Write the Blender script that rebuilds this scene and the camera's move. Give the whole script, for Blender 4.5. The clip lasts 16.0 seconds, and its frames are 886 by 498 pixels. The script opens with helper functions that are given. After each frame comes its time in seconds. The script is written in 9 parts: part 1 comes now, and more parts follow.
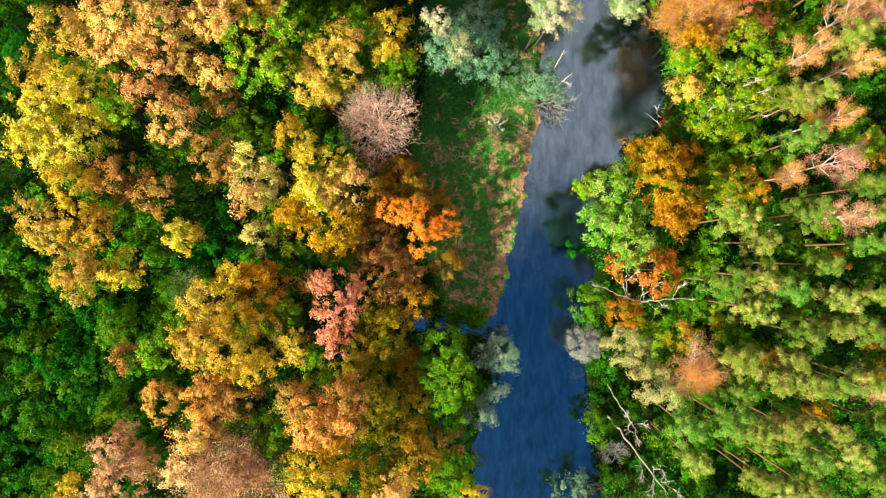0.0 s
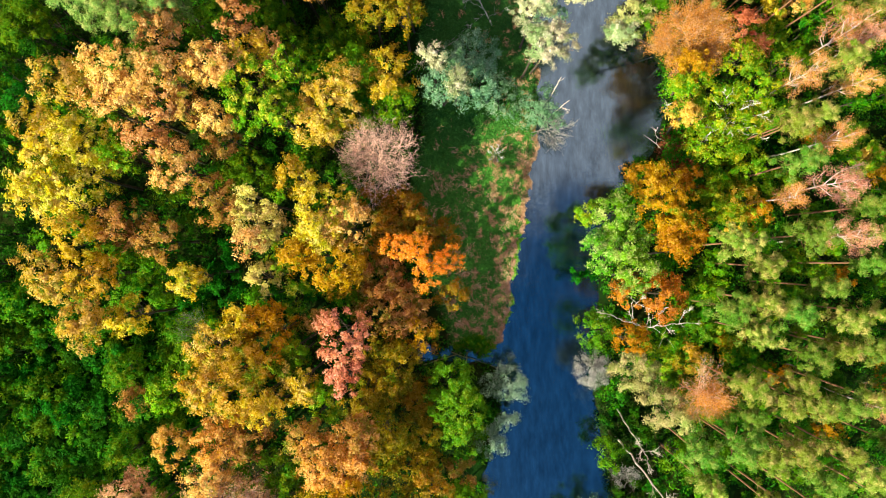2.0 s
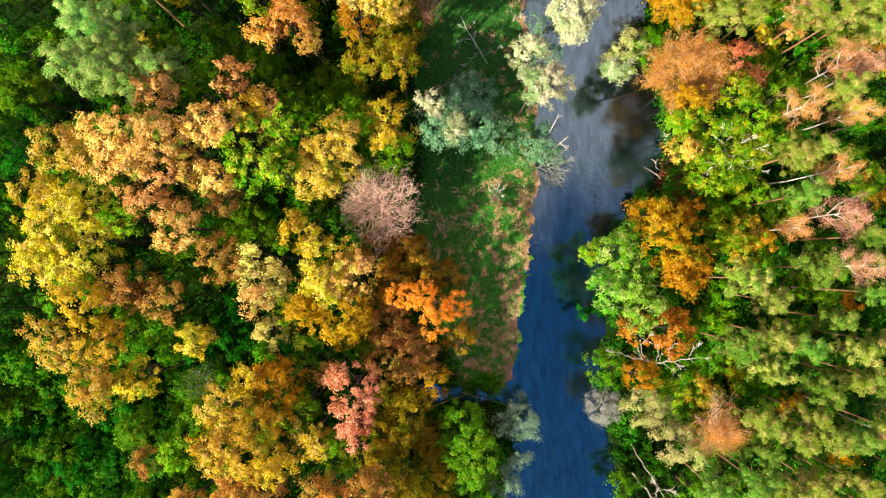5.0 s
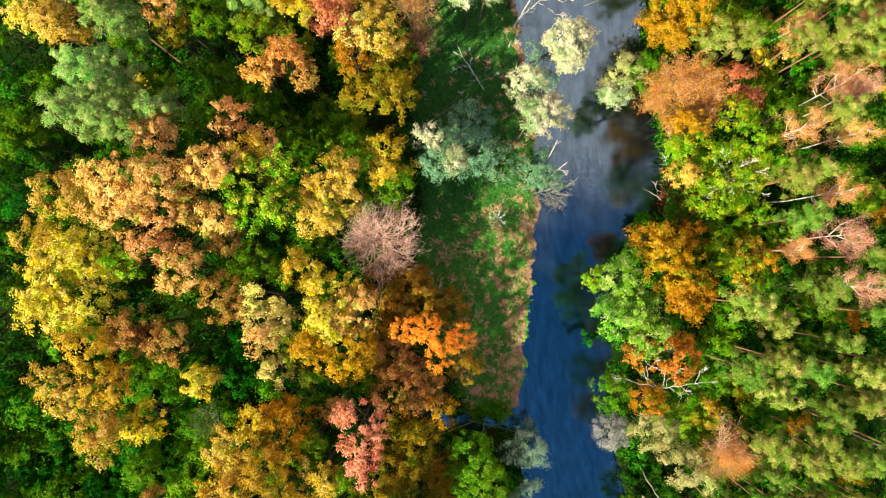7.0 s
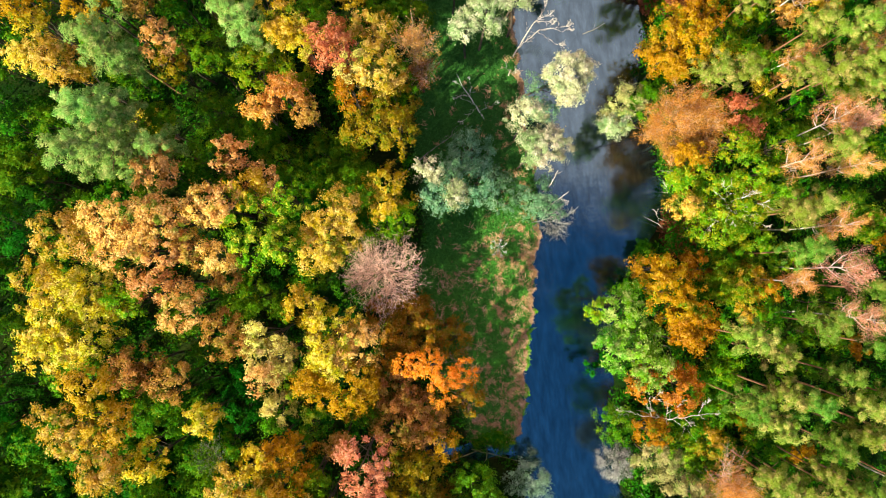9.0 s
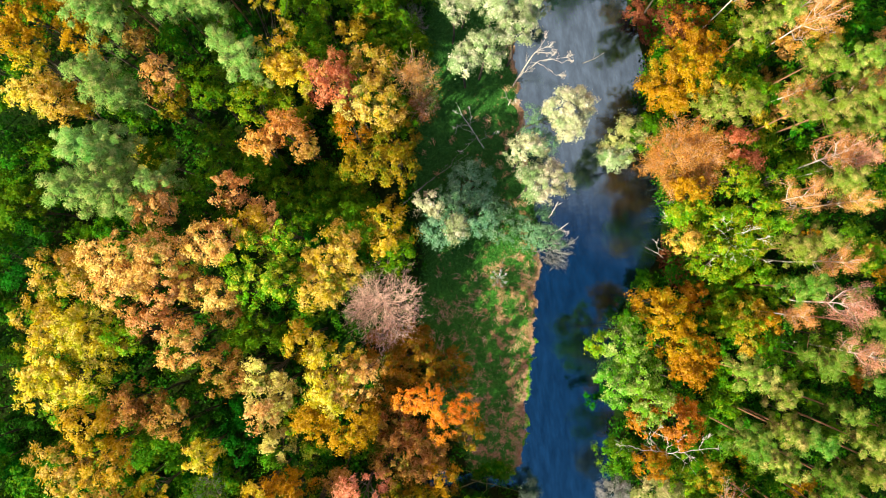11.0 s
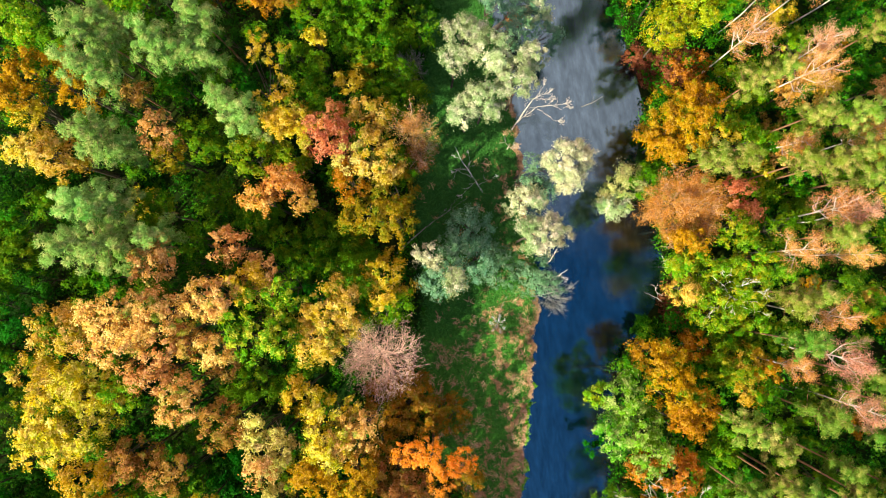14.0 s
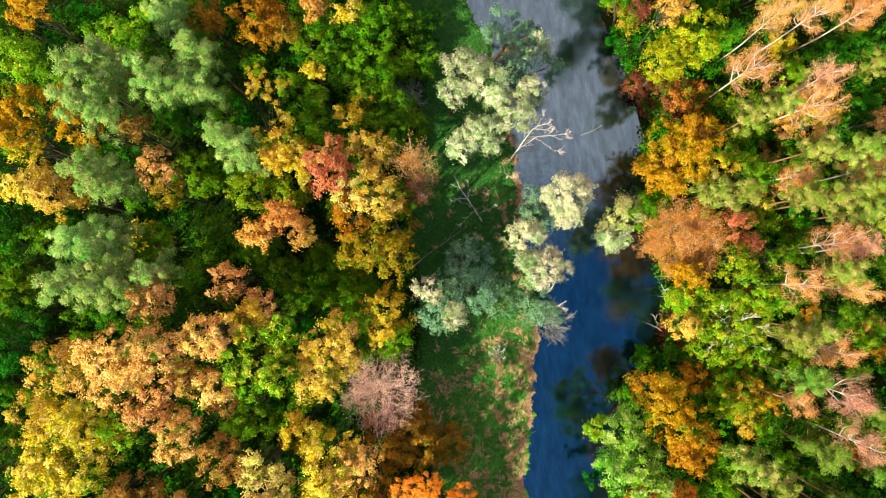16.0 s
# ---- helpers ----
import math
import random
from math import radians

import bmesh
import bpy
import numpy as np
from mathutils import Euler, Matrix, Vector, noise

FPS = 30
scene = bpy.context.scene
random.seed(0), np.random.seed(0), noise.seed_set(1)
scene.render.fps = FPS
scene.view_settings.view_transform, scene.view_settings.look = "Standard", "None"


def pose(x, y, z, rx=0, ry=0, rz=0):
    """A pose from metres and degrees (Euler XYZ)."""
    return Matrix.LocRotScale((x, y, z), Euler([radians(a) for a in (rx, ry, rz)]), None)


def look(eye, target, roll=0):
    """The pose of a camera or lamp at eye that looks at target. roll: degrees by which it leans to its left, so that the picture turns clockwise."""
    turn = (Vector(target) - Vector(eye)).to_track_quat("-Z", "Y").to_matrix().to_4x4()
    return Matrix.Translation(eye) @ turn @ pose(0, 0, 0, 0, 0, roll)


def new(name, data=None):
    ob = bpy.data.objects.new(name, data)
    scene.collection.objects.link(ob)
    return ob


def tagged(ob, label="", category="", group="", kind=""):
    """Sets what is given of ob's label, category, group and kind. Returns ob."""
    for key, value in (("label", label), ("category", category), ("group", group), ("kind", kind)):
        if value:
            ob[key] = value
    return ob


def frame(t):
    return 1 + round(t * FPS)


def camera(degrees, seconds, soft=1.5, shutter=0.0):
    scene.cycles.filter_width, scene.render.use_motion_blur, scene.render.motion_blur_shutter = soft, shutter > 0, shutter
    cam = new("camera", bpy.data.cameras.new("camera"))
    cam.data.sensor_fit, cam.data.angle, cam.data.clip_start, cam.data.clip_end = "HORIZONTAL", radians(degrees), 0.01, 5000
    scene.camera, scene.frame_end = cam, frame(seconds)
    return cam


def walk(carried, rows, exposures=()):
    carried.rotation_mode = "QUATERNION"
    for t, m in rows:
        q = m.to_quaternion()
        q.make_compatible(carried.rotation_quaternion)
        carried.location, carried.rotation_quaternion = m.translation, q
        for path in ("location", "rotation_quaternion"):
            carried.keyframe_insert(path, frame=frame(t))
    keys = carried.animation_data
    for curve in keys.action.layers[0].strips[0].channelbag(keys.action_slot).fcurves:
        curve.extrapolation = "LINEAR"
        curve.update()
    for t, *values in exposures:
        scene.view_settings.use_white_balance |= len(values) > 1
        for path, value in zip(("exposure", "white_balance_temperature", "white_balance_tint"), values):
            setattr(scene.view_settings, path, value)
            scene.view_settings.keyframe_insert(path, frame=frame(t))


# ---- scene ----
FOV = 70.0
cam = camera(FOV, 16.0, soft=1.15)
# seconds, east, north, tilt north, tilt east, turn; the drone keeps 80 m above the water
PATH = [
    (0.0, -0.000, -0.000, 0.002, -0.000, 0.000),
    (0.5, -0.076, 0.792, 0.112, 0.017, -0.498),
    (1.0, -0.149, 1.582, 0.219, 0.035, -1.081),
    (1.5, -0.225, 2.364, 0.320, 0.054, -1.628),
    (2.0, -0.294, 3.111, 0.407, 0.071, -2.081),
    (2.5, -0.345, 3.847, 0.485, 0.084, -2.469),
    (3.0, -0.387, 4.591, 0.558, 0.095, -2.822),
    (3.5, -0.436, 5.347, 0.627, 0.106, -3.216),
    (4.0, -0.481, 6.095, 0.691, 0.117, -3.683),
    (6.5, -0.548, 9.958, 1.009, 0.142, -6.027),
    (7.0, -0.527, 10.759, 1.074, 0.140, -6.400),
    (7.5, -0.501, 11.579, 1.137, 0.138, -6.667),
    (8.0, -0.460, 12.414, 1.195, 0.133, -6.811),
    (8.5, -0.408, 13.266, 1.248, 0.126, -6.868),
    (9.0, -0.339, 14.134, 1.293, 0.114, -6.890),
    (11.5, 0.098, 18.512, 1.471, 0.035, -6.881),
    (12.0, 0.196, 19.391, 1.499, 0.021, -6.912),
    (12.5, 0.297, 20.286, 1.522, 0.009, -6.932),
    (13.0, 0.407, 21.186, 1.541, 0.001, -6.932),
    (13.5, 0.547, 22.085, 1.559, -0.011, -6.925),
    (14.0, 0.693, 22.980, 1.577, -0.021, -6.938),
    (14.5, 0.827, 23.852, 1.591, -0.028, -6.961),
    (15.0, 0.960, 24.723, 1.606, -0.032, -6.965),
    (15.5, 1.087, 25.611, 1.625, -0.034, -6.966),
    (16.0, 1.193, 26.504, 1.646, -0.031, -6.977),
]
walk(cam, [(t, pose(x, y, 80.0, tilt, side, turn)) for t, x, y, tilt, side, turn in PATH], exposures=[(0.0, 0.84), (16.0, 0.84)])

# ---- light ----
SUN_FROM = Vector((-0.77, -0.64, 0.0)).normalized()
SUN_UP = 37.5
world = bpy.data.worlds.new("sky")
scene.world = world
world.use_nodes = True
nt = world.node_tree
for n in list(nt.nodes):
    nt.nodes.remove(n)
sky = nt.nodes.new("ShaderNodeTexSky")
sky.sky_type = "NISHITA"
sky.sun_disc = False
sky.sun_elevation = radians(SUN_UP)
sky.sun_rotation = math.atan2(SUN_FROM.x, SUN_FROM.y)
geo = nt.nodes.new("ShaderNodeTexCoord")
stretch = nt.nodes.new("ShaderNodeMapping")
stretch.inputs["Scale"].default_value = (7.0, 5.0, 2.0)
puffs = nt.nodes.new("ShaderNodeTexNoise")
puffs.inputs["Scale"].default_value = 1.0
puffs.inputs["Detail"].default_value = 6.0
puffs.inputs["Roughness"].default_value = 0.6
split = nt.nodes.new("ShaderNodeSeparateXYZ")
bank = nt.nodes.new("ShaderNodeMath")          # the cloud bank thickens to the north
bank.operation = "MULTIPLY_ADD"
bank.inputs[1].default_value = 1.5
bank.inputs[2].default_value = 0.0
add = nt.nodes.new("ShaderNodeMath")
add.operation = "ADD"
cover = nt.nodes.new("ShaderNodeMapRange")
cover.interpolation_type = "SMOOTHSTEP"
cover.inputs["From Min"].default_value = 0.46
cover.inputs["From Max"].default_value = 0.74
mix = nt.nodes.new("ShaderNodeMixRGB")
mix.inputs[2].default_value = (7.4, 5.7, 6.7, 1)
back = nt.nodes.new("ShaderNodeBackground")
back.inputs["Strength"].default_value = 0.082
out = nt.nodes.new("ShaderNodeOutputWorld")
nt.links.new(geo.outputs["Generated"], stretch.inputs["Vector"])
nt.links.new(stretch.outputs["Vector"], puffs.inputs["Vector"])
nt.links.new(geo.outputs["Generated"], split.inputs["Vector"])
nt.links.new(split.outputs["Y"], bank.inputs[0])
nt.links.new(bank.outputs[0], add.inputs[0])
nt.links.new(puffs.outputs["Fac"], add.inputs[1])
nt.links.new(add.outputs[0], cover.inputs["Value"])
nt.links.new(cover.outputs["Result"], mix.inputs[0])
deep = nt.nodes.new("ShaderNodeHueSaturation")   # a clear, deep autumn blue
deep.inputs["Saturation"].default_value = 1.45
deep.inputs["Value"].default_value = 1.25
nt.links.new(sky.outputs["Color"], deep.inputs["Color"])
nt.links.new(deep.outputs["Color"], mix.inputs[1])
nt.links.new(mix.outputs[0], back.inputs["Color"])
nt.links.new(back.outputs[0], out.inputs["Surface"])

sun = new("sun", bpy.data.lights.new("sun", "SUN"))
sun.data.energy = 5.0
sun.data.angle = radians(0.6)
sun.data.color = (0.975, 0.98, 0.73)
sun_way = SUN_FROM * math.cos(radians(SUN_UP)) + Vector((0, 0, math.sin(radians(SUN_UP))))
sun.matrix_world = look(sun_way * 300, (0, 0, 0))


# ---- materials ----
def material(name):
    m = bpy.data.materials.new(name)
    m.use_nodes = True
    return m, m.node_tree, m.node_tree.nodes["Principled BSDF"], m.node_tree.nodes["Material Output"]


def noise_node(t, scale, detail=4.0, rough=0.55, source="Position"):
    n = t.nodes.new("ShaderNodeTexNoise")
    n.inputs["Scale"].default_value = scale
    n.inputs["Detail"].default_value = detail
    n.inputs["Roughness"].default_value = rough
    g = t.nodes.new("ShaderNodeNewGeometry")
    t.links.new(g.outputs[source], n.inputs["Vector"])
    return n


def ramp(t, fac, low, high):
    n = t.nodes.new("ShaderNodeMapRange")
    n.inputs["From Min"].default_value = low
    n.inputs["From Max"].default_value = high
    t.links.new(fac, n.inputs["Value"])
    return n.outputs["Result"]


def blend(t, fac, a, b, mode="MIX"):
    n = t.nodes.new("ShaderNodeMixRGB")
    n.blend_type = mode
    for sock, v in zip(n.inputs, (fac, a, b)):
        if hasattr(v, "is_linked"):
            t.links.new(v, sock)
        elif isinstance(v, float):
            sock.default_value = v
        else:
            sock.default_value = (*v, 1)
    return n.outputs[0]


def leaf_material(name, main, second, third=None, patch=0.55, glow=0.17, vary=0.014, still=0.0):
    """Foliage: two or three leaf colours in patches as broad as a bough, each leaf a little different."""
    m, t, b, o = material(name)
    col = blend(t, ramp(t, noise_node(t, patch, 3.0).outputs["Fac"], 0.42, 0.60), main, second)
    g = t.nodes.new("ShaderNodeNewGeometry")
    if third:
        col = blend(t, ramp(t, noise_node(t, 1.1, 3.0, 0.65).outputs["Fac"], 0.48, 0.62), col, third)
    if still:                                     # boughs that have not turned yet
        late = ramp(t, noise_node(t, 0.42, 4.0, 0.6).outputs["Fac"], 0.57, 0.66)
        part_of = t.nodes.new("ShaderNodeMath")
        part_of.operation = "MULTIPLY"
        part_of.inputs[1].default_value = still
        t.links.new(late, part_of.inputs[0])
        col = blend(t, part_of.outputs[0], col, (0.10, 0.26, 0.010))
    hs = t.nodes.new("ShaderNodeHueSaturation")
    t.links.new(col, hs.inputs["Color"])
    for sock, lo, hi in (("Value", 0.62, 1.34), ("Saturation", 1.10, 0.95)):
        r = t.nodes.new("ShaderNodeMapRange")
        r.inputs["To Min"].default_value, r.inputs["To Max"].default_value = lo, hi
        t.links.new(g.outputs["Random Per Island"], r.inputs["Value"])
        t.links.new(r.outputs["Result"], hs.inputs[sock])
    own = t.nodes.new("ShaderNodeObjectInfo")        # no two trees quite alike
    tone = t.nodes.new("ShaderNodeHueSaturation")
    t.links.new(hs.outputs["Color"], tone.inputs["Color"])
    for sock, lo, hi in (("Hue", 0.5 - vary, 0.5 + vary), ("Value", 0.86, 1.14)):
        r = t.nodes.new("ShaderNodeMapRange")
        r.inputs["To Min"].default_value, r.inputs["To Max"].default_value = lo, hi
        t.links.new(own.outputs["Random"], r.inputs["Value"])
        t.links.new(r.outputs["Result"], tone.inputs[sock])
    hs = tone
    t.links.new(hs.outputs["Color"], b.inputs["Base Color"])
    b.inputs["Roughness"].default_value = 0.75
    b.inputs["Specular IOR Level"].default_value = 0.04
    tr = t.nodes.new("ShaderNodeBsdfTranslucent")
    t.links.new(hs.outputs["Color"], tr.inputs["Color"])
    mx = t.nodes.new("ShaderNodeMixShader")
    mx.inputs[0].default_value = glow
    t.links.new(b.outputs[0], mx.inputs[1])
    t.links.new(tr.outputs[0], mx.inputs[2])
    t.links.new(mx.outputs[0], o.inputs["Surface"])
    return m


def bark_material(name, a, c, scale=3.0):
    m, t, b, o = material(name)
    n = noise_node(t, scale, 5.0, 0.7)
    t.links.new(blend(t, ramp(t, n.outputs["Fac"], 0.35, 0.65), a, c), b.inputs["Base Color"])
    b.inputs["Roughness"].default_value = 0.85
    bump = t.nodes.new("ShaderNodeBump")
    bump.inputs["Strength"].default_value = 0.6
    bump.inputs["Distance"].default_value = 0.03
    t.links.new(noise_node(t, scale * 6, 4.0).outputs["Fac"], bump.inputs["Height"])
    t.links.new(bump.outputs[0], b.inputs["Normal"])
    return m


LEAF = {
    "honey": leaf_material("leaf_honey", (0.69, 0.435, 0.055), (0.46, 0.385, 0.02), (0.79, 0.53, 0.13), still=0.9),
    "blush": leaf_material("leaf_blush", (0.66, 0.42, 0.29), (0.52, 0.30, 0.19), (0.74, 0.49, 0.36)),
    "frost": leaf_material("leaf_frost", (0.27, 0.4, 0.23), (0.2, 0.32, 0.165), (0.37, 0.46, 0.31)),
    "ember": leaf_material("leaf_ember", (0.7, 0.31, 0.06), (0.54, 0.2, 0.04), (0.76, 0.4, 0.11)),
    "coral": leaf_material("leaf_coral", (0.7, 0.25, 0.09), (0.55, 0.17, 0.06), (0.74, 0.33, 0.13), still=0.3),
    "ash": leaf_material("leaf_ash", (0.36, 0.35, 0.29), (0.26, 0.26, 0.21), (0.44, 0.4, 0.35)),
    "sage": leaf_material("leaf_sage", (0.5, 0.46, 0.15), (0.28, 0.38, 0.08), (0.64, 0.52, 0.22)),
    "reed": leaf_material("leaf_reed", (0.62, 0.38, 0.2), (0.48, 0.29, 0.13), (0.72, 0.46, 0.27)),
    "yellow": leaf_material("leaf_yellow", (0.74, 0.53, 0.03), (0.42, 0.44, 0.015), (0.84, 0.6, 0.13), still=0.5),
    "gold": leaf_material("leaf_gold", (0.67, 0.435, 0.028), (0.44, 0.37, 0.014), (0.76, 0.49, 0.07), still=0.9),
    "lemon": leaf_material("leaf_lemon", (0.37, 0.385, 0.01), (0.2, 0.33, 0.006), (0.56, 0.42, 0.02), still=0.7),
    "lime": leaf_material("leaf_lime", (0.18, 0.32, 0.008), (0.085, 0.26, 0.005), (0.43, 0.37, 0.02), still=0.8),
    "fawn": leaf_material("leaf_fawn", (0.70, 0.40, 0.17), (0.54, 0.29, 0.10), (0.80, 0.50, 0.26), still=0.6),
    "tan": leaf_material("leaf_tan", (0.77, 0.405, 0.11), (0.59, 0.29, 0.058), (0.84, 0.52, 0.175), still=0.8),
    "orange": leaf_material("leaf_orange", (0.71, 0.375, 0.07), (0.55, 0.275, 0.045), (0.75, 0.465, 0.105), still=0.7),
    "flame": leaf_material("leaf_flame", (0.88, 0.3, 0.033), (0.8, 0.25, 0.025), (0.9, 0.37, 0.055)),
    "rusty": leaf_material("leaf_rusty", (0.44, 0.2, 0.045), (0.28, 0.21, 0.028), (0.55, 0.26, 0.07), still=0.6),
    "russet": leaf_material("leaf_russet", (0.26, 0.085, 0.035), (0.17, 0.06, 0.03), (0.34, 0.13, 0.05)),
    "rose": leaf_material("leaf_rose", (0.79, 0.39, 0.21), (0.64, 0.285, 0.14), (0.85, 0.48, 0.28)),
    "oak": leaf_material("leaf_oak", (0.12, 0.33, 0.006), (0.065, 0.24, 0.005), (0.58, 0.57, 0.045)),
    "rust": leaf_material("leaf_rust", (0.50, 0.16, 0.022), (0.38, 0.12, 0.02), (0.58, 0.22, 0.035)),
    # almost black: the south-east bank's shade is put into this leaf
    "ivy": leaf_material("leaf_ivy_shade", (0.010, 0.045, 0.004), (0.018, 0.070, 0.005), (0.040, 0.050, 0.012)),
    "brown": leaf_material("leaf_brown", (0.46, 0.21, 0.02), (0.35, 0.19, 0.02), (0.27, 0.21, 0.02), still=0.6),
    "pink": leaf_material("leaf_pink", (0.74, 0.28, 0.14), (0.56, 0.17, 0.08), (0.82, 0.38, 0.21)),
    "bronze": leaf_material("leaf_bronze", (0.27, 0.18, 0.01), (0.1, 0.19, 0.007), (0.39, 0.22, 0.015)),
    "amber": leaf_material("leaf_amber", (0.47, 0.205, 0.008), (0.34, 0.165, 0.006), (0.55, 0.29, 0.015), still=0.9),
    "green": leaf_material("leaf_green", (0.16, 0.38, 0.007), (0.085, 0.28, 0.005), (0.46, 0.52, 0.03)),
    "mid": leaf_material("leaf_mid", (0.100, 0.270, 0.006), (0.060, 0.210, 0.004), (0.170, 0.290, 0.007)),
    "leafy": leaf_material("leaf_leafy", (0.095, 0.27, 0.008), (0.055, 0.2, 0.005), (0.2, 0.32, 0.016)),
    # green lowered until it holds the shade between taller trees
    "dark": leaf_material("leaf_dark_shade", (0.014, 0.115, 0.003), (0.03, 0.17, 0.004), (0.008, 0.068, 0.002)),
    "fern": leaf_material("leaf_fern", (0.03, 0.175, 0.004), (0.055, 0.225, 0.004), (0.14, 0.26, 0.006)),
    "olive": leaf_material("leaf_olive", (0.085, 0.240, 0.004), (0.040, 0.200, 0.003), (0.200, 0.280, 0.008)),
    "pale": leaf_material("leaf_pale", (0.66, 0.52, 0.12), (0.5, 0.48, 0.07), (0.74, 0.56, 0.18), still=0.9),
    "willow": leaf_material("leaf_willow", (0.38, 0.45, 0.19), (0.22, 0.35, 0.11), (0.7, 0.64, 0.41)),
    "cream": leaf_material("leaf_cream", (0.59, 0.55, 0.3), (0.33, 0.41, 0.17), (0.78, 0.66, 0.44)),
    "silver": leaf_material("leaf_silver", (0.175, 0.36, 0.18), (0.115, 0.285, 0.11), (0.28, 0.42, 0.235)),
    "mint": leaf_material("leaf_mint", (0.19, 0.43, 0.025), (0.1, 0.33, 0.015), (0.5, 0.57, 0.15)),
    "needle": leaf_material("leaf_needle", (0.235, 0.315, 0.036), (0.13, 0.235, 0.02), (0.47, 0.39, 0.105), vary=0.018),
    "pinegreen": leaf_material("leaf_pinegreen", (0.14, 0.28, 0.03), (0.075, 0.21, 0.016), (0.26, 0.31, 0.055), vary=0.018),
    "bluepine": leaf_material("leaf_bluepine", (0.225, 0.41, 0.078), (0.135, 0.31, 0.045), (0.42, 0.47, 0.13)),
    "peach": leaf_material("leaf_peach", (0.78, 0.365, 0.105), (0.62, 0.27, 0.065), (0.84, 0.45, 0.16)),
    # near-black green, with the shade of canopy gaps mixed into the leaf colour
    "under": leaf_material("leaf_under_shade", (0.014, 0.1, 0.002), (0.028, 0.14, 0.003), (0.055, 0.135, 0.004)),
    "lush": leaf_material("leaf_lush", (0.018, 0.115, 0.003), (0.036, 0.175, 0.004), (0.085, 0.22, 0.006)),
}
BARK = bark_material("bark_grey_brown", (0.05, 0.035, 0.022), (0.13, 0.09, 0.06))
PINE_BARK = bark_material("bark_pine", (0.24, 0.10, 0.045), (0.42, 0.20, 0.10))
BIRCH_BARK = bark_material("bark_birch", (0.86, 0.74, 0.65), (0.66, 0.52, 0.44), 1.5)
DEAD_WOOD = bark_material("dead_wood", (0.80, 0.68, 0.56), (0.58, 0.46, 0.36), 2.0)
TWIG_WOOD = bark_material("twig_wood", (0.72, 0.47, 0.30), (0.48, 0.28, 0.17), 2.0)
PINK_TWIG = bark_material("twig_pink", (0.86, 0.55, 0.41), (0.60, 0.33, 0.22), 1.2)
PALE_TWIG = bark_material("twig_pale", (0.80, 0.56, 0.44), (0.62, 0.38, 0.27), 1.5)
GREY_TWIG = bark_material("twig_grey", (0.34, 0.31, 0.27), (0.22, 0.20, 0.17), 2.0)
LIGHT_TWIG = bark_material("twig_bleached", (0.76, 0.73, 0.67), (0.58, 0.54, 0.48), 2.0)
MOSS_WOOD = bark_material("mossy_wood", (0.17, 0.19, 0.04), (0.30, 0.27, 0.08), 2.0)


def ground_colour(t):
    """Meadow grass with dry tawny patches; under the trees litter and moss holding painted shade."""
    big = noise_node(t, 0.16, 3.0)
    mid = noise_node(t, 0.95, 6.0, 0.68)
    fine = noise_node(t, 4.0, 6.0, 0.7)
    grass = blend(t, ramp(t, fine.outputs["Fac"], 0.3, 0.7), (0.028, 0.150, 0.014), (0.115, 0.360, 0.042))
    rank = blend(t, ramp(t, fine.outputs["Fac"], 0.3, 0.7), (0.024, 0.120, 0.018), (0.075, 0.235, 0.036))
    place = t.nodes.new("ShaderNodeNewGeometry")
    where = t.nodes.new("ShaderNodeSeparateXYZ")
    t.links.new(place.outputs["Position"], where.inputs[0])
    grass = blend(t, ramp(t, where.outputs["Y"], 10.0, 26.0), grass, rank)   # darker, ranker sedge upstream
    dry = blend(t, ramp(t, fine.outputs["Fac"], 0.3, 0.7), (0.42, 0.22, 0.09), (0.72, 0.42, 0.21))
    g = t.nodes.new("ShaderNodeNewGeometry")
    xyz = t.nodes.new("ShaderNodeSeparateXYZ")
    t.links.new(g.outputs["Position"], xyz.inputs[0])
    rise = t.nodes.new("ShaderNodeMath")          # drier towards the river's edge
    rise.operation = "MULTIPLY_ADD"
    rise.inputs[1].default_value, rise.inputs[2].default_value = 0.010, -0.011
    t.links.new(xyz.outputs["X"], rise.inputs[0])
    north = t.nodes.new("ShaderNodeMath")         # and greener upstream
    north.operation = "MULTIPLY_ADD"
    north.inputs[1].default_value = -0.0034
    t.links.new(xyz.outputs["Y"], north.inputs[0])
    t.links.new(rise.outputs[0], north.inputs[2])
    both = t.nodes.new("ShaderNodeMath")
    t.links.new(north.outputs[0], both.inputs[0])
    t.links.new(mid.outputs["Fac"], both.inputs[1])
    return blend(t, ramp(t, both.outputs[0], 0.55, 0.63), grass, dry), big


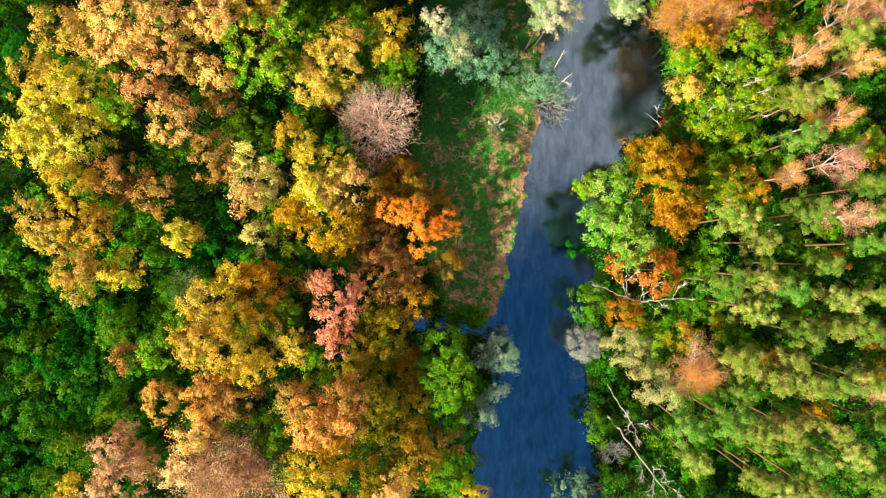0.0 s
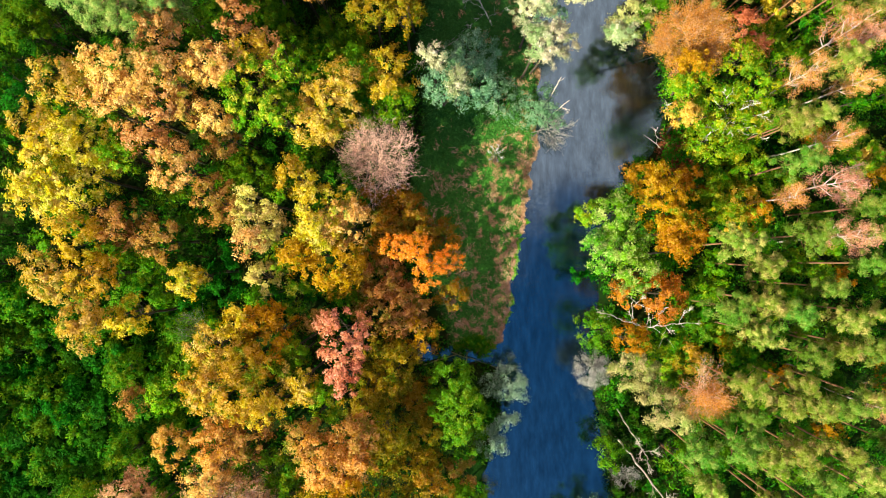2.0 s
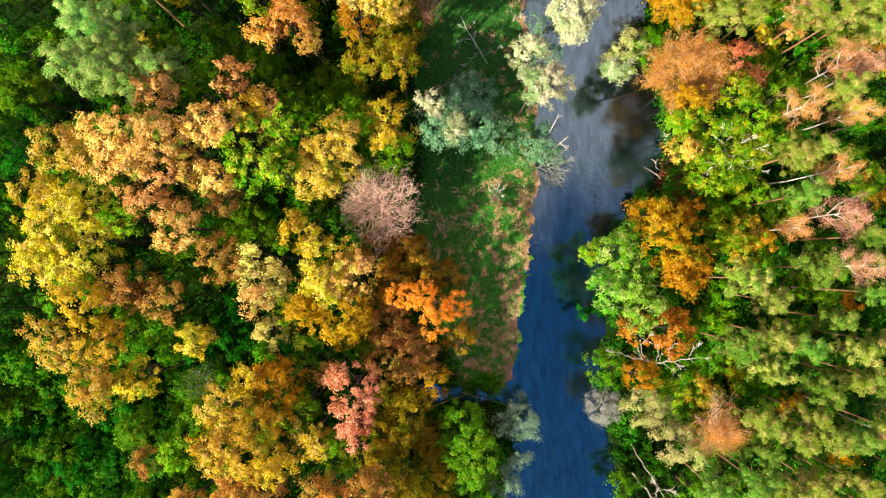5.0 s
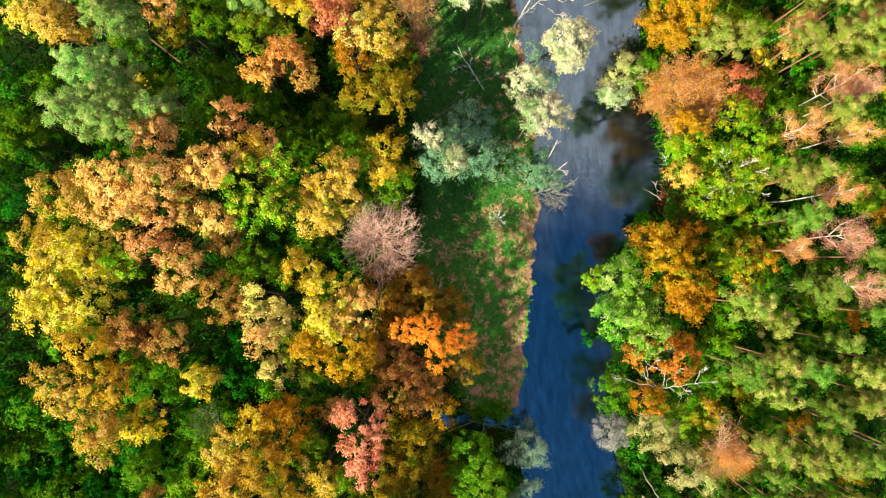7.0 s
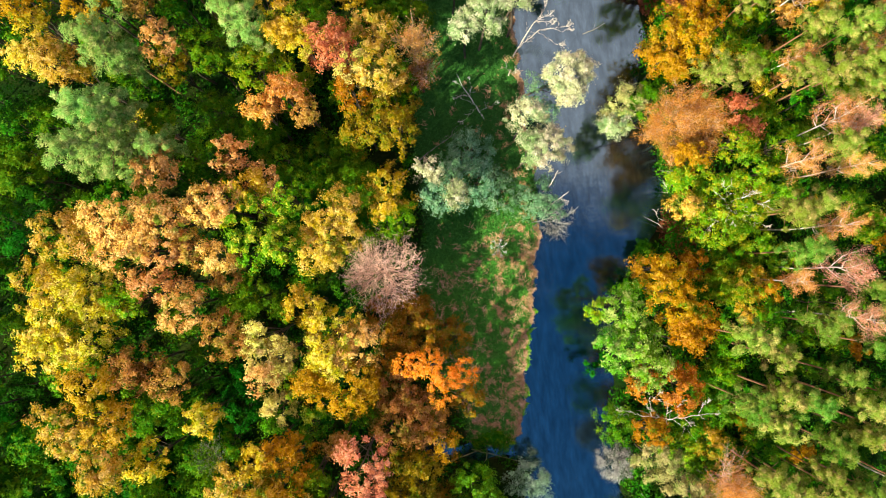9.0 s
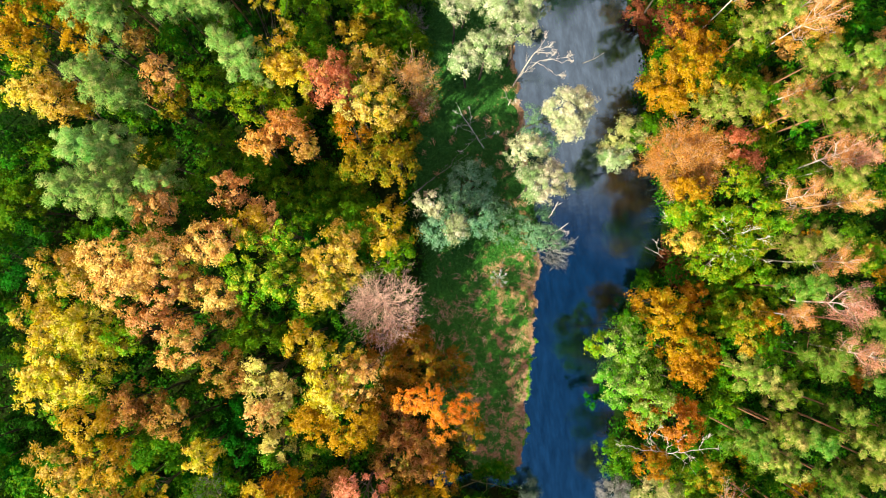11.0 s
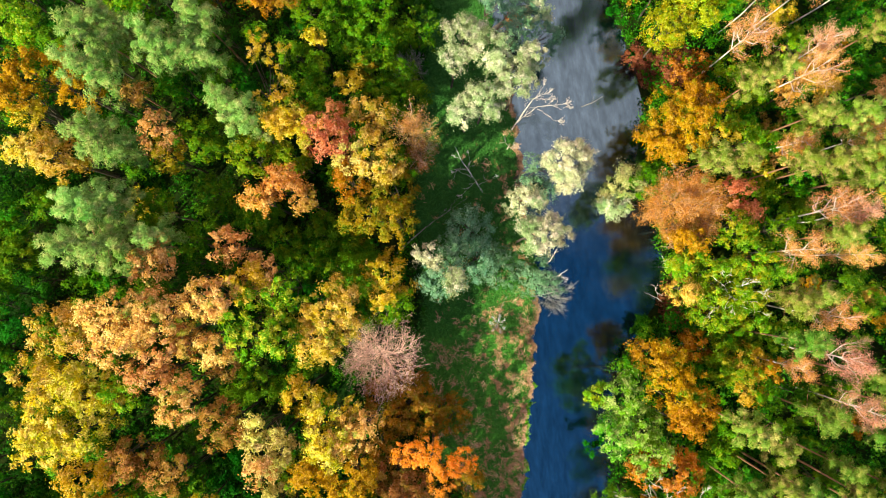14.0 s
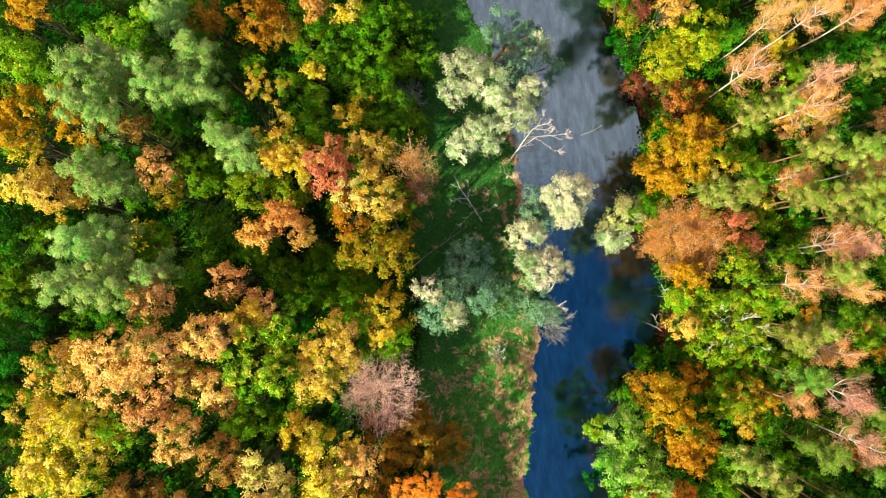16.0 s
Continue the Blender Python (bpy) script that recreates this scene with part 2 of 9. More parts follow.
def make_ground():
    m, t, b, o = material("ground_meadow_and_shaded_litter")
    meadow, big = ground_colour(t)
    fine = noise_node(t, 2.6, 7.0, 0.7)
    # near-black greens put the shade of gaps between crowns into the floor
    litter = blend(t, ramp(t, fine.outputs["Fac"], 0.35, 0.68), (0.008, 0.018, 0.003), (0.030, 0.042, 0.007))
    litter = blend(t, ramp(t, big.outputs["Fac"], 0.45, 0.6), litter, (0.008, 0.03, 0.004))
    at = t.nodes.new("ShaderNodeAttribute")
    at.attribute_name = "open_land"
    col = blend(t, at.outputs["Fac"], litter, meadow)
    mud = t.nodes.new("ShaderNodeAttribute")
    mud.attribute_name = "river_bed"
    col = blend(t, mud.outputs["Fac"], col, (0.012, 0.011, 0.009))
    t.links.new(col, b.inputs["Base Color"])
    b.inputs["Roughness"].default_value = 0.95
    b.inputs["Specular IOR Level"].default_value = 0.02
    bump = t.nodes.new("ShaderNodeBump")
    bump.inputs["Strength"].default_value = 0.9
    bump.inputs["Distance"].default_value = 0.25
    t.links.new(fine.outputs["Fac"], bump.inputs["Height"])
    t.links.new(bump.outputs[0], b.inputs["Normal"])
    return m


def make_water():
    """Deep clear-dark river water: a blue-black body under a smooth reflecting face with a light ripple."""
    m, t, b, o = material("river_water")
    n = noise_node(t, 0.35, 4.0)
    t.links.new(blend(t, ramp(t, n.outputs["Fac"], 0.3, 0.7), (0.0004, 0.0014, 0.003), (0.0006, 0.002, 0.004)), b.inputs["Base Color"])
    b.inputs["Roughness"].default_value = 0.35
    b.inputs["Specular IOR Level"].default_value = 0.0
    gl = t.nodes.new("ShaderNodeBsdfGlossy")
    gl.inputs["Color"].default_value = (0.60, 0.97, 1.0, 1)
    gl.inputs["Roughness"].default_value = 0.09
    bump = t.nodes.new("ShaderNodeBump")
    bump.inputs["Strength"].default_value = 0.4
    bump.inputs["Distance"].default_value = 0.05
    ripple = noise_node(t, 2.2, 4.0, 0.65)
    patch = noise_node(t, 0.09, 2.0)
    mul = t.nodes.new("ShaderNodeMath")
    mul.operation = "MULTIPLY"
    t.links.new(ripple.outputs["Fac"], mul.inputs[0])
    t.links.new(ramp(t, patch.outputs["Fac"], 0.42, 0.62), mul.inputs[1])
    t.links.new(mul.outputs[0], bump.inputs["Height"])
    t.links.new(bump.outputs[0], gl.inputs["Normal"])
    mx = t.nodes.new("ShaderNodeMixShader")
    drift = noise_node(t, 0.7, 7.0, 0.7)
    longer = t.nodes.new("ShaderNodeMapping")
    longer.inputs["Scale"].default_value = (1.6, 0.45, 1.0)
    g = t.nodes.new("ShaderNodeNewGeometry")
    t.links.new(g.outputs["Position"], longer.inputs["Vector"])
    t.links.new(longer.outputs["Vector"], drift.inputs["Vector"])
    sheen = t.nodes.new("ShaderNodeMapRange")
    sheen.inputs["From Min"].default_value, sheen.inputs["From Max"].default_value = 0.35, 0.7
    sheen.inputs["To Min"].default_value, sheen.inputs["To Max"].default_value = 0.18, 0.36
    t.links.new(drift.outputs["Fac"], sheen.inputs["Value"])
    t.links.new(sheen.outputs["Result"], mx.inputs[0])
    t.links.new(b.outputs[0], mx.inputs[1])
    t.links.new(gl.outputs[0], mx.inputs[2])
    t.links.new(mx.outputs[0], o.inputs["Surface"])
    return m


GROUND, WATER = make_ground(), make_water()

# ---- the river's two banks: north, west bank, east bank ----
BANKS = [
    (-400, 10, 26), (-60, 6, 21), (-31.5, 4.4, 19.9), (-27, 3.5, 19.6), (-23, 4.5, 19.1), (-18.5, 6.1, 18.4), (-15, 6.6, 17.9),
    (-12.2, 6.2, 17.6), (-9, 5.8, 17.6), (-6.4, 7.0, 18.2), (-2.1, 7.8, 18.9), (1.5, 8.2, 19.3), (4.7, 9.4, 20.0),
    (9.4, 10.4, 21.6), (12.9, 11.0, 25.0), (16.4, 11.9, 27.3), (20.8, 12.6, 28.2), (25, 12.4, 27.7), (30.5, 11.6, 26.2),
    (34.1, 12.0, 26.6), (40, 12.0, 28.4), (45, 11.9, 28.0), (51, 11.5, 26.4), (55, 10.3, 25.2), (60, 8.1, 24.6), (90, -4, 14), (400, -40, -20),
]
BANK_Y = np.array([b[0] for b in BANKS], float)
BANK_W = np.array([b[1] for b in BANKS], float)
BANK_E = np.array([b[2] for b in BANKS], float)


def river_depth(x, y):
    """How far inside the river a place lies: above 0 in the water, below 0 on land. A short creek joins from the west."""
    wob = 0.22 * np.sin(y * 1.3) + 0.10 * np.sin(y * 3.9 + 1.0)
    d = np.minimum(x - np.interp(y, BANK_Y, BANK_W) - wob, np.interp(y, BANK_Y, BANK_E) + wob * 0.6 - x)
    creek = np.minimum(0.8 + 0.3 * np.sin(x * 1.3) - np.abs(y + 10.2 + 0.12 * (x - 5)), np.minimum(x + 5.5, 9 - x))
    return np.maximum(d, creek)


def ground_height(x, y):
    d = river_depth(x, y)
    s = np.clip((-d + 0.15) / 1.1, 0, 1)
    roll = 0.18 * np.sin(x * 0.21 + 1.0) * np.cos(y * 0.17) + 0.10 * np.sin(x * 0.7) * np.sin(y * 0.63 + 2)
    land = 0.42 + roll * 0.7
    return np.where(d > 0.15, -np.clip((d - 0.15) * 0.5, 0, 1.4) - 0.12, -0.12 + s * s * (3 - 2 * s) * (land + 0.12))


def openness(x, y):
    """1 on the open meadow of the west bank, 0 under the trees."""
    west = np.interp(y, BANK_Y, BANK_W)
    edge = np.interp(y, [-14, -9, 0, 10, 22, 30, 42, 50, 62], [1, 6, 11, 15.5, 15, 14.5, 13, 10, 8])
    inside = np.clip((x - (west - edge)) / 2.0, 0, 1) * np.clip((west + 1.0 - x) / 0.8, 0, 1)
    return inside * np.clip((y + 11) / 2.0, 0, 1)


def mesh_object(name, verts, faces, mat, parent=None, smooth=False):
    me = bpy.data.meshes.new(name)
    me.from_pydata([tuple(v) for v in verts], [], [tuple(f) for f in faces])
    me.materials.append(mat)
    if smooth:
        me.polygons.foreach_set("use_smooth", [True] * len(me.polygons))
    me.update()
    ob = new(name, me)
    ob.parent = parent
    return ob


def axis(parts):
    return np.concatenate([np.arange(a, b, s) for a, b, s in parts])


def build_ground():
    xs = axis([(-1500, -300, 150), (-300, -70, 15), (-70, -8, 2.5), (-8, 32, 0.5), (32, 70, 2.5), (70, 300, 15), (300, 1501, 150)])
    ys = axis([(-1500, -300, 150), (-300, -50, 15), (-50, 75, 0.6), (75, 300, 15), (300, 1501, 150)])
    gx, gy = np.meshgrid(xs, ys, indexing="ij")
    z = ground_height(gx, gy)
    nx, ny = gx.shape
    idx = np.arange(nx * ny).reshape(nx, ny)
    faces = np.stack([idx[:-1, :-1], idx[1:, :-1], idx[1:, 1:], idx[:-1, 1:]], -1).reshape(-1, 4)
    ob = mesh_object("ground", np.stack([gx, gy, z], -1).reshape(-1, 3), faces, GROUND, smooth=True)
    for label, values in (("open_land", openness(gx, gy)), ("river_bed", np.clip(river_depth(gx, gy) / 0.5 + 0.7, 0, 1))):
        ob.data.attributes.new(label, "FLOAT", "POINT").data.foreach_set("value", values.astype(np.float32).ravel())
    tagged(ob, "flat river valley ground of meadow grass and leaf litter", "ground", kind="structure")


def build_water():
    ys = axis([(-400, -60, 20), (-60, 80, 2.0), (80, 401, 20)])
    verts, faces = [], []
    for i, y in enumerate(ys):
        w, e = np.interp(y, BANK_Y, BANK_W) - 1.6, np.interp(y, BANK_Y, BANK_E) + 1.6
        if -14 < y < -7:
            w = -7.0
        verts += [(w, y, 0.0), (e, y, 0.0)]
        if i:
            faces.append((2 * i - 2, 2 * i - 1, 2 * i + 1, 2 * i))
    tagged(mesh_object("water", verts, faces, WATER), "dark blue slow river reflecting clouds and trees", "river", kind="structure")


build_ground()
build_water()


# ---- plant building ----
def tubes(paths, sides=5):
    """Tapered round limbs: each path is a list of (x, y, z, radius)."""
    verts, faces = [], []
    for path in paths:
        pts = [Vector(p[:3]) for p in path]
        for i, p in enumerate(path):
            a, b = pts[max(0, i - 1)], pts[min(len(pts) - 1, i + 1)]
            d = (b - a)
            d = d.normalized() if d.length > 1e-6 else Vector((0, 0, 1))
            u = d.orthogonal().normalized()
            v = d.cross(u)
            base = len(verts)
            for k in range(sides):
                ang = 2 * math.pi * k / sides
                verts.append(pts[i] + (u * math.cos(ang) + v * math.sin(ang)) * p[3])
            if i:
                for k in range(sides):
                    faces.append((base - sides + k, base - sides + (k + 1) % sides, base + (k + 1) % sides, base + k))
        faces.append(tuple(range(base + sides - 1, base - 1, -1)))
    return verts, faces


def leaves(name, centres, facing, size, aspect, mat, rng, parent=None, along=None):
    """Many small pointed leaves in one mesh, each a pointed blade."""
    n = len(centres)
    f = facing / (np.linalg.norm(facing, axis=1, keepdims=True) + 1e-9)
    t = rng.normal(size=(n, 3)) if along is None else along
    t = t - f * (t * f).sum(1, keepdims=True)
    t /= np.linalg.norm(t, axis=1, keepdims=True) + 1e-9
    s = np.cross(f, t)
    a = (size * np.ones(n))[:, None]
    b = a * aspect
    co = np.stack([centres - t * a + s * b, centres - t * a * 0.8 - s * b, centres + t * a], 1).reshape(-1, 3)
    me = bpy.data.meshes.new(name)
    me.vertices.add(3 * n)
    me.vertices.foreach_set("co", co.astype(np.float32).ravel())
    me.loops.add(3 * n)
    me.loops.foreach_set("vertex_index", np.arange(3 * n, dtype=np.int32))
    me.polygons.add(n)
    me.polygons.foreach_set("loop_start", np.arange(0, 3 * n, 3, dtype=np.int32))
    me.update(calc_edges=True)
    me.materials.append(mat)
    ob = new(name, me)
    ob.parent = parent
    return ob


def sphere_points(rng, n, low=-1.0):
    z = rng.uniform(low, 1, n)
    a = rng.uniform(0, 2 * np.pi, n)
    q = np.sqrt(1 - z * z)
    return np.stack([q * np.cos(a), q * np.sin(a), z], 1)


COUNT = [0]


def start(name, x, y, lean=0.5):
    """An Empty at the foot of a plant; a plant that hangs over the water is rooted on the bank."""
    COUNT[0] += 1
    rng = np.random.default_rng(1000 + COUNT[0])
    bx, by = x + rng.uniform(-lean, lean), y + rng.uniform(-lean, lean)
    w, e = float(np.interp(by, BANK_Y, BANK_W)), float(np.interp(by, BANK_Y, BANK_E))
    if w - 0.9 < bx < e + 0.9:
        bx = w - 0.9 if bx < (w + e) / 2 else e + 0.9
    z = float(ground_height(np.array(bx), np.array(by)))
    root = new(name)
    root.empty_display_size = 0.5
    root.location = (bx, by, z - 0.05)
    return root, rng, np.array([x - bx, y - by])


def crown_lobes(rng, off, h, r, flat, n_per, bulges=None):
    """Boughs of a crown: leafy sprays over an uneven dome that hangs lower at its skirts."""
    rz = min(r * flat, 0.45 * h)
    if bulges:
        domes = [(off[0] + bx, off[1] + by, h - br * flat - bd, br, br * flat) for bx, by, bd, br in bulges]
    else:
        domes = [(off[0], off[1], h - rz, r * 0.8, rz)]
        for k in range(max(3, int(2.5 + r))):
            a = rng.uniform(0, 2 * np.pi)
            q = r * rng.uniform(0.4, 0.7)
            br = r * rng.uniform(0.3, 0.52)
            bz = br * flat
            domes.append((off[0] + q * np.cos(a), off[1] + q * np.sin(a), h - bz - rz * rng.uniform(0.0, 1.1), br, bz))
    spots = []
    for cx, cy, cz, br, bz in domes:
        m = max(4, int(n_per * br * br))
        d = sphere_points(rng, m, -0.5)
        q = rng.uniform(0.7, 1.1, (m, 1))
        spots.append(np.array([cx, cy, cz]) + d * q * np.array([br, br, bz]))
    spots = np.concatenate(spots)
    mid = np.array([off[0], off[1], h - rz * 1.1])
    return spots, mid, rz


def clothe(rng, spots, mid, rl, count, size):
    """Leaf places along the sprays that each bough ends in."""
    k = len(spots)
    who = np.repeat(np.arange(k), count)
    n = k * count
    out = spots - mid
    out /= np.linalg.norm(out, axis=1, keepdims=True) + 1e-6
    ray = out + rng.normal(size=(k, 3)) * 0.5 + np.array([0, 0, 0.1])
    ray /= np.linalg.norm(ray, axis=1, keepdims=True)
    rad = rng.uniform(0.55, 1.35, k) * rl
    d = rng.normal(size=(n, 3)) * 0.42
    c = spots[who] + (d + ray[who] * rng.uniform(-0.9, 0.9, (n, 1))) * rad[who][:, None] * np.array([1, 1, 0.75])
    face = rng.normal(size=(n, 3)) * 0.34 + out[who] * 0.95 + d * 0.5 + np.array([0, 0, 0.35])
    return c, face, rng.uniform(0.6, 1.4, n) * size, ray[who] * 0.8 + rng.normal(size=(n, 3)) * 0.4


def limbs(rng, off, h, mid, spots, r, thick, n):
    top = (mid[0], mid[1], mid[2])
    bend = rng.uniform(-0.25, 0.25, 2)
    trunk = [(0, 0, 0, thick * 1.25), (off[0] * 0.2 + bend[0], off[1] * 0.2 + bend[1], h * 0.25, thick),
             (off[0] * 0.6, off[1] * 0.6, h * 0.55, thick * 0.75), (*top, thick * 0.35)]
    paths = [trunk]
    for i in rng.choice(len(spots), min(n, len(spots)), replace=False):
        s = spots[i]
        f = rng.uniform(0.45, 0.9)
        p0 = np.array([off[0] * f * 0.9, off[1] * f * 0.9, mid[2] * f])
        p1 = p0 * 0.45 + s * 0.55 + np.array([0, 0, -0.25])
        paths.append([(*p0, thick * 0.36), (*p1, thick * 0.2), (*s, 0.02)])
    return paths


def timber(paths, mat, root):
    """The trunk, and the limbs lost in the leaves."""
    v, f = tubes(paths[:1], 6)
    mesh_object("trunk", v, f, mat, root, True)
    v, f = tubes(paths[1:], 4)
    tagged(mesh_object("branchwork", v, f, mat, root, True), kind="stuff")


def broadleaf(x, y, h, r, leaf, label, name="broadleaf_tree", category="tree", flat=1.05, lobe=0.44, count=67, size=0.127, n_per=5.6, bark=None, bulges=None):
    root, rng, off = start(name, x, y)
    spots, mid, rz = crown_lobes(rng, off, h, r, flat, n_per, bulges)
    wood = limbs(rng, off, h, mid, spots, r, 0.04 + 0.006 * h, 6 if name in ("sapling", "pine_foot_growth") else 12)
    timber(wood, bark or BARK, root)
    c, face, s, way = clothe(rng, spots, mid, lobe, count, size)
    leaves("crown", c, face, s, 0.46, LEAF[leaf], rng, root, way)
    return tagged(root, label, category, {"sapling": "young trees under the canopy", "pine_foot_growth": "bushes of the thicket and bank", "willow_tree": "willows along the river", "maple_tree": ""}.get(name, "broadleaf trees of the wood"))


def shrub(x, y, h, r, leaf, label, size=0.13, n_per=4.2, count=62):
    root, rng, off = start("shrub", x, y, 0.2)
    spots, mid, rz = crown_lobes(rng, off, h, r, min(0.8, 0.55 * h / r), n_per)
    paths = []
    for i in rng.choice(len(spots), min(9, len(spots)), replace=False):
        s = spots[i]
        paths.append([(0, 0, 0, 0.06), (*(s * 0.5 + np.array([0, 0, 0.2])), 0.04), (*s, 0.012)])
    v, f = tubes(paths, 4)
    tagged(mesh_object("branchwork", v, f, BARK, root, True), kind="stuff")
    c, face, s, way = clothe(rng, spots, mid, 0.5, count, size)
    leaves("foliage", c, face, s, 0.48, LEAF[leaf], rng, root, way)
    return tagged(root, label, "shrub", "bushes of the thicket and bank")


PINE_FEET = []


def pine(x, y, h, r, leaf, label, low=0.77, count=140, lobe=0.50):
    """A tall bare trunk with a crown of needle tufts held on spreading boughs."""
    root, rng, off = start("pine_tree", x, y, 0.3)
    PINE_FEET.append((x, y))
    paths = [[(0, 0, 0, 0.14), (off[0] * 0.3 + 0.1, off[1] * 0.3, h * 0.35, 0.105), (off[0] * 0.8, off[1] * 0.8, h * 0.75, 0.07), (off[0], off[1], h - 0.3, 0.03)]]
    spots, ways = [], []
    n = int(11 + 5.5 * r)
    turn = rng.uniform(0, 6.28)
    for i in range(n):
        u = (i + 0.5) / n
        z = h * (low + (0.99 - low) * u)
        a = turn + i * 2.4 + rng.uniform(-0.4, 0.4)
        length = r * (0.35 + 0.75 * (1 - u) ** 0.6) * rng.uniform(0.6, 1.12)
        d = np.array([np.cos(a), np.sin(a), 0.25 + 0.5 * u])
        p0 = np.array([off[0] * z / h, off[1] * z / h, z - 0.3])
        tip = p0 + d * length
        paths.append([(*p0, 0.05), (*((p0 + tip) / 2 + np.array([0, 0, -0.1])), 0.035), (*tip, 0.012)])
        for q in np.linspace(0.3, 1.0, max(2, int(length / 0.65))):
            side = np.array([-d[1], d[0], 0]) * rng.uniform(-0.4, 0.4) * length * q
            spots.append(p0 + d * length * q + side + np.array([0, 0, 0.15]))
            ways.append(d)
    spots, ways = np.array(spots), np.array(ways)
    timber(paths, PINE_BARK, root)
    k = len(spots)
    who = np.repeat(np.arange(k), count)
    d = sphere_points(rng, k * count, -0.35)
    rad = rng.uniform(0.6, 1.25, k) * lobe
    c = spots[who] + d * rad[who][:, None] * rng.uniform(0.35, 1.0, (k * count, 1)) * np.array([1, 1, 0.6])
    along = d * 0.9 + ways[who] * 0.4 + np.array([0, 0, 0.6]) + rng.normal(size=d.shape) * 0.3
    away = spots - np.array([off[0], off[1], h * (low + 0.1)])
    away /= np.linalg.norm(away, axis=1, keepdims=True)
    face = rng.normal(size=d.shape) * 0.34 + away[who] * 1.0 + d * 0.55 + np.array([0, 0, 0.3])
    leaves("needle_crown", c, face, rng.uniform(0.11, 0.25, k * count), 0.20, LEAF[leaf], rng, root, along)
    return tagged(root, label, "tree", "tall pines")


def branching(rng, p, d, length, rad, depth, paths, tips, spread, up, kids=4):
    q = p + d * length
    bow = rng.normal(size=3) * 0.07 * length
    paths.append([(*p, rad), (*((p + q) / 2 + bow), rad * 0.8), (*q, rad * 0.5)] if depth > 1 else [(*p, rad), (*(q + bow), rad * 0.4)])
    if depth == 0:
        tips.append((q, d))
        return
    for i in range(kids):
        f = rng.uniform(0.35, 1.0) if i else 1.0
        nd = d + rng.normal(size=3) * spread + np.array([0, 0, up])
        nd /= np.linalg.norm(nd)
        branching(rng, p + (q - p) * f, nd, length * rng.uniform(0.55, 0.8), max(rad * 0.55, 0.012), depth - 1, paths, tips, spread, up, kids)


def bare_tree(x, y, h, r, leaf, label, wood, trunk_wood, name="bare_tree", leafy=9, dome=0.9, limbs_n=14, spread=0.42, up=0.06, size=0.1, start_at=0.5, trunk=0.16, twig=0.035, first=0.46, depth=3, kids=4):
    """A nearly leafless crown: a trunk, rising limbs and a haze of fine twigs with a few leaves left."""
    root, rng, off = start(name, x, y, 0.4)
    rz = min(r * dome, 0.45 * h)
    mid = np.array([off[0], off[1], h - rz * 1.6])
    v, f = tubes([[(0, 0, 0, trunk * 1.2), (off[0] * 0.25 + rng.uniform(-.2, .2), off[1] * 0.25 + rng.uniform(-.2, .2), h * 0.3, trunk),
                   (off[0] * 0.7, off[1] * 0.7, h * 0.6, trunk * 0.7), (*(mid + np.array([0, 0, rz * 0.9])), 0.03)]], 6)
    mesh_object("trunk", v, f, trunk_wood, root, True)
    paths, tips = [], []
    for i in range(limbs_n):
        d = sphere_points(rng, 1, 0.0)[0] * np.array([1, 1, 1.0])
        goal = mid + d * np.array([r, r, rz * 1.6])
        f0 = rng.uniform(start_at, 1.0)
        p0 = np.array([off[0] * f0, off[1] * f0, mid[2] * f0 + (h - mid[2]) * 0.15])
        w = goal - p0
        ln = np.linalg.norm(w)
        branching(rng, p0, w / ln, ln * first, twig * 1.6, depth, paths, tips, spread, up, kids)
    v, f = tubes(paths, 3)
    tagged(mesh_object("branchwork", v, f, wood, root), kind="stuff")
    if leafy:
        tip = np.array([q for q, _ in tips])
        k = len(tip)
        who = np.repeat(np.arange(k), leafy)
        c = tip[who] + rng.normal(size=(k * leafy, 3)) * 0.22
        leaves("foliage", c, rng.normal(size=c.shape) + np.array([0, 0, 0.7]), rng.uniform(0.7, 1.3, len(c)) * size, 0.55, LEAF[leaf], rng, root)
    return tagged(root, label, "tree", "birches among the pines" if name == "birch_tree" else "bare and half-bare trees")


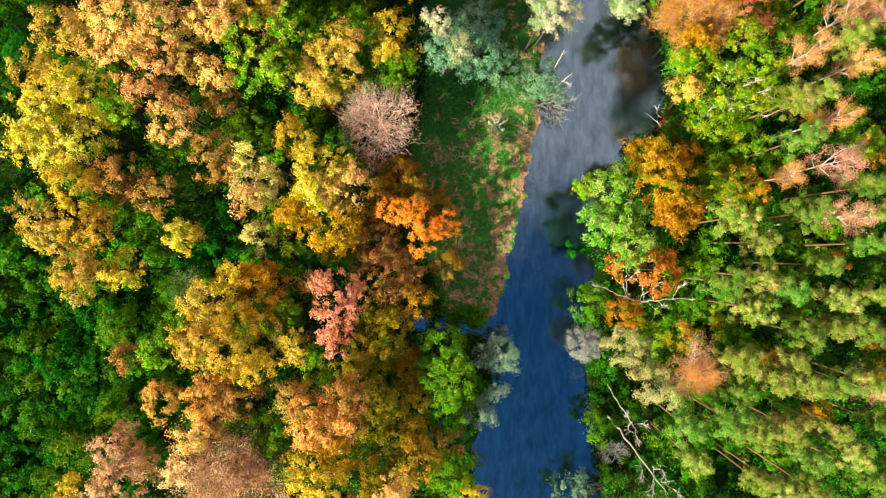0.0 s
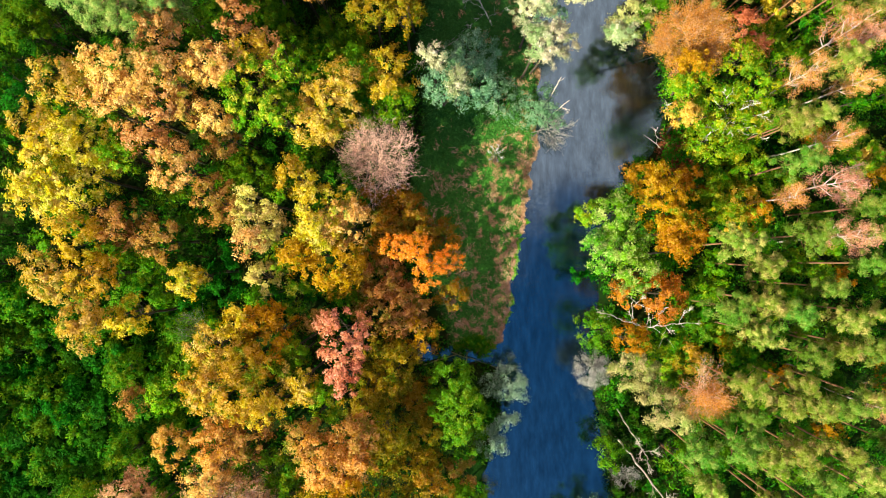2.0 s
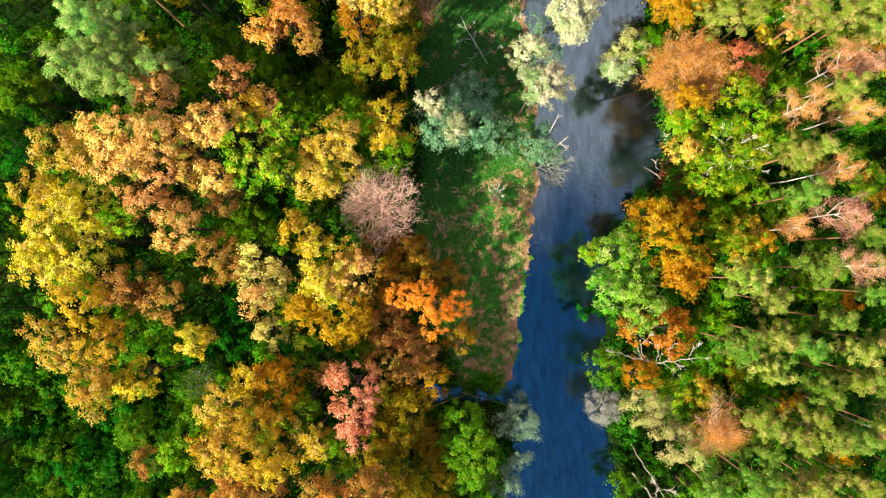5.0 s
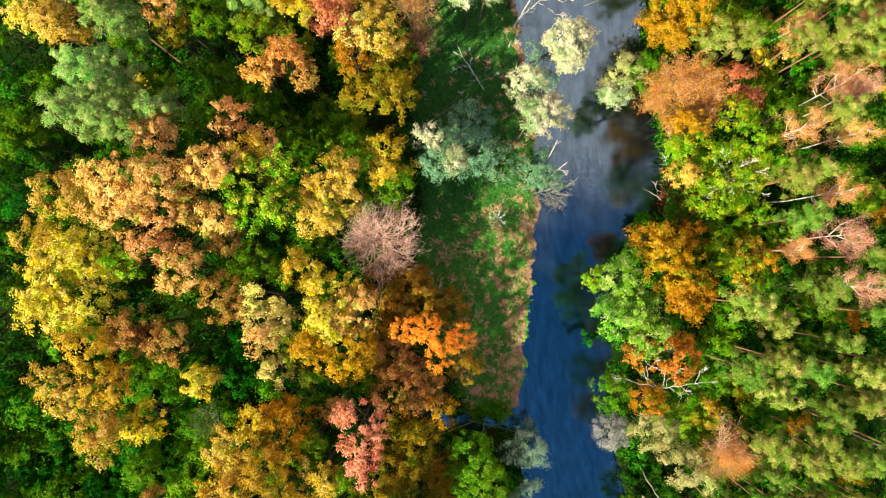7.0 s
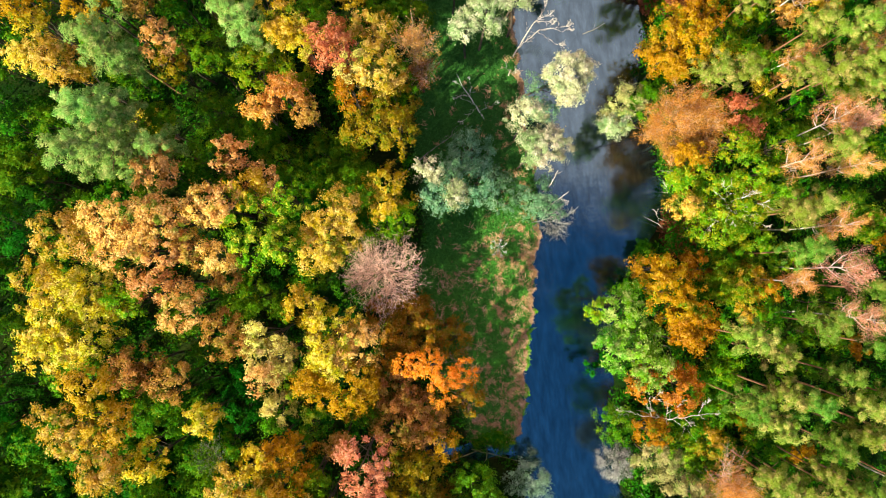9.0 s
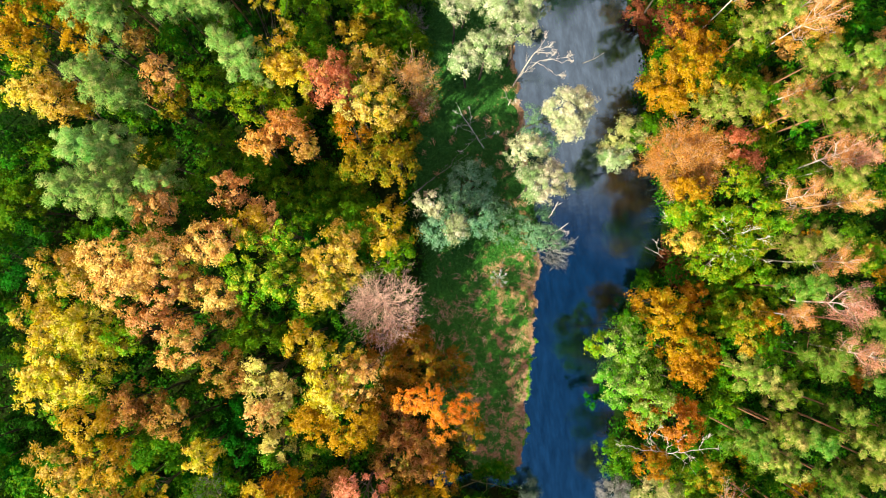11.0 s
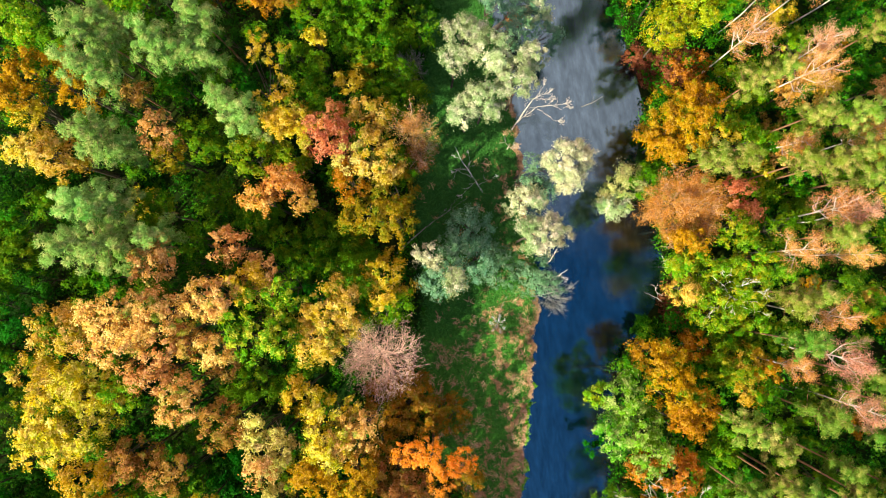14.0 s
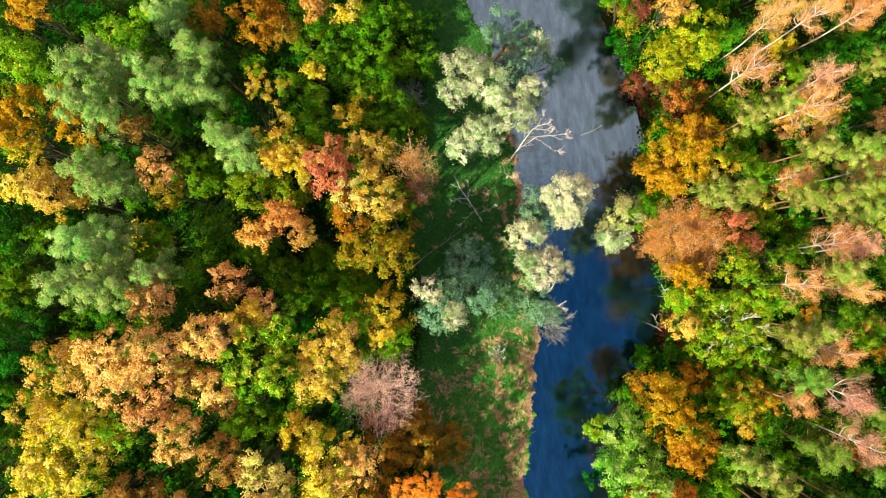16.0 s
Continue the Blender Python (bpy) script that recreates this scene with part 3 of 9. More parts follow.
def birch(x, y, h, r, leaf, label):
    """A white trunk with steep pale limbs in a thin haze of small drying leaves."""
    root, rng, off = start("birch_tree", x, y, 0.5)
    bend = rng.uniform(-0.3, 0.3, 2)
    spine = [np.array([0, 0, 0, 0.10]), np.array([off[0] * 0.3 + bend[0], off[1] * 0.3 + bend[1], h * 0.35, 0.08]),
             np.array([off[0] * 0.7, off[1] * 0.7, h * 0.7, 0.06]), np.array([off[0], off[1], h, 0.02])]
    v, f = tubes([spine], 6)
    mesh_object("trunk", v, f, BIRCH_BARK, root, True)
    tips = []
    turn, n = rng.uniform(0, 6.28), 10
    for i in range(n):
        u = (i + 0.5) / n
        z = 0.58 + 0.36 * u
        p = spine[2][:3] + (spine[3][:3] - spine[2][:3]) * (z - 0.7) / 0.3
        a = turn + i * 2.4
        length = r * (1.75 - 0.95 * u) * rng.uniform(0.75, 1.15)
        d = np.array([np.cos(a) * 0.5, np.sin(a) * 0.5, 0.85]) + rng.normal(size=3) * 0.1
        q = p + d * length
        m = (p + q) / 2 + np.array([np.cos(a), np.sin(a), -0.4]) * 0.12 * length
        v, f = tubes([[(*p, 0.055), (*m, 0.04), (*q, 0.012)]], 5)
        limb = mesh_object("limb", v, f, BIRCH_BARK, root, True)
        twigs = []
        for j in range(6):
            g = rng.uniform(0.25, 1.0)
            w = d + rng.normal(size=3) * 0.45
            branching(rng, p + (q - p) * g, w / np.linalg.norm(w), length * rng.uniform(0.25, 0.45), 0.02, 1, twigs, tips, 0.4, 0.1, 3)
        v, f = tubes(twigs, 3)
        tagged(mesh_object("twig_spray", v, f, PALE_TWIG, limb), kind="stuff")
    tip = np.array([q for q, _ in tips])
    who = np.repeat(np.arange(len(tip)), 36)
    c = tip[who] + rng.normal(size=(len(who), 3)) * np.array([0.2, 0.2, 0.3]) - np.array([0, 0, 0.12])
    leaves("foliage", c, rng.normal(size=c.shape) + np.array([0, 0, 0.7]), rng.uniform(0.7, 1.3, len(c)) * 0.048, 0.6, LEAF[leaf], rng, root)
    return tagged(root, label, "tree", "birches among the pines")


# ---- trees ----
broadleaf(-38.0, 13.0, 21.0, 5.45, "yellow", "broad yellow-green autumn tree in full leaf")
broadleaf(-40.5, 16.8, 20.0, 3.14, "yellow", "broad yellow-green autumn tree in full leaf")
broadleaf(-40.5, 10.1, 20.0, 2.83, "yellow", "broad yellow-green autumn tree in full leaf")
broadleaf(-37.2, 21.0, 21.0, 3.34, "honey", "honey-gold autumn tree with tawny leaf tips")
broadleaf(-32.7, 14.1, 18.0, 2.38, "green", "bright green leafy tree turning yellow")
broadleaf(-34.2, 19.3, 19.0, 2.5, "mid", "mid-green leafy tree on the river bank")
broadleaf(-30.9, 21.8, 22.0, 3.79, "tan", "tawny peach autumn tree with drying leaves")
broadleaf(-31.9, 19.1, 21.0, 3.1, "tan", "tawny peach autumn tree with drying leaves")
broadleaf(-27.2, 21.8, 21.0, 2.79, "tan", "tawny peach autumn tree with drying leaves")
broadleaf(-27.3, 19.3, 20.0, 2.51, "tan", "tawny peach autumn tree with drying leaves")
broadleaf(-29.6, 15.4, 19.0, 2.42, "tan", "tawny peach autumn tree with drying leaves")
broadleaf(-27.4, 12.8, 19.0, 2.67, "tan", "tawny peach autumn tree with drying leaves")
broadleaf(-25.2, 18.8, 19.0, 1.98, "rusty", "rust-brown autumn tree with withered leaves")
broadleaf(-23.4, 22.7, 20.0, 2.51, "tan", "tawny peach autumn tree with drying leaves")
broadleaf(-20.9, 22.7, 20.0, 2.2, "tan", "tawny peach autumn tree with drying leaves")
broadleaf(-22.9, 17.3, 19.0, 2.16, "tan", "tawny peach autumn tree with drying leaves")
broadleaf(-23.7, 16.5, 15.0, 2.48, "rusty", "rust-brown autumn tree with withered leaves")
broadleaf(-23.8, 9.4, 17.0, 2.93, "rusty", "rust-brown autumn tree with withered leaves")
broadleaf(-21.7, 19.1, 13.0, 2.3, "dark", "leafy sapling with shade painted into its green leaves", name="sapling", n_per=2.6)
broadleaf(-29.3, 11.0, 14.0, 2.12, "green", "bright green leafy tree turning yellow")
broadleaf(-32.7, 7.5, 18.0, 3.14, "rusty", "rust-brown autumn tree with withered leaves")
broadleaf(-29.4, 5.3, 17.0, 2.42, "rusty", "rust-brown autumn tree with withered leaves")
broadleaf(-36.6, 6.2, 20.0, 2.64, "gold", "golden yellow autumn tree with a rounded crown")
broadleaf(-39.1, 2.3, 20.0, 2.96, "honey", "honey-gold autumn tree with tawny leaf tips")
broadleaf(-35.4, 2.3, 20.0, 3.01, "gold", "golden yellow autumn tree with a rounded crown")
broadleaf(-36.3, -2.5, 19.5, 2.85, "honey", "honey-gold autumn tree with tawny leaf tips")
broadleaf(-32.4, -2.2, 18.0, 2.45, "gold", "golden yellow autumn tree with a rounded crown")
broadleaf(-31.8, 3.3, 16.0, 2.7, "olive", "olive green and brown thinning autumn tree")
broadleaf(-26.7, 1.5, 17.0, 2.22, "yellow", "broad yellow-green autumn tree in full leaf")
broadleaf(-29.4, 4.1, 12.0, 3.23, "dark", "leafy sapling with shade painted into its green leaves", name="sapling", n_per=2.6)
broadleaf(-25.1, 3.5, 11.0, 2.94, "dark", "leafy sapling with shade painted into its green leaves", name="sapling", n_per=2.6)
broadleaf(-25.4, 0.1, 9.0, 2.68, "dark", "leafy sapling with shade painted into its green leaves", name="sapling", n_per=2.6)
bare_tree(-28.8, -4.3, 10.5, 2.2, "olive", "half-bare tree with pale twigs and few leaves", GREY_TWIG, BARK, leafy=2, limbs_n=14)
broadleaf(-22.0, -8.6, 22.0, 4.03, "gold", "golden yellow autumn tree with a rounded crown")
broadleaf(-19.5, -11.0, 19.0, 2.1, "gold", "golden yellow autumn tree with a rounded crown")
broadleaf(-23.9, -9.3, 21.0, 2.43, "honey", "honey-gold autumn tree with tawny leaf tips")
broadleaf(-23.0, -5.0, 20.0, 2.59, "honey", "honey-gold autumn tree with tawny leaf tips")
broadleaf(-18.9, -4.5, 18.0, 3.62, "amber", "amber and olive autumn tree in leaf")
broadleaf(-20.9, -2.8, 19.0, 2.04, "gold", "golden yellow autumn tree with a rounded crown")
broadleaf(-16.5, -6.3, 17.0, 2.27, "olive", "olive green and brown thinning autumn tree")
broadleaf(-15.7, -9.5, 17.0, 2.35, "yellow", "broad yellow-green autumn tree in full leaf")
broadleaf(-17.8, -7.8, 14.0, 2.25, "green", "bright green leafy tree turning yellow")
broadleaf(-18.5, -12.3, 16.0, 1.99, "gold", "golden yellow autumn tree with a rounded crown")
broadleaf(-30.9, -11.0, 13.0, 2.28, "green", "bright green leafy tree turning yellow")
broadleaf(-34.7, -11.7, 12.0, 1.9, "rusty", "rust-brown autumn tree with withered leaves")
broadleaf(-24.1, -15.5, 18.0, 3.1, "ember", "tawny ember-orange autumn tree")
broadleaf(-28.8, -15.4, 17.0, 2.09, "orange", "orange-tan autumn tree with drying leaves")
broadleaf(-25.2, -18.6, 18.0, 2.45, "tan", "tawny peach autumn tree with drying leaves")
broadleaf(-21.2, -15.4, 17.0, 2.54, "rusty", "rust-brown autumn tree with withered leaves")
broadleaf(-33.0, -20.5, 18.5, 3.08, "fawn", "fawn-pink autumn tree with drying leaves")
broadleaf(-32.5, -23.2, 19.0, 3.5, "fawn", "fawn-pink autumn tree with drying leaves")
bare_tree(-23.5, -22.9, 19.0, 3.66, "fawn", "half-bare tree with pale twigs and few leaves", PALE_TWIG, BARK, leafy=9, limbs_n=18)
broadleaf(-25.7, -21.5, 19.0, 2.42, "fawn", "fawn-pink autumn tree with drying leaves")
bare_tree(-20.3, -24.6, 18.0, 2.69, "fawn", "half-bare tree with pale twigs and few leaves", PALE_TWIG, BARK, leafy=9, limbs_n=18)
broadleaf(-36.7, -24.4, 18.0, 2.45, "gold", "golden yellow autumn tree with a rounded crown")
broadleaf(-40.1, -22.0, 13.0, 2.67, "olive", "olive green and brown thinning autumn tree")
broadleaf(-37.2, -18.4, 10.0, 3.06, "olive", "olive green and brown thinning autumn tree")
broadleaf(-31.5, -19.9, 13.0, 2.42, "dark", "leafy sapling with shade painted into its green leaves", name="sapling", n_per=2.6)
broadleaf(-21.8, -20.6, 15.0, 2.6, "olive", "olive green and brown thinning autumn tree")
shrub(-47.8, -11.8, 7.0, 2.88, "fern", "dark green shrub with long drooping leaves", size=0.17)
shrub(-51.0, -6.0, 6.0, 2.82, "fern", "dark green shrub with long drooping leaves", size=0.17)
broadleaf(-48.1, -6.8, 5.0, 3.2, "dark", "leafy sapling with shade painted into its green leaves", name="sapling", n_per=2.6)
broadleaf(-43.3, -10.2, 5.0, 3.2, "dark", "leafy sapling with shade painted into its green leaves", name="sapling", n_per=2.6)
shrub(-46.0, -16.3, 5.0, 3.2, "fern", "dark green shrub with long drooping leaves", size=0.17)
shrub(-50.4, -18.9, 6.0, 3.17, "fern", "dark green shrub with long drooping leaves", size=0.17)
broadleaf(-42.0, -15.6, 5.0, 2.84, "dark", "leafy sapling with shade painted into its green leaves", name="sapling", n_per=2.6)
broadleaf(-49.5, -24.5, 5.0, 3.91, "dark", "leafy sapling with shade painted into its green leaves", name="sapling", n_per=2.6)
broadleaf(-44.0, -20.4, 5.0, 2.84, "dark", "leafy sapling with shade painted into its green leaves", name="sapling", n_per=2.6)
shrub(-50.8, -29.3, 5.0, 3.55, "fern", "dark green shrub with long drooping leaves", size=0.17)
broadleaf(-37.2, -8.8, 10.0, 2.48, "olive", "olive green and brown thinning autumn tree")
broadleaf(-48.6, 6.5, 9.0, 3.35, "dark", "leafy sapling with shade painted into its green leaves", name="sapling", n_per=2.6)
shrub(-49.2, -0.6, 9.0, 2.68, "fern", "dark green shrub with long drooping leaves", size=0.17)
broadleaf(-46.6, 23.4, 13.0, 3.19, "dark", "leafy sapling with shade painted into its green leaves", name="sapling", n_per=2.6)
broadleaf(-18.4, 20.5, 20.0, 4.03, "oak", "vivid green tree with pale yellow leaf tips", lobe=0.40, n_per=4.0)
broadleaf(-19.5, 18.2, 19.0, 2.48, "oak", "vivid green tree with pale yellow leaf tips", lobe=0.40, n_per=4.0)
broadleaf(-16.1, 17.6, 19.0, 2.48, "oak", "vivid green tree with pale yellow leaf tips", lobe=0.40, n_per=4.0)
broadleaf(-15.5, 22.7, 19.0, 2.48, "oak", "vivid green tree with pale yellow leaf tips", lobe=0.40, n_per=4.0)
broadleaf(-18.9, 23.9, 19.0, 2.16, "gold", "golden yellow autumn tree with a rounded crown")
broadleaf(-17.1, 15.7, 13.0, 2.87, "dark", "leafy sapling with shade painted into its green leaves", name="sapling", n_per=2.6)
broadleaf(-20.8, 12.8, 14.0, 2.91, "olive", "olive green and brown thinning autumn tree")
broadleaf(-11.4, 18.4, 18.0, 3.67, "honey", "honey-gold autumn tree with tawny leaf tips")
broadleaf(-13.2, 16.7, 18.0, 2.53, "honey", "honey-gold autumn tree with tawny leaf tips")
broadleaf(-10.0, 20.7, 18.0, 2.53, "honey", "honey-gold autumn tree with tawny leaf tips")
broadleaf(-9.7, 22.8, 16.0, 2.97, "olive", "olive green and brown thinning autumn tree")
broadleaf(-5.5, 22.2, 16.0, 3.05, "gold", "golden yellow autumn tree with a rounded crown")
broadleaf(-5.1, 19.7, 14.0, 2.77, "olive", "olive green and brown thinning autumn tree")
broadleaf(-8.6, 25.2, 10.8, 2.74, "olive", "olive green and brown thinning autumn tree")
broadleaf(-15.2, 15.0, 12.0, 2.56, "olive", "olive green and brown thinning autumn tree")
bare_tree(-7.0, 14.2, 17.0, 5.5, "blush", "leafless tree with a dome of pale pink twigs", PINK_TWIG, BARK, leafy=2, limbs_n=30, twig=0.036, size=0.055, spread=0.62, up=0.12, first=0.37, depth=4, kids=3)
broadleaf(-13.0, 8.2, 17.5, 3.77, "yellow", "broad yellow-green autumn tree in full leaf")
broadleaf(-13.3, 5.9, 17.0, 2.75, "yellow", "broad yellow-green autumn tree in full leaf")
broadleaf(-18.9, 6.4, 18.0, 2.75, "pale", "pale yellow-green autumn tree")
broadleaf(-18.9, 9.0, 18.0, 2.03, "pale", "pale yellow-green autumn tree")
broadleaf(-19.8, 4.9, 18.0, 1.94, "tan", "tawny peach autumn tree with drying leaves")
broadleaf(-15.4, 11.7, 17.0, 2.22, "gold", "golden yellow autumn tree with a rounded crown")
broadleaf(-15.1, 3.0, 17.0, 2.54, "amber", "amber and olive autumn tree in leaf")
broadleaf(-19.1, 1.2, 16.0, 1.96, "pale", "pale yellow-green autumn tree")
broadleaf(-17.8, 3.4, 14.0, 2.25, "green", "bright green leafy tree turning yellow")
broadleaf(-16.4, 0.1, 12.0, 2.58, "dark", "leafy sapling with shade painted into its green leaves", name="sapling", n_per=2.6)
broadleaf(-10.2, 6.6, 16.0, 3.18, "tan", "tawny peach autumn tree with drying leaves")
broadleaf(-11.5, 2.4, 15.5, 3.21, "amber", "amber and olive autumn tree in leaf")
# brown leaves here stand for the shaded part of the orange maple
broadleaf(-5.2, 7.7, 9.5, 4.21, "brown", "low brown-orange autumn tree at the wood edge")
broadleaf(-8.1, 9.1, 9.5, 2.27, "brown", "low brown-orange autumn tree at the wood edge")
broadleaf(-8.7, 3.7, 9.5, 2.14, "brown", "low brown-orange autumn tree at the wood edge")
# bulges outline only the sunlit part of this orange crown
broadleaf(-3.1, 2.5, 14.0, 3.65, "flame", "vivid orange maple at the meadow edge, only its sunlit part", name="maple_tree", flat=0.5, lobe=0.34, n_per=11, size=0.09, bulges=[(-2.5, 1.8, 0, 1.3), (-1.3, 1.5, 0.2, 1.3), (-0.1, 1.5, 0.0, 1.5), (0.8, -1.8, 0.4, 1.5), (1.4, -0.3, 0.3, 1.3), (3.5, 0.3, 0.3, 1.4), (2.6, -0.6, 0.4, 1.1)])
broadleaf(-7.2, 0.7, 11.0, 3.17, "rusty", "rust-brown autumn tree with withered leaves")
broadleaf(-9.9, 0.1, 11.0, 2.65, "rusty", "rust-brown autumn tree with withered leaves")
broadleaf(-5.0, -3.5, 11.0, 3.26, "rusty", "rust-brown autumn tree with withered leaves")
broadleaf(-3.3, -5.7, 11.0, 2.39, "amber", "amber and olive autumn tree in leaf")
broadleaf(0.4, -1.9, 9.0, 2.15, "brown", "low brown-orange autumn tree at the wood edge")
broadleaf(-8.6, -3.5, 11.0, 2.35, "rusty", "rust-brown autumn tree with withered leaves")
broadleaf(-10.8, -4.7, 19.5, 3.28, "pink", "salmon pink autumn tree in dense leaf", n_per=4.8, lobe=0.42)
broadleaf(-10.6, -9.1, 18.0, 2.27, "pink", "salmon pink autumn tree in dense leaf", n_per=4.8, lobe=0.42)
# rusty leaf colour paints the pink tree's dull, shaded left part
broadleaf(-13.6, -4.0, 14.0, 1.79, "rusty", "rust-brown autumn tree with withered leaves", n_per=8, lobe=0.5)
broadleaf(-8.1, -10.5, 14.0, 2.49, "bronze", "bronze-green autumn tree in thinning leaf")
broadleaf(-5.8, -9.1, 13.0, 3.23, "bronze", "bronze and olive thinning autumn tree")
broadleaf(-5.2, -14.0, 9.0, 3.51, "bronze", "bronze and olive thinning autumn tree")
broadleaf(-9.8, -12.5, 15.0, 2.33, "bronze", "bronze-green autumn tree in thinning leaf")
broadleaf(-13.2, -17.5, 18.0, 4.0, "ember", "tawny ember-orange autumn tree")
broadleaf(-15.4, -15.4, 17.0, 2.54, "rusty", "rust-brown autumn tree with withered leaves")
broadleaf(-10.1, -15.1, 17.0, 2.54, "rusty", "rust-brown autumn tree with withered leaves")
broadleaf(-9.6, -17.4, 17.0, 1.96, "ember", "tawny ember-orange autumn tree")
broadleaf(-13.9, -13.0, 12.0, 2.58, "green", "bright green leafy tree turning yellow")
broadleaf(-12.7, -22.9, 19.0, 3.5, "gold", "golden yellow autumn tree with a rounded crown")
broadleaf(-10.7, -21.2, 17.0, 2.42, "amber", "amber and olive autumn tree in leaf")
broadleaf(-7.4, -16.1, 15.0, 2.6, "bronze", "bronze-green autumn tree in thinning leaf")
broadleaf(-5.1, -21.7, 9.0, 3.46, "bronze", "bronze and olive thinning autumn tree")
broadleaf(-2.7, -23.0, 14.0, 2.9, "brown", "low brown-orange autumn tree at the wood edge")
broadleaf(-8.1, -19.9, 9.0, 3.05, "bronze", "bronze and olive thinning autumn tree")
broadleaf(-5.7, -26.0, 14.0, 2.72, "tan", "tawny peach autumn tree with drying leaves")
broadleaf(-17.8, -23.0, 14.0, 3.05, "olive", "olive green and brown thinning autumn tree")
broadleaf(-18.2, -18.8, 15.0, 2.6, "olive", "olive green and brown thinning autumn tree")
broadleaf(-8.7, -24.8, 14.0, 3.05, "bronze", "bronze-green autumn tree in thinning leaf")
broadleaf(-3.4, -17.3, 9.0, 3.13, "bronze", "bronze and olive thinning autumn tree")
broadleaf(1.0, -15.0, 11.0, 3.78, "leafy", "mid-green leafy tree by the creek mouth")
broadleaf(-0.3, -11.9, 11.0, 3.3, "leafy", "mid-green leafy tree by the creek mouth")
broadleaf(1.0, -18.4, 10.0, 2.78, "leafy", "mid-green leafy tree by the creek mouth")
shrub(6.6, -12.7, 6.0, 2.91, "frost", "silvery willow bush at the water edge", size=0.09, n_per=7, count=95)
shrub(4.5, -19.7, 5.0, 2.29, "frost", "silvery willow bush at the water edge", size=0.09, n_per=7, count=95)
shrub(6.7, -17.0, 5.0, 1.31, "frost", "silvery willow bush at the water edge", size=0.09, n_per=7, count=95)
broadleaf(0.9, -22.7, 7.0, 2.02, "rusty", "rust-brown autumn tree with withered leaves")
broadleaf(1.0, -26.0, 10.0, 3.09, "mid", "mid-green leafy tree on the river bank")
broadleaf(3.0, -28.6, 8.0, 2.2, "gold", "golden yellow autumn tree with a rounded crown")
broadleaf(-0.8, 24.3, 14.0, 1.9, "cream", "pale cream-green willow with a rounded crown by the river")
shrub(0.4, 21.8, 13.0, 2.72, "silver", "grey-green willow shrub by the water", size=0.115)
broadleaf(1.9, 21.3, 14.0, 1.52, "willow", "pale silvery willow leaning over the river", name="willow_tree", size=0.1, count=125, n_per=7.6)
shrub(4.5, 23.1, 6.0, 3.15, "silver", "grey-green willow shrub by the water", size=0.115)
shrub(4.5, 27.1, 6.0, 3.15, "silver", "grey-green willow shrub by the water", size=0.115)
shrub(7.3, 22.1, 4.0, 3.21, "silver", "grey-green willow shrub by the water", size=0.115)
shrub(12.1, 20.8, 4.0, 3.37, "silver", "grey-green willow shrub by the water", size=0.115)
bare_tree(14.0, 18.2, 2.5, 2.84, "tan", "bare grey twiggy bush at the water edge", GREY_TWIG, GREY_TWIG, name="bare_shrub", leafy=0, limbs_n=18, trunk=0.05, twig=0.016, dome=0.6, start_at=0.2)
broadleaf(10.6, 25.2, 15.0, 2.2, "willow", "pale silvery willow leaning over the river", name="willow_tree", size=0.1, count=125, n_per=7.6)
broadleaf(18.2, 6.7, 14.0, 2.65, "mint", "light green leafy tree overhanging the river")
broadleaf(16.4, 2.5, 14.0, 2.52, "mint", "light green leafy tree overhanging the river")
broadleaf(19.7, 3.1, 14.0, 2.9, "mint", "light green leafy tree overhanging the river")
broadleaf(20.4, 0.1, 14.0, 2.77, "mint", "light green leafy tree overhanging the river")
broadleaf(15.5, 7.0, 11.0, 1.51, "green", "bright green leafy tree turning yellow")
broadleaf(15.9, 0.1, 7.0, 1.65, "dark", "leafy sapling with shade painted into its green leaves", name="sapling", n_per=2.6)
broadleaf(23.7, 7.9, 14.0, 3.28, "amber", "amber and olive autumn tree in leaf")
broadleaf(25.5, 4.6, 14.0, 3.02, "amber", "amber and olive autumn tree in leaf")
broadleaf(23.1, 10.5, 13.0, 2.17, "amber", "amber and olive autumn tree in leaf")
broadleaf(24.9, 2.5, 13.0, 2.17, "amber", "amber and olive autumn tree in leaf")
broadleaf(30.6, 17.6, 14.0, 3.7, "lime", "yellow-green oak sprinkled with gold leaves")
broadleaf(29.8, 14.8, 13.0, 3.08, "lime", "yellow-green oak sprinkled with gold leaves")
broadleaf(33.1, 16.4, 14.0, 2.65, "lime", "yellow-green oak sprinkled with gold leaves")
broadleaf(27.3, 20.1, 14.0, 2.65, "lime", "yellow-green oak sprinkled with gold leaves")
broadleaf(25.9, 17.3, 14.0, 2.04, "orange", "orange-tan autumn tree with drying leaves")
broadleaf(34.3, 19.7, 14.0, 2.65, "lime", "yellow-green oak sprinkled with gold leaves")
broadleaf(32.5, 23.1, 14.0, 2.49, "lime", "bright yellow-green leafy tree")
broadleaf(27.6, 21.9, 14.0, 2.27, "amber", "amber and olive autumn tree in leaf")
broadleaf(38.1, 22.5, 13.0, 2.11, "olive", "olive green and brown thinning autumn tree")
bare_tree(28.2, 26.3, 14.0, 4.16, "ember", "broad tawny tree with bare upswept twigs", TWIG_WOOD, BARK, leafy=16, limbs_n=34, twig=0.026, size=0.068, spread=0.5)
broadleaf(20.8, 27.4, 10.0, 1.97, "willow", "pale silvery willow leaning over the river", name="willow_tree", size=0.1, count=125, n_per=7.6)
broadleaf(23.7, -2.4, 12.0, 3.1, "rust", "dark rust-orange autumn tree on the bank", flat=0.6)
broadleaf(20.3, -1.8, 12.0, 2.17, "rust", "dark rust-orange autumn tree on the bank")
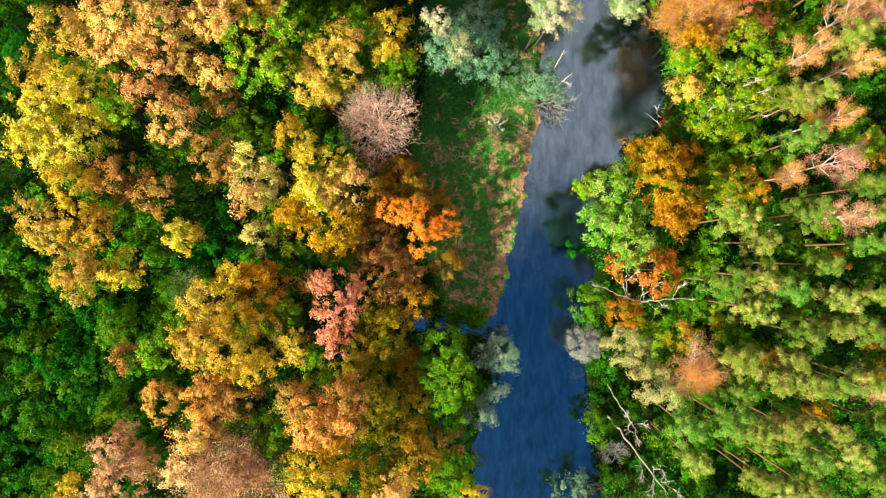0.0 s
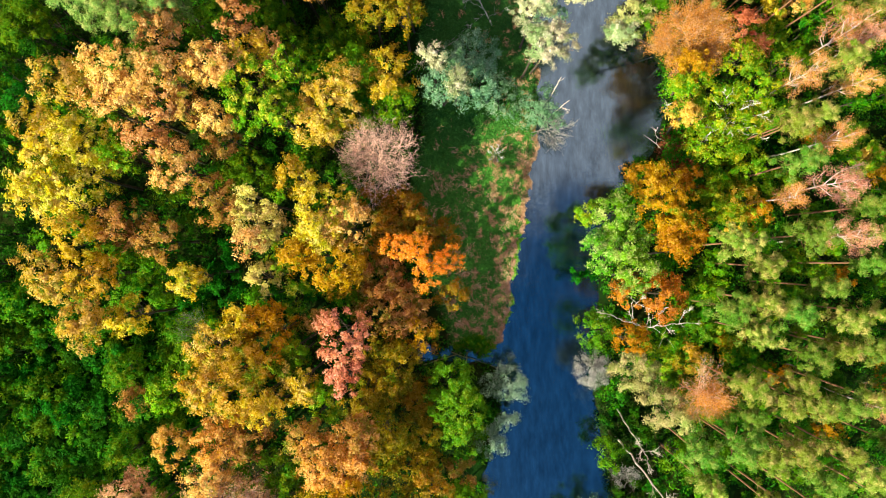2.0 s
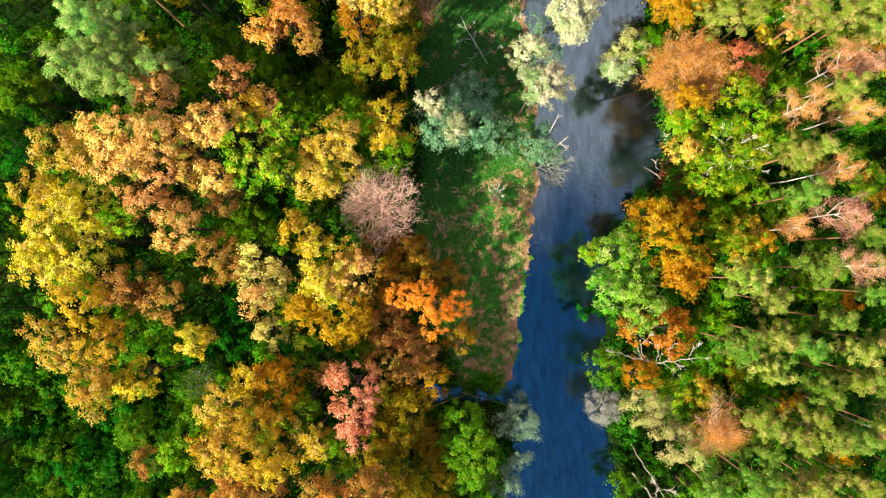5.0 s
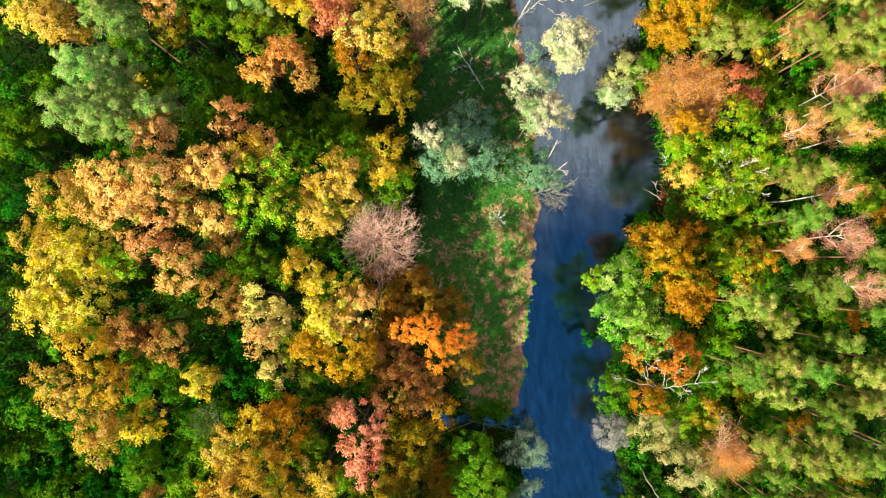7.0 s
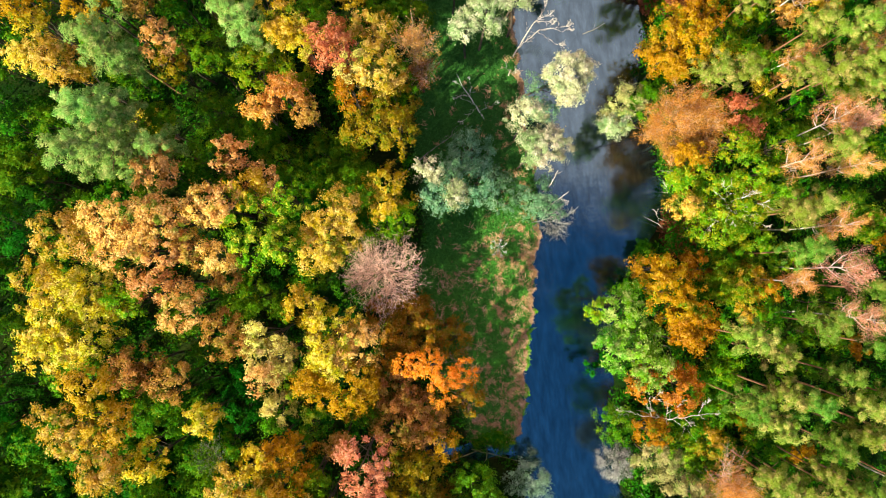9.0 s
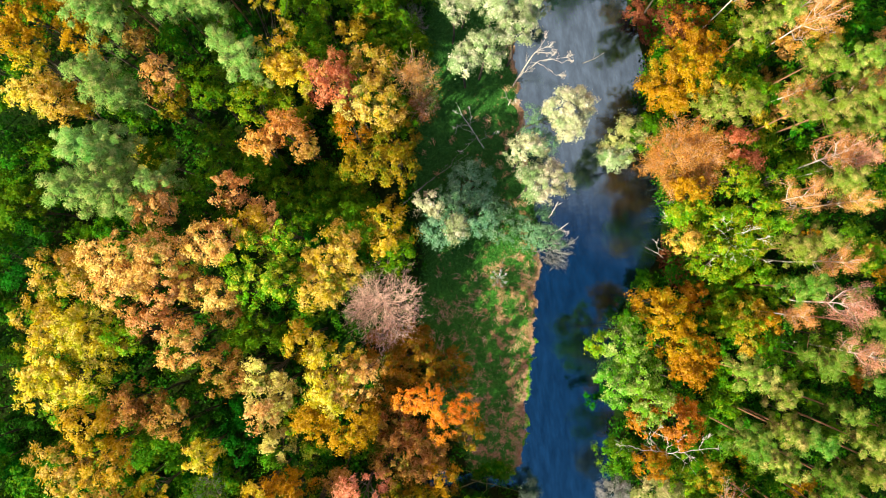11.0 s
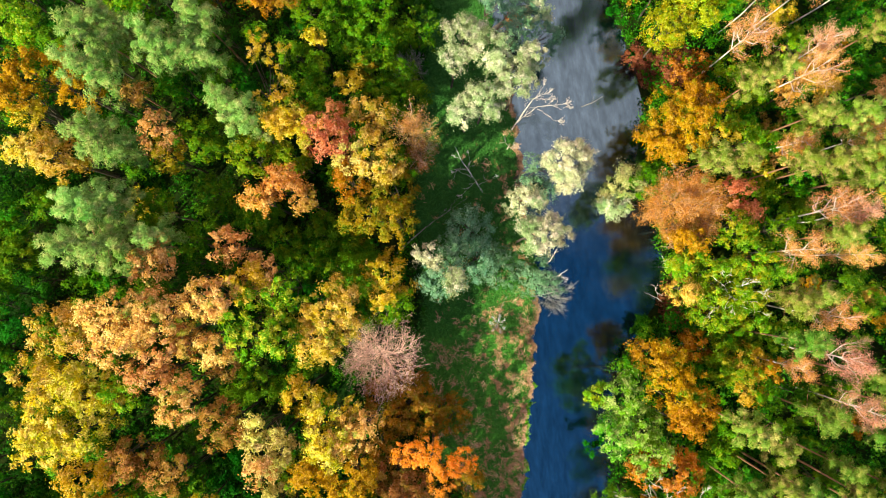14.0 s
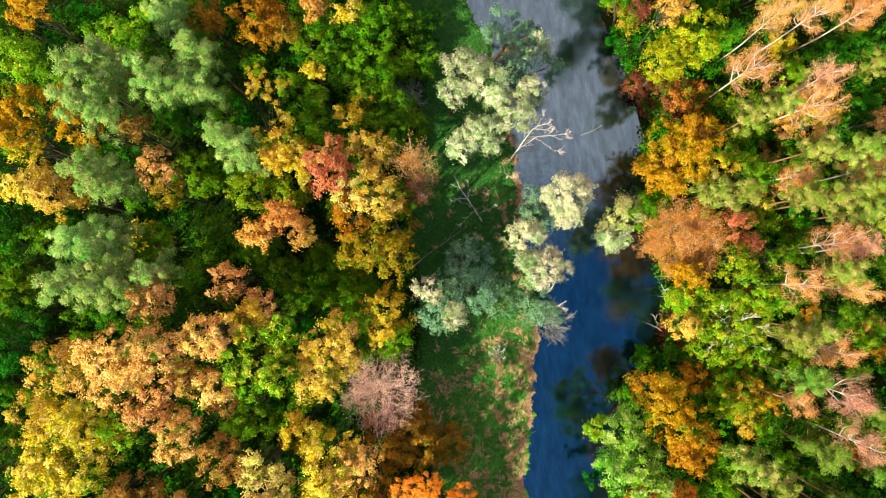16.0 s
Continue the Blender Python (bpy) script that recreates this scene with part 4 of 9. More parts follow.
broadleaf(16.6, -6.3, 10.0, 2.67, "leafy", "mid-green leafy tree over the water")
shrub(16.6, -11.0, 8.0, 2.5, "ash", "pale grey twiggy bush at the water edge", size=0.09, n_per=7, count=95)
broadleaf(20.2, -7.2, 11.0, 2.36, "amber", "amber and olive autumn tree in leaf")
broadleaf(20.8, -11.1, 10.0, 2.91, "sage", "pale green willow on the river bank", name="willow_tree", size=0.105, count=125)
broadleaf(23.7, -15.0, 11.0, 2.88, "sage", "pale green willow on the river bank", name="willow_tree", size=0.105, count=125)
broadleaf(25.2, -16.3, 11.0, 1.96, "sage", "pale green willow on the river bank", name="willow_tree", size=0.105, count=125)
broadleaf(23.6, -10.2, 9.0, 2.39, "green", "bright green leafy tree turning yellow")
shrub(18.7, -21.6, 6.0, 2.11, "mid", "fresh green shrub by the water")
bare_tree(20.8, -24.8, 4.0, 1.81, "tan", "bare grey twiggy bush at the water edge", GREY_TWIG, GREY_TWIG, name="bare_shrub", leafy=0, limbs_n=18, trunk=0.05, twig=0.016, dome=0.6, start_at=0.2)
shrub(15.4, -29.4, 5.0, 2.87, "silver", "grey-green willow shrub by the water", size=0.115)
bare_tree(27.3, -13.3, 15.0, 1.4, "ember", "small orange-pink half-bare autumn tree", PALE_TWIG, BARK, leafy=14, size=0.05, limbs_n=16)
broadleaf(28.7, 10.4, 9.0, 2.28, "amber", "amber and olive autumn tree in leaf")
broadleaf(31.4, 5.9, 8.0, 2.99, "olive", "olive green and brown thinning autumn tree")
broadleaf(33.9, 7.8, 9.0, 2.46, "gold", "golden yellow autumn tree with a rounded crown")
broadleaf(32.4, 11.5, 8.0, 2.24, "olive", "olive green and brown thinning autumn tree")
broadleaf(36.7, 10.6, 7.0, 2.45, "green", "bright green leafy tree turning yellow")
broadleaf(27.5, -10.4, 8.0, 2.2, "gold", "golden yellow autumn tree with a rounded crown")
broadleaf(32.9, -8.1, 6.0, 2.66, "green", "bright green leafy tree turning yellow")
shrub(25.8, -21.5, 8.0, 2.31, "mid", "fresh green shrub by the water")
broadleaf(24.5, -24.8, 4.0, 2.44, "under", "leafy sapling with shade painted into its green leaves", name="sapling", n_per=2.6)
pine(29.3, 3.2, 19.0, 2.24, "needle", "tall scots pine with sunlit olive needles", low=0.7, count=105, lobe=0.52)
pine(36.6, 3.7, 19.0, 2.05, "pinegreen", "tall scots pine with fresh green needles", low=0.7, count=105, lobe=0.52)
pine(35.5, 15.1, 19.0, 1.86, "needle", "tall scots pine with sunlit olive needles", low=0.7, count=105, lobe=0.52)
pine(37.5, 15.6, 19.0, 1.58, "needle", "tall scots pine with sunlit olive needles", low=0.7, count=105, lobe=0.52)
pine(35.9, 11.1, 19.0, 1.77, "pinegreen", "tall scots pine with fresh green needles", low=0.7, count=105, lobe=0.52)
pine(40.9, 21.3, 19.0, 1.68, "needle", "tall scots pine with sunlit olive needles", low=0.7, count=105, lobe=0.52)
pine(28.4, -3.3, 19.0, 1.96, "pinegreen", "tall scots pine with fresh green needles", low=0.7, count=105, lobe=0.52)
pine(31.8, -2.8, 19.0, 1.68, "needle", "tall scots pine with sunlit olive needles", low=0.7, count=105, lobe=0.52)
pine(31.0, -5.9, 19.0, 1.86, "needle", "tall scots pine with sunlit olive needles", low=0.7, count=105, lobe=0.52)
pine(34.6, -4.2, 19.0, 1.49, "pinegreen", "tall scots pine with fresh green needles", low=0.7, count=105, lobe=0.52)
pine(29.8, -11.3, 19.0, 1.96, "needle", "tall scots pine with sunlit olive needles", low=0.7, count=105, lobe=0.52)
pine(37.8, -1.6, 19.0, 1.3, "pinegreen", "tall scots pine with fresh green needles", low=0.7, count=105, lobe=0.52)
pine(39.7, -5.0, 19.0, 1.68, "needle", "tall scots pine with sunlit olive needles", low=0.7, count=105, lobe=0.52)
pine(43.1, -4.5, 19.0, 1.16, "needle", "tall scots pine with sunlit olive needles", low=0.7, count=105, lobe=0.52)
pine(36.1, -8.4, 19.0, 1.68, "pinegreen", "tall scots pine with fresh green needles", low=0.7, count=105, lobe=0.52)
pine(39.2, -7.9, 19.0, 1.12, "needle", "tall scots pine with sunlit olive needles", low=0.7, count=105, lobe=0.52)
pine(42.3, -8.2, 19.0, 1.77, "pinegreen", "tall scots pine with fresh green needles", low=0.7, count=105, lobe=0.52)
pine(36.6, -13.5, 19.0, 1.49, "needle", "tall scots pine with sunlit olive needles", low=0.7, count=105, lobe=0.52)
pine(33.2, -13.3, 19.0, 1.3, "needle", "tall scots pine with sunlit olive needles", low=0.7, count=105, lobe=0.52)
pine(39.2, -13.5, 19.0, 1.77, "pinegreen", "tall scots pine with fresh green needles", low=0.7, count=105, lobe=0.52)
pine(42.9, -13.3, 19.0, 1.58, "needle", "tall scots pine with sunlit olive needles", low=0.7, count=105, lobe=0.52)
pine(28.7, -17.2, 19.0, 2.24, "pinegreen", "tall scots pine with fresh green needles", low=0.7, count=105, lobe=0.52)
pine(31.5, -18.6, 19.0, 1.86, "needle", "tall scots pine with sunlit olive needles", low=0.7, count=105, lobe=0.52)
pine(34.6, -17.8, 19.0, 2.05, "needle", "tall scots pine with sunlit olive needles", low=0.7, count=105, lobe=0.52)
pine(36.6, -20.9, 19.0, 1.77, "pinegreen", "tall scots pine with fresh green needles", low=0.7, count=105, lobe=0.52)
pine(40.9, -20.3, 19.0, 1.96, "needle", "tall scots pine with sunlit olive needles", low=0.7, count=105, lobe=0.52)
pine(43.4, -23.2, 19.0, 2.05, "pinegreen", "tall scots pine with fresh green needles", low=0.7, count=105, lobe=0.52)
pine(37.2, -24.3, 19.0, 1.49, "needle", "tall scots pine with sunlit olive needles", low=0.7, count=105, lobe=0.52)
pine(38.9, -18.1, 19.0, 1.12, "needle", "tall scots pine with sunlit olive needles", low=0.7, count=105, lobe=0.52)
pine(25.1, -18.3, 17.0, 1.91, "pinegreen", "tall scots pine with fresh green needles", low=0.7, count=105, lobe=0.52)
pine(26.0, -21.8, 17.0, 1.72, "needle", "tall scots pine with sunlit olive needles", low=0.7, count=105, lobe=0.52)
pine(42.9, 6.3, 19.0, 1.3, "pinegreen", "tall scots pine with fresh green needles", low=0.7, count=105, lobe=0.52)
pine(44.0, 3.7, 19.0, 1.12, "needle", "tall scots pine with sunlit olive needles", low=0.7, count=105, lobe=0.52)
pine(32.2, 0.6, 18.0, 1.61, "needle", "tall scots pine with sunlit olive needles", low=0.7, count=105, lobe=0.52)
pine(44.0, -17.5, 19.0, 1.3, "pinegreen", "tall scots pine with fresh green needles", low=0.7, count=105, lobe=0.52)
pine(33.8, -24.0, 19.0, 1.4, "needle", "tall scots pine with sunlit olive needles", low=0.7, count=105, lobe=0.52)
pine(30.2, -14.6, 18.0, 1.32, "pinegreen", "tall scots pine with fresh green needles", low=0.7, count=105, lobe=0.52)
pine(34.9, -11.3, 19.0, 1.21, "needle", "tall scots pine with sunlit olive needles", low=0.7, count=105, lobe=0.52)
pine(31.9, -23.5, 18.0, 1.42, "needle", "tall scots pine with sunlit olive needles", low=0.7, count=105, lobe=0.52)
pine(42.9, 0.6, 19.0, 1.4, "pinegreen", "tall scots pine with fresh green needles", low=0.7, count=105, lobe=0.52)
birch(39.5, 13.1, 19.0, 1.51, "peach", "slim white birch with sparse peach leaves")
birch(40.0, 8.8, 19.0, 1.79, "rose", "slim white birch with sparse pink leaves")
birch(41.3, 3.5, 18.0, 1.63, "rose", "slim white birch with sparse pink leaves")
birch(37.6, 20.2, 18.0, 1.63, "peach", "slim white birch with sparse peach leaves")
birch(42.9, 19.0, 18.0, 1.34, "peach", "slim white birch with sparse peach leaves")
birch(44.9, -14.9, 18.0, 1.15, "rose", "slim white birch with sparse pink leaves")
birch(36.8, 7.8, 15.0, 1.29, "peach", "slim white birch with sparse peach leaves")
broadleaf(35.4, 13.3, 7.0, 2.6, "lime", "yellow-green oak sprinkled with gold leaves")
broadleaf(40.3, 9.5, 6.0, 2.66, "green", "bright green leafy tree turning yellow")
broadleaf(45.1, 0.7, 6.0, 2.96, "green", "bright green leafy tree turning yellow")
broadleaf(50.5, 12.9, 6.0, 2.96, "green", "bright green leafy tree turning yellow")
broadleaf(30.8, -1.3, 7.0, 2.16, "green", "bright green leafy tree turning yellow")
broadleaf(30.2, -6.0, 6.0, 2.22, "green", "bright green leafy tree turning yellow")
broadleaf(-36.8, 57.6, 19.0, 2.59, "amber", "amber and olive autumn tree in leaf")
broadleaf(-42.3, 55.1, 14.0, 2.91, "green", "bright green leafy tree turning yellow")
broadleaf(-37.8, 47.3, 20.0, 2.79, "amber", "amber and olive autumn tree in leaf")
broadleaf(-39.5, 44.7, 20.0, 2.33, "amber", "amber and olive autumn tree in leaf")
broadleaf(-33.9, 45.4, 17.0, 2.42, "amber", "amber and olive autumn tree in leaf")
broadleaf(-35.3, 48.3, 17.0, 2.06, "amber", "amber and olive autumn tree in leaf")
broadleaf(-38.1, 39.4, 20.0, 2.59, "honey", "honey-gold autumn tree with tawny leaf tips")
broadleaf(-36.0, 38.3, 20.0, 2.77, "honey", "honey-gold autumn tree with tawny leaf tips")
broadleaf(-38.8, 43.5, 18.0, 1.68, "gold", "golden yellow autumn tree with a rounded crown")
pine(-30.5, 49.6, 23.0, 2.45, "bluepine", "large blue-green pine with a dense rounded crown", low=0.62, count=140, lobe=0.66)
pine(-30.8, 46.3, 23.0, 2.67, "bluepine", "large blue-green pine with a dense rounded crown", low=0.62, count=140, lobe=0.66)
pine(-28.9, 50.8, 22.0, 1.92, "bluepine", "large blue-green pine with a dense rounded crown", low=0.62, count=140, lobe=0.66)
pine(-25.0, 48.4, 21.0, 2.29, "bluepine", "large blue-green pine with a dense rounded crown", low=0.62, count=140, lobe=0.66)
pine(-20.8, 50.9, 21.0, 1.61, "bluepine", "large blue-green pine with a dense rounded crown", low=0.62, count=140, lobe=0.66)
pine(-22.3, 48.5, 17.0, 2.91, "bluepine", "large blue-green pine with a dense rounded crown", low=0.62, count=140, lobe=0.66)
pine(-31.2, 39.7, 22.0, 2.6, "bluepine", "large blue-green pine with a dense rounded crown", low=0.62, count=140, lobe=0.66)
pine(-30.7, 39.4, 17.0, 1.94, "bluepine", "large blue-green pine with a dense rounded crown", low=0.62, count=140, lobe=0.66)
pine(-33.2, 33.1, 22.0, 2.71, "bluepine", "large blue-green pine with a dense rounded crown", low=0.62, count=140, lobe=0.66)
pine(-31.4, 33.5, 20.0, 2.33, "bluepine", "large blue-green pine with a dense rounded crown", low=0.62, count=140, lobe=0.66)
pine(-34.7, 29.4, 22.0, 2.6, "bluepine", "large blue-green pine with a dense rounded crown", low=0.62, count=140, lobe=0.66)
pine(-31.4, 29.0, 21.0, 3.15, "bluepine", "large blue-green pine with a dense rounded crown", low=0.62, count=140, lobe=0.66)
pine(-28.1, 29.7, 18.0, 2.03, "bluepine", "large blue-green pine with a dense rounded crown", low=0.62, count=140, lobe=0.66)
pine(-17.7, 40.3, 20.0, 2.44, "bluepine", "grey-green pine among yellow trees", low=0.62, count=140, lobe=0.62)
pine(-19.4, 42.4, 19.0, 1.41, "bluepine", "grey-green pine among yellow trees", low=0.62, count=140, lobe=0.62)
broadleaf(-26.4, 39.9, 18.0, 2.45, "tan", "tawny peach autumn tree with drying leaves")
broadleaf(-23.4, 39.1, 17.0, 2.93, "olive", "olive green and brown thinning autumn tree")
broadleaf(-25.9, 37.6, 17.0, 2.06, "bronze", "bronze-green autumn tree in thinning leaf")
broadleaf(-29.1, 44.7, 16.0, 1.68, "rusty", "rust-brown autumn tree with withered leaves")
broadleaf(-29.1, 54.7, 14.0, 2.49, "olive", "olive green and brown thinning autumn tree")
broadleaf(-31.0, 51.5, 12.0, 1.99, "olive", "olive green and brown thinning autumn tree")
broadleaf(-31.8, 34.0, 10.0, 2.0, "yellow", "broad yellow-green autumn tree in full leaf")
broadleaf(-15.1, 54.8, 17.0, 3.03, "amber", "amber and olive autumn tree in leaf")
broadleaf(-13.0, 54.3, 15.0, 2.11, "brown", "low brown-orange autumn tree at the wood edge")
broadleaf(-13.6, 40.7, 18.0, 2.58, "gold", "golden yellow autumn tree with a rounded crown")

broadleaf(-12.7, 40.1, 14.0, 2.05, "gold", "golden yellow autumn tree with a rounded crown")
broadleaf(-18.2, 37.2, 15.0, 2.87, "lime", "bright yellow-green leafy tree")
broadleaf(-14.7, 33.3, 18.0, 2.58, "ember", "tawny ember-orange autumn tree")
broadleaf(-17.1, 32.2, 17.0, 1.83, "ember", "tawny ember-orange autumn tree")
broadleaf(-12.8, 31.7, 15.0, 1.83, "rusty", "rust-brown autumn tree with withered leaves")
broadleaf(-9.0, 37.2, 18.0, 2.75, "coral", "coral red autumn tree among golden ones")
broadleaf(-9.1, 40.3, 14.0, 2.16, "coral", "coral red autumn tree among golden ones")
broadleaf(-5.1, 39.8, 14.5, 2.95, "honey", "honey-gold autumn tree with tawny leaf tips")
broadleaf(-4.7, 34.7, 18.0, 3.04, "honey", "honey-gold autumn tree with tawny leaf tips")
broadleaf(-7.0, 34.7, 18.0, 2.39, "pale", "pale yellow-green autumn tree")
broadleaf(-3.5, 31.4, 16.0, 3.11, "bronze", "bronze-green autumn tree in thinning leaf")
broadleaf(-6.5, 29.4, 15.0, 2.87, "bronze", "bronze-green autumn tree in thinning leaf")
broadleaf(-3.4, 28.4, 18.0, 2.63, "bronze", "bronze-green autumn tree in thinning leaf")
broadleaf(-7.5, 32.7, 18.0, 2.24, "amber", "amber and olive autumn tree in leaf")
broadleaf(-7.1, 44.4, 12.5, 1.7, "gold", "golden yellow autumn tree with a rounded crown")
broadleaf(-9.9, 49.2, 13.0, 1.25, "gold", "golden yellow autumn tree with a rounded crown")
broadleaf(-9.9, 46.7, 13.0, 1.65, "olive", "olive green and brown thinning autumn tree")
broadleaf(-11.7, 43.7, 12.0, 2.27, "olive", "olive green and brown thinning autumn tree")
bare_tree(-0.7, 37.9, 15.0, 1.0, "tan", "small half-bare tree with pale tawny leaves", TWIG_WOOD, BARK, leafy=6, limbs_n=10, size=0.07, twig=0.018)
bare_tree(-0.3, 35.8, 11.0, 1.25, "rusty", "small half-bare tree with pale tawny leaves", PINK_TWIG, BARK, leafy=5, limbs_n=10, size=0.07, twig=0.02)
broadleaf(-9.0, 55.6, 14.0, 1.6, "orange", "orange-tan autumn tree with drying leaves")
broadleaf(-5.4, 55.4, 14.0, 1.75, "yellow", "broad yellow-green autumn tree in full leaf")
broadleaf(-8.7, 53.2, 10.0, 3.31, "leafy", "mid-green leafy sapling at the wood edge", name="sapling", n_per=2.6)
broadleaf(-4.2, 51.0, 11.0, 3.54, "mid", "mid-green leafy tree at the wood edge")
broadleaf(-12.9, 52.7, 9.0, 2.68, "dark", "leafy sapling with shade painted into its green leaves", name="sapling", n_per=2.6)
broadleaf(-5.3, 47.9, 11.0, 2.6, "leafy", "mid-green leafy sapling at the wood edge", name="sapling", n_per=2.6)
broadleaf(-1.8, 45.3, 9.5, 2.13, "leafy", "mid-green leafy sapling at the wood edge")
broadleaf(-0.8, 42.9, 8.5, 2.87, "mid", "mid-green leafy sapling at the wood edge")
broadleaf(0.5, 55.7, 7.0, 2.75, "leafy", "mid-green leafy sapling at the wood edge", name="sapling", n_per=2.6)
broadleaf(1.3, 51.2, 7.0, 2.5, "leafy", "mid-green leafy sapling at the wood edge", name="sapling", n_per=2.6)
broadleaf(-1.9, 56.6, 9.0, 2.95, "olive", "olive green and brown thinning autumn tree")
broadleaf(-21.8, 57.3, 12.0, 2.58, "brown", "low brown-orange autumn tree at the wood edge")
pine(-24.6, 56.6, 15.0, 2.49, "bluepine", "large blue-green pine with a dense rounded crown", low=0.62, count=140, lobe=0.66)
broadleaf(5.9, 47.1, 15.0, 2.66, "willow", "pale silvery willow leaning over the river", name="willow_tree", size=0.1, count=125, n_per=7.6)
broadleaf(8.6, 44.7, 16.0, 2.63, "willow", "pale silvery willow leaning over the river", name="willow_tree", size=0.1, count=125, n_per=7.6)
broadleaf(10.6, 41.7, 16.0, 2.4, "willow", "pale silvery willow leaning over the river", name="willow_tree", size=0.1, count=125, n_per=7.6)
broadleaf(12.8, 43.8, 15.0, 2.08, "willow", "pale silvery willow leaning over the river", name="willow_tree", size=0.1, count=125, n_per=7.6)
broadleaf(7.5, 40.2, 15.0, 2.66, "willow", "pale silvery willow leaning over the river", name="willow_tree", size=0.1, count=125, n_per=7.6)
broadleaf(5.0, 39.1, 14.0, 1.87, "willow", "pale silvery willow leaning over the river", name="willow_tree", size=0.1, count=125, n_per=7.6)
broadleaf(4.5, 45.0, 14.0, 1.76, "willow", "pale silvery willow leaning over the river", name="willow_tree", size=0.1, count=125, n_per=7.6)
shrub(14.1, 51.0, 9.0, 3.0, "silver", "grey-green willow shrub by the water", size=0.115)
shrub(11.6, 54.0, 8.0, 2.74, "silver", "grey-green willow shrub by the water", size=0.115)
shrub(11.8, 48.3, 9.0, 2.25, "silver", "grey-green willow shrub by the water", size=0.115)
broadleaf(15.0, 32.5, 15.5, 3.0, "cream", "pale cream-green willow with a rounded crown by the river", name="willow_tree", size=0.1, count=125, n_per=10.5, flat=0.8)
shrub(13.7, 32.0, 9.0, 3.0, "silver", "grey-green willow shrub by the water", size=0.115)
broadleaf(10.3, 28.6, 15.0, 2.31, "cream", "pale cream-green willow with a rounded crown by the river", name="willow_tree", size=0.1, count=125, n_per=7.6)
broadleaf(12.3, 25.3, 15.0, 2.45, "cream", "pale cream-green willow with a rounded crown by the river", name="willow_tree", size=0.1, count=125, n_per=7.6)
broadleaf(22.2, 29.3, 10.0, 3.05, "sage", "olive green willow bush over the water", name="willow_tree")
broadleaf(24.8, 30.0, 9.0, 2.42, "mid", "mid-green leafy tree on the river bank")
broadleaf(28.7, 35.3, 14.0, 4.08, "amber", "amber and olive autumn tree in leaf")
broadleaf(26.7, 34.1, 13.0, 2.87, "amber", "amber and olive autumn tree in leaf")
broadleaf(30.5, 37.2, 14.0, 2.83, "amber", "amber and olive autumn tree in leaf")
broadleaf(28.3, 46.2, 14.0, 2.99, "lemon", "yellow oak with green inner leaves by the river")
broadleaf(31.7, 48.2, 14.0, 3.4, "lemon", "yellow oak with green inner leaves by the river")
broadleaf(28.8, 51.5, 14.0, 2.4, "orange", "orange-tan autumn tree with drying leaves")
broadleaf(37.2, 49.2, 9.0, 2.2, "fern", "mid-green leafy tree at the wood edge")
broadleaf(33.1, 43.2, 6.0, 2.75, "rust", "rust-red autumn tree with withered leaves")
broadleaf(26.3, 51.5, 5.0, 2.42, "dark", "leafy sapling with shade painted into its green leaves", name="sapling", n_per=2.6)
broadleaf(27.1, 53.9, 6.0, 2.39, "brown", "low brown-orange autumn tree at the wood edge")
broadleaf(27.9, 46.0, 3.0, 1.7, "russet", "low red-brown thicket on the bank")
broadleaf(32.2, 44.3, 4.0, 2.71, "russet", "low red-brown thicket on the bank")
birch(35.1, 43.0, 18.0, 2.2, "peach", "slim white birch with sparse peach leaves")
birch(40.9, 38.4, 18.0, 2.1, "peach", "slim white birch with sparse peach leaves")
birch(42.5, 41.2, 18.0, 1.53, "rose", "slim white birch with sparse pink leaves")
birch(42.9, 47.9, 18.0, 2.01, "peach", "slim white birch with sparse peach leaves")
birch(38.5, 48.2, 18.0, 1.63, "peach", "slim white birch with sparse peach leaves")
birch(48.1, 47.6, 18.0, 1.3, "peach", "slim white birch with sparse peach leaves")
pine(34.9, 38.2, 17.0, 2.11, "needle", "tall scots pine with sunlit olive needles", low=0.7, count=105, lobe=0.52)
pine(38.0, 39.0, 17.0, 1.72, "needle", "tall scots pine with sunlit olive needles", low=0.7, count=105, lobe=0.52)
pine(40.3, 33.7, 19.0, 1.86, "needle", "tall scots pine with sunlit olive needles", low=0.7, count=105, lobe=0.52)
pine(44.3, 33.2, 19.0, 2.05, "needle", "tall scots pine with sunlit olive needles", low=0.7, count=105, lobe=0.52)
pine(30.7, 30.8, 16.0, 2.33, "needle", "tall scots pine with sunlit olive needles", low=0.7, count=105, lobe=0.52)
pine(33.7, 30.5, 16.0, 1.75, "needle", "tall scots pine with sunlit olive needles", low=0.7, count=105, lobe=0.52)
pine(41.4, 28.6, 19.0, 1.86, "needle", "tall scots pine with sunlit olive needles", low=0.7, count=105, lobe=0.52)
pine(44.9, 29.6, 19.0, 1.86, "needle", "tall scots pine with sunlit olive needles", low=0.7, count=105, lobe=0.52)
pine(38.0, 29.1, 19.0, 1.49, "needle", "tall scots pine with sunlit olive needles", low=0.7, count=105, lobe=0.52)
pine(44.5, 26.8, 19.0, 1.68, "needle", "tall scots pine with sunlit olive needles", low=0.7, count=105, lobe=0.52)
birch(40.3, 31.6, 15.0, 1.39, "peach", "slim white birch with sparse peach leaves")
pine(47.8, 41.7, 19.0, 1.58, "needle", "tall scots pine with sunlit olive needles", low=0.7, count=105, lobe=0.52)
birch(41.3, 24.1, 18.0, 2.39, "peach", "slim white birch with sparse peach leaves")
birch(43.5, 23.5, 18.0, 1.72, "rose", "slim white birch with sparse pink leaves")
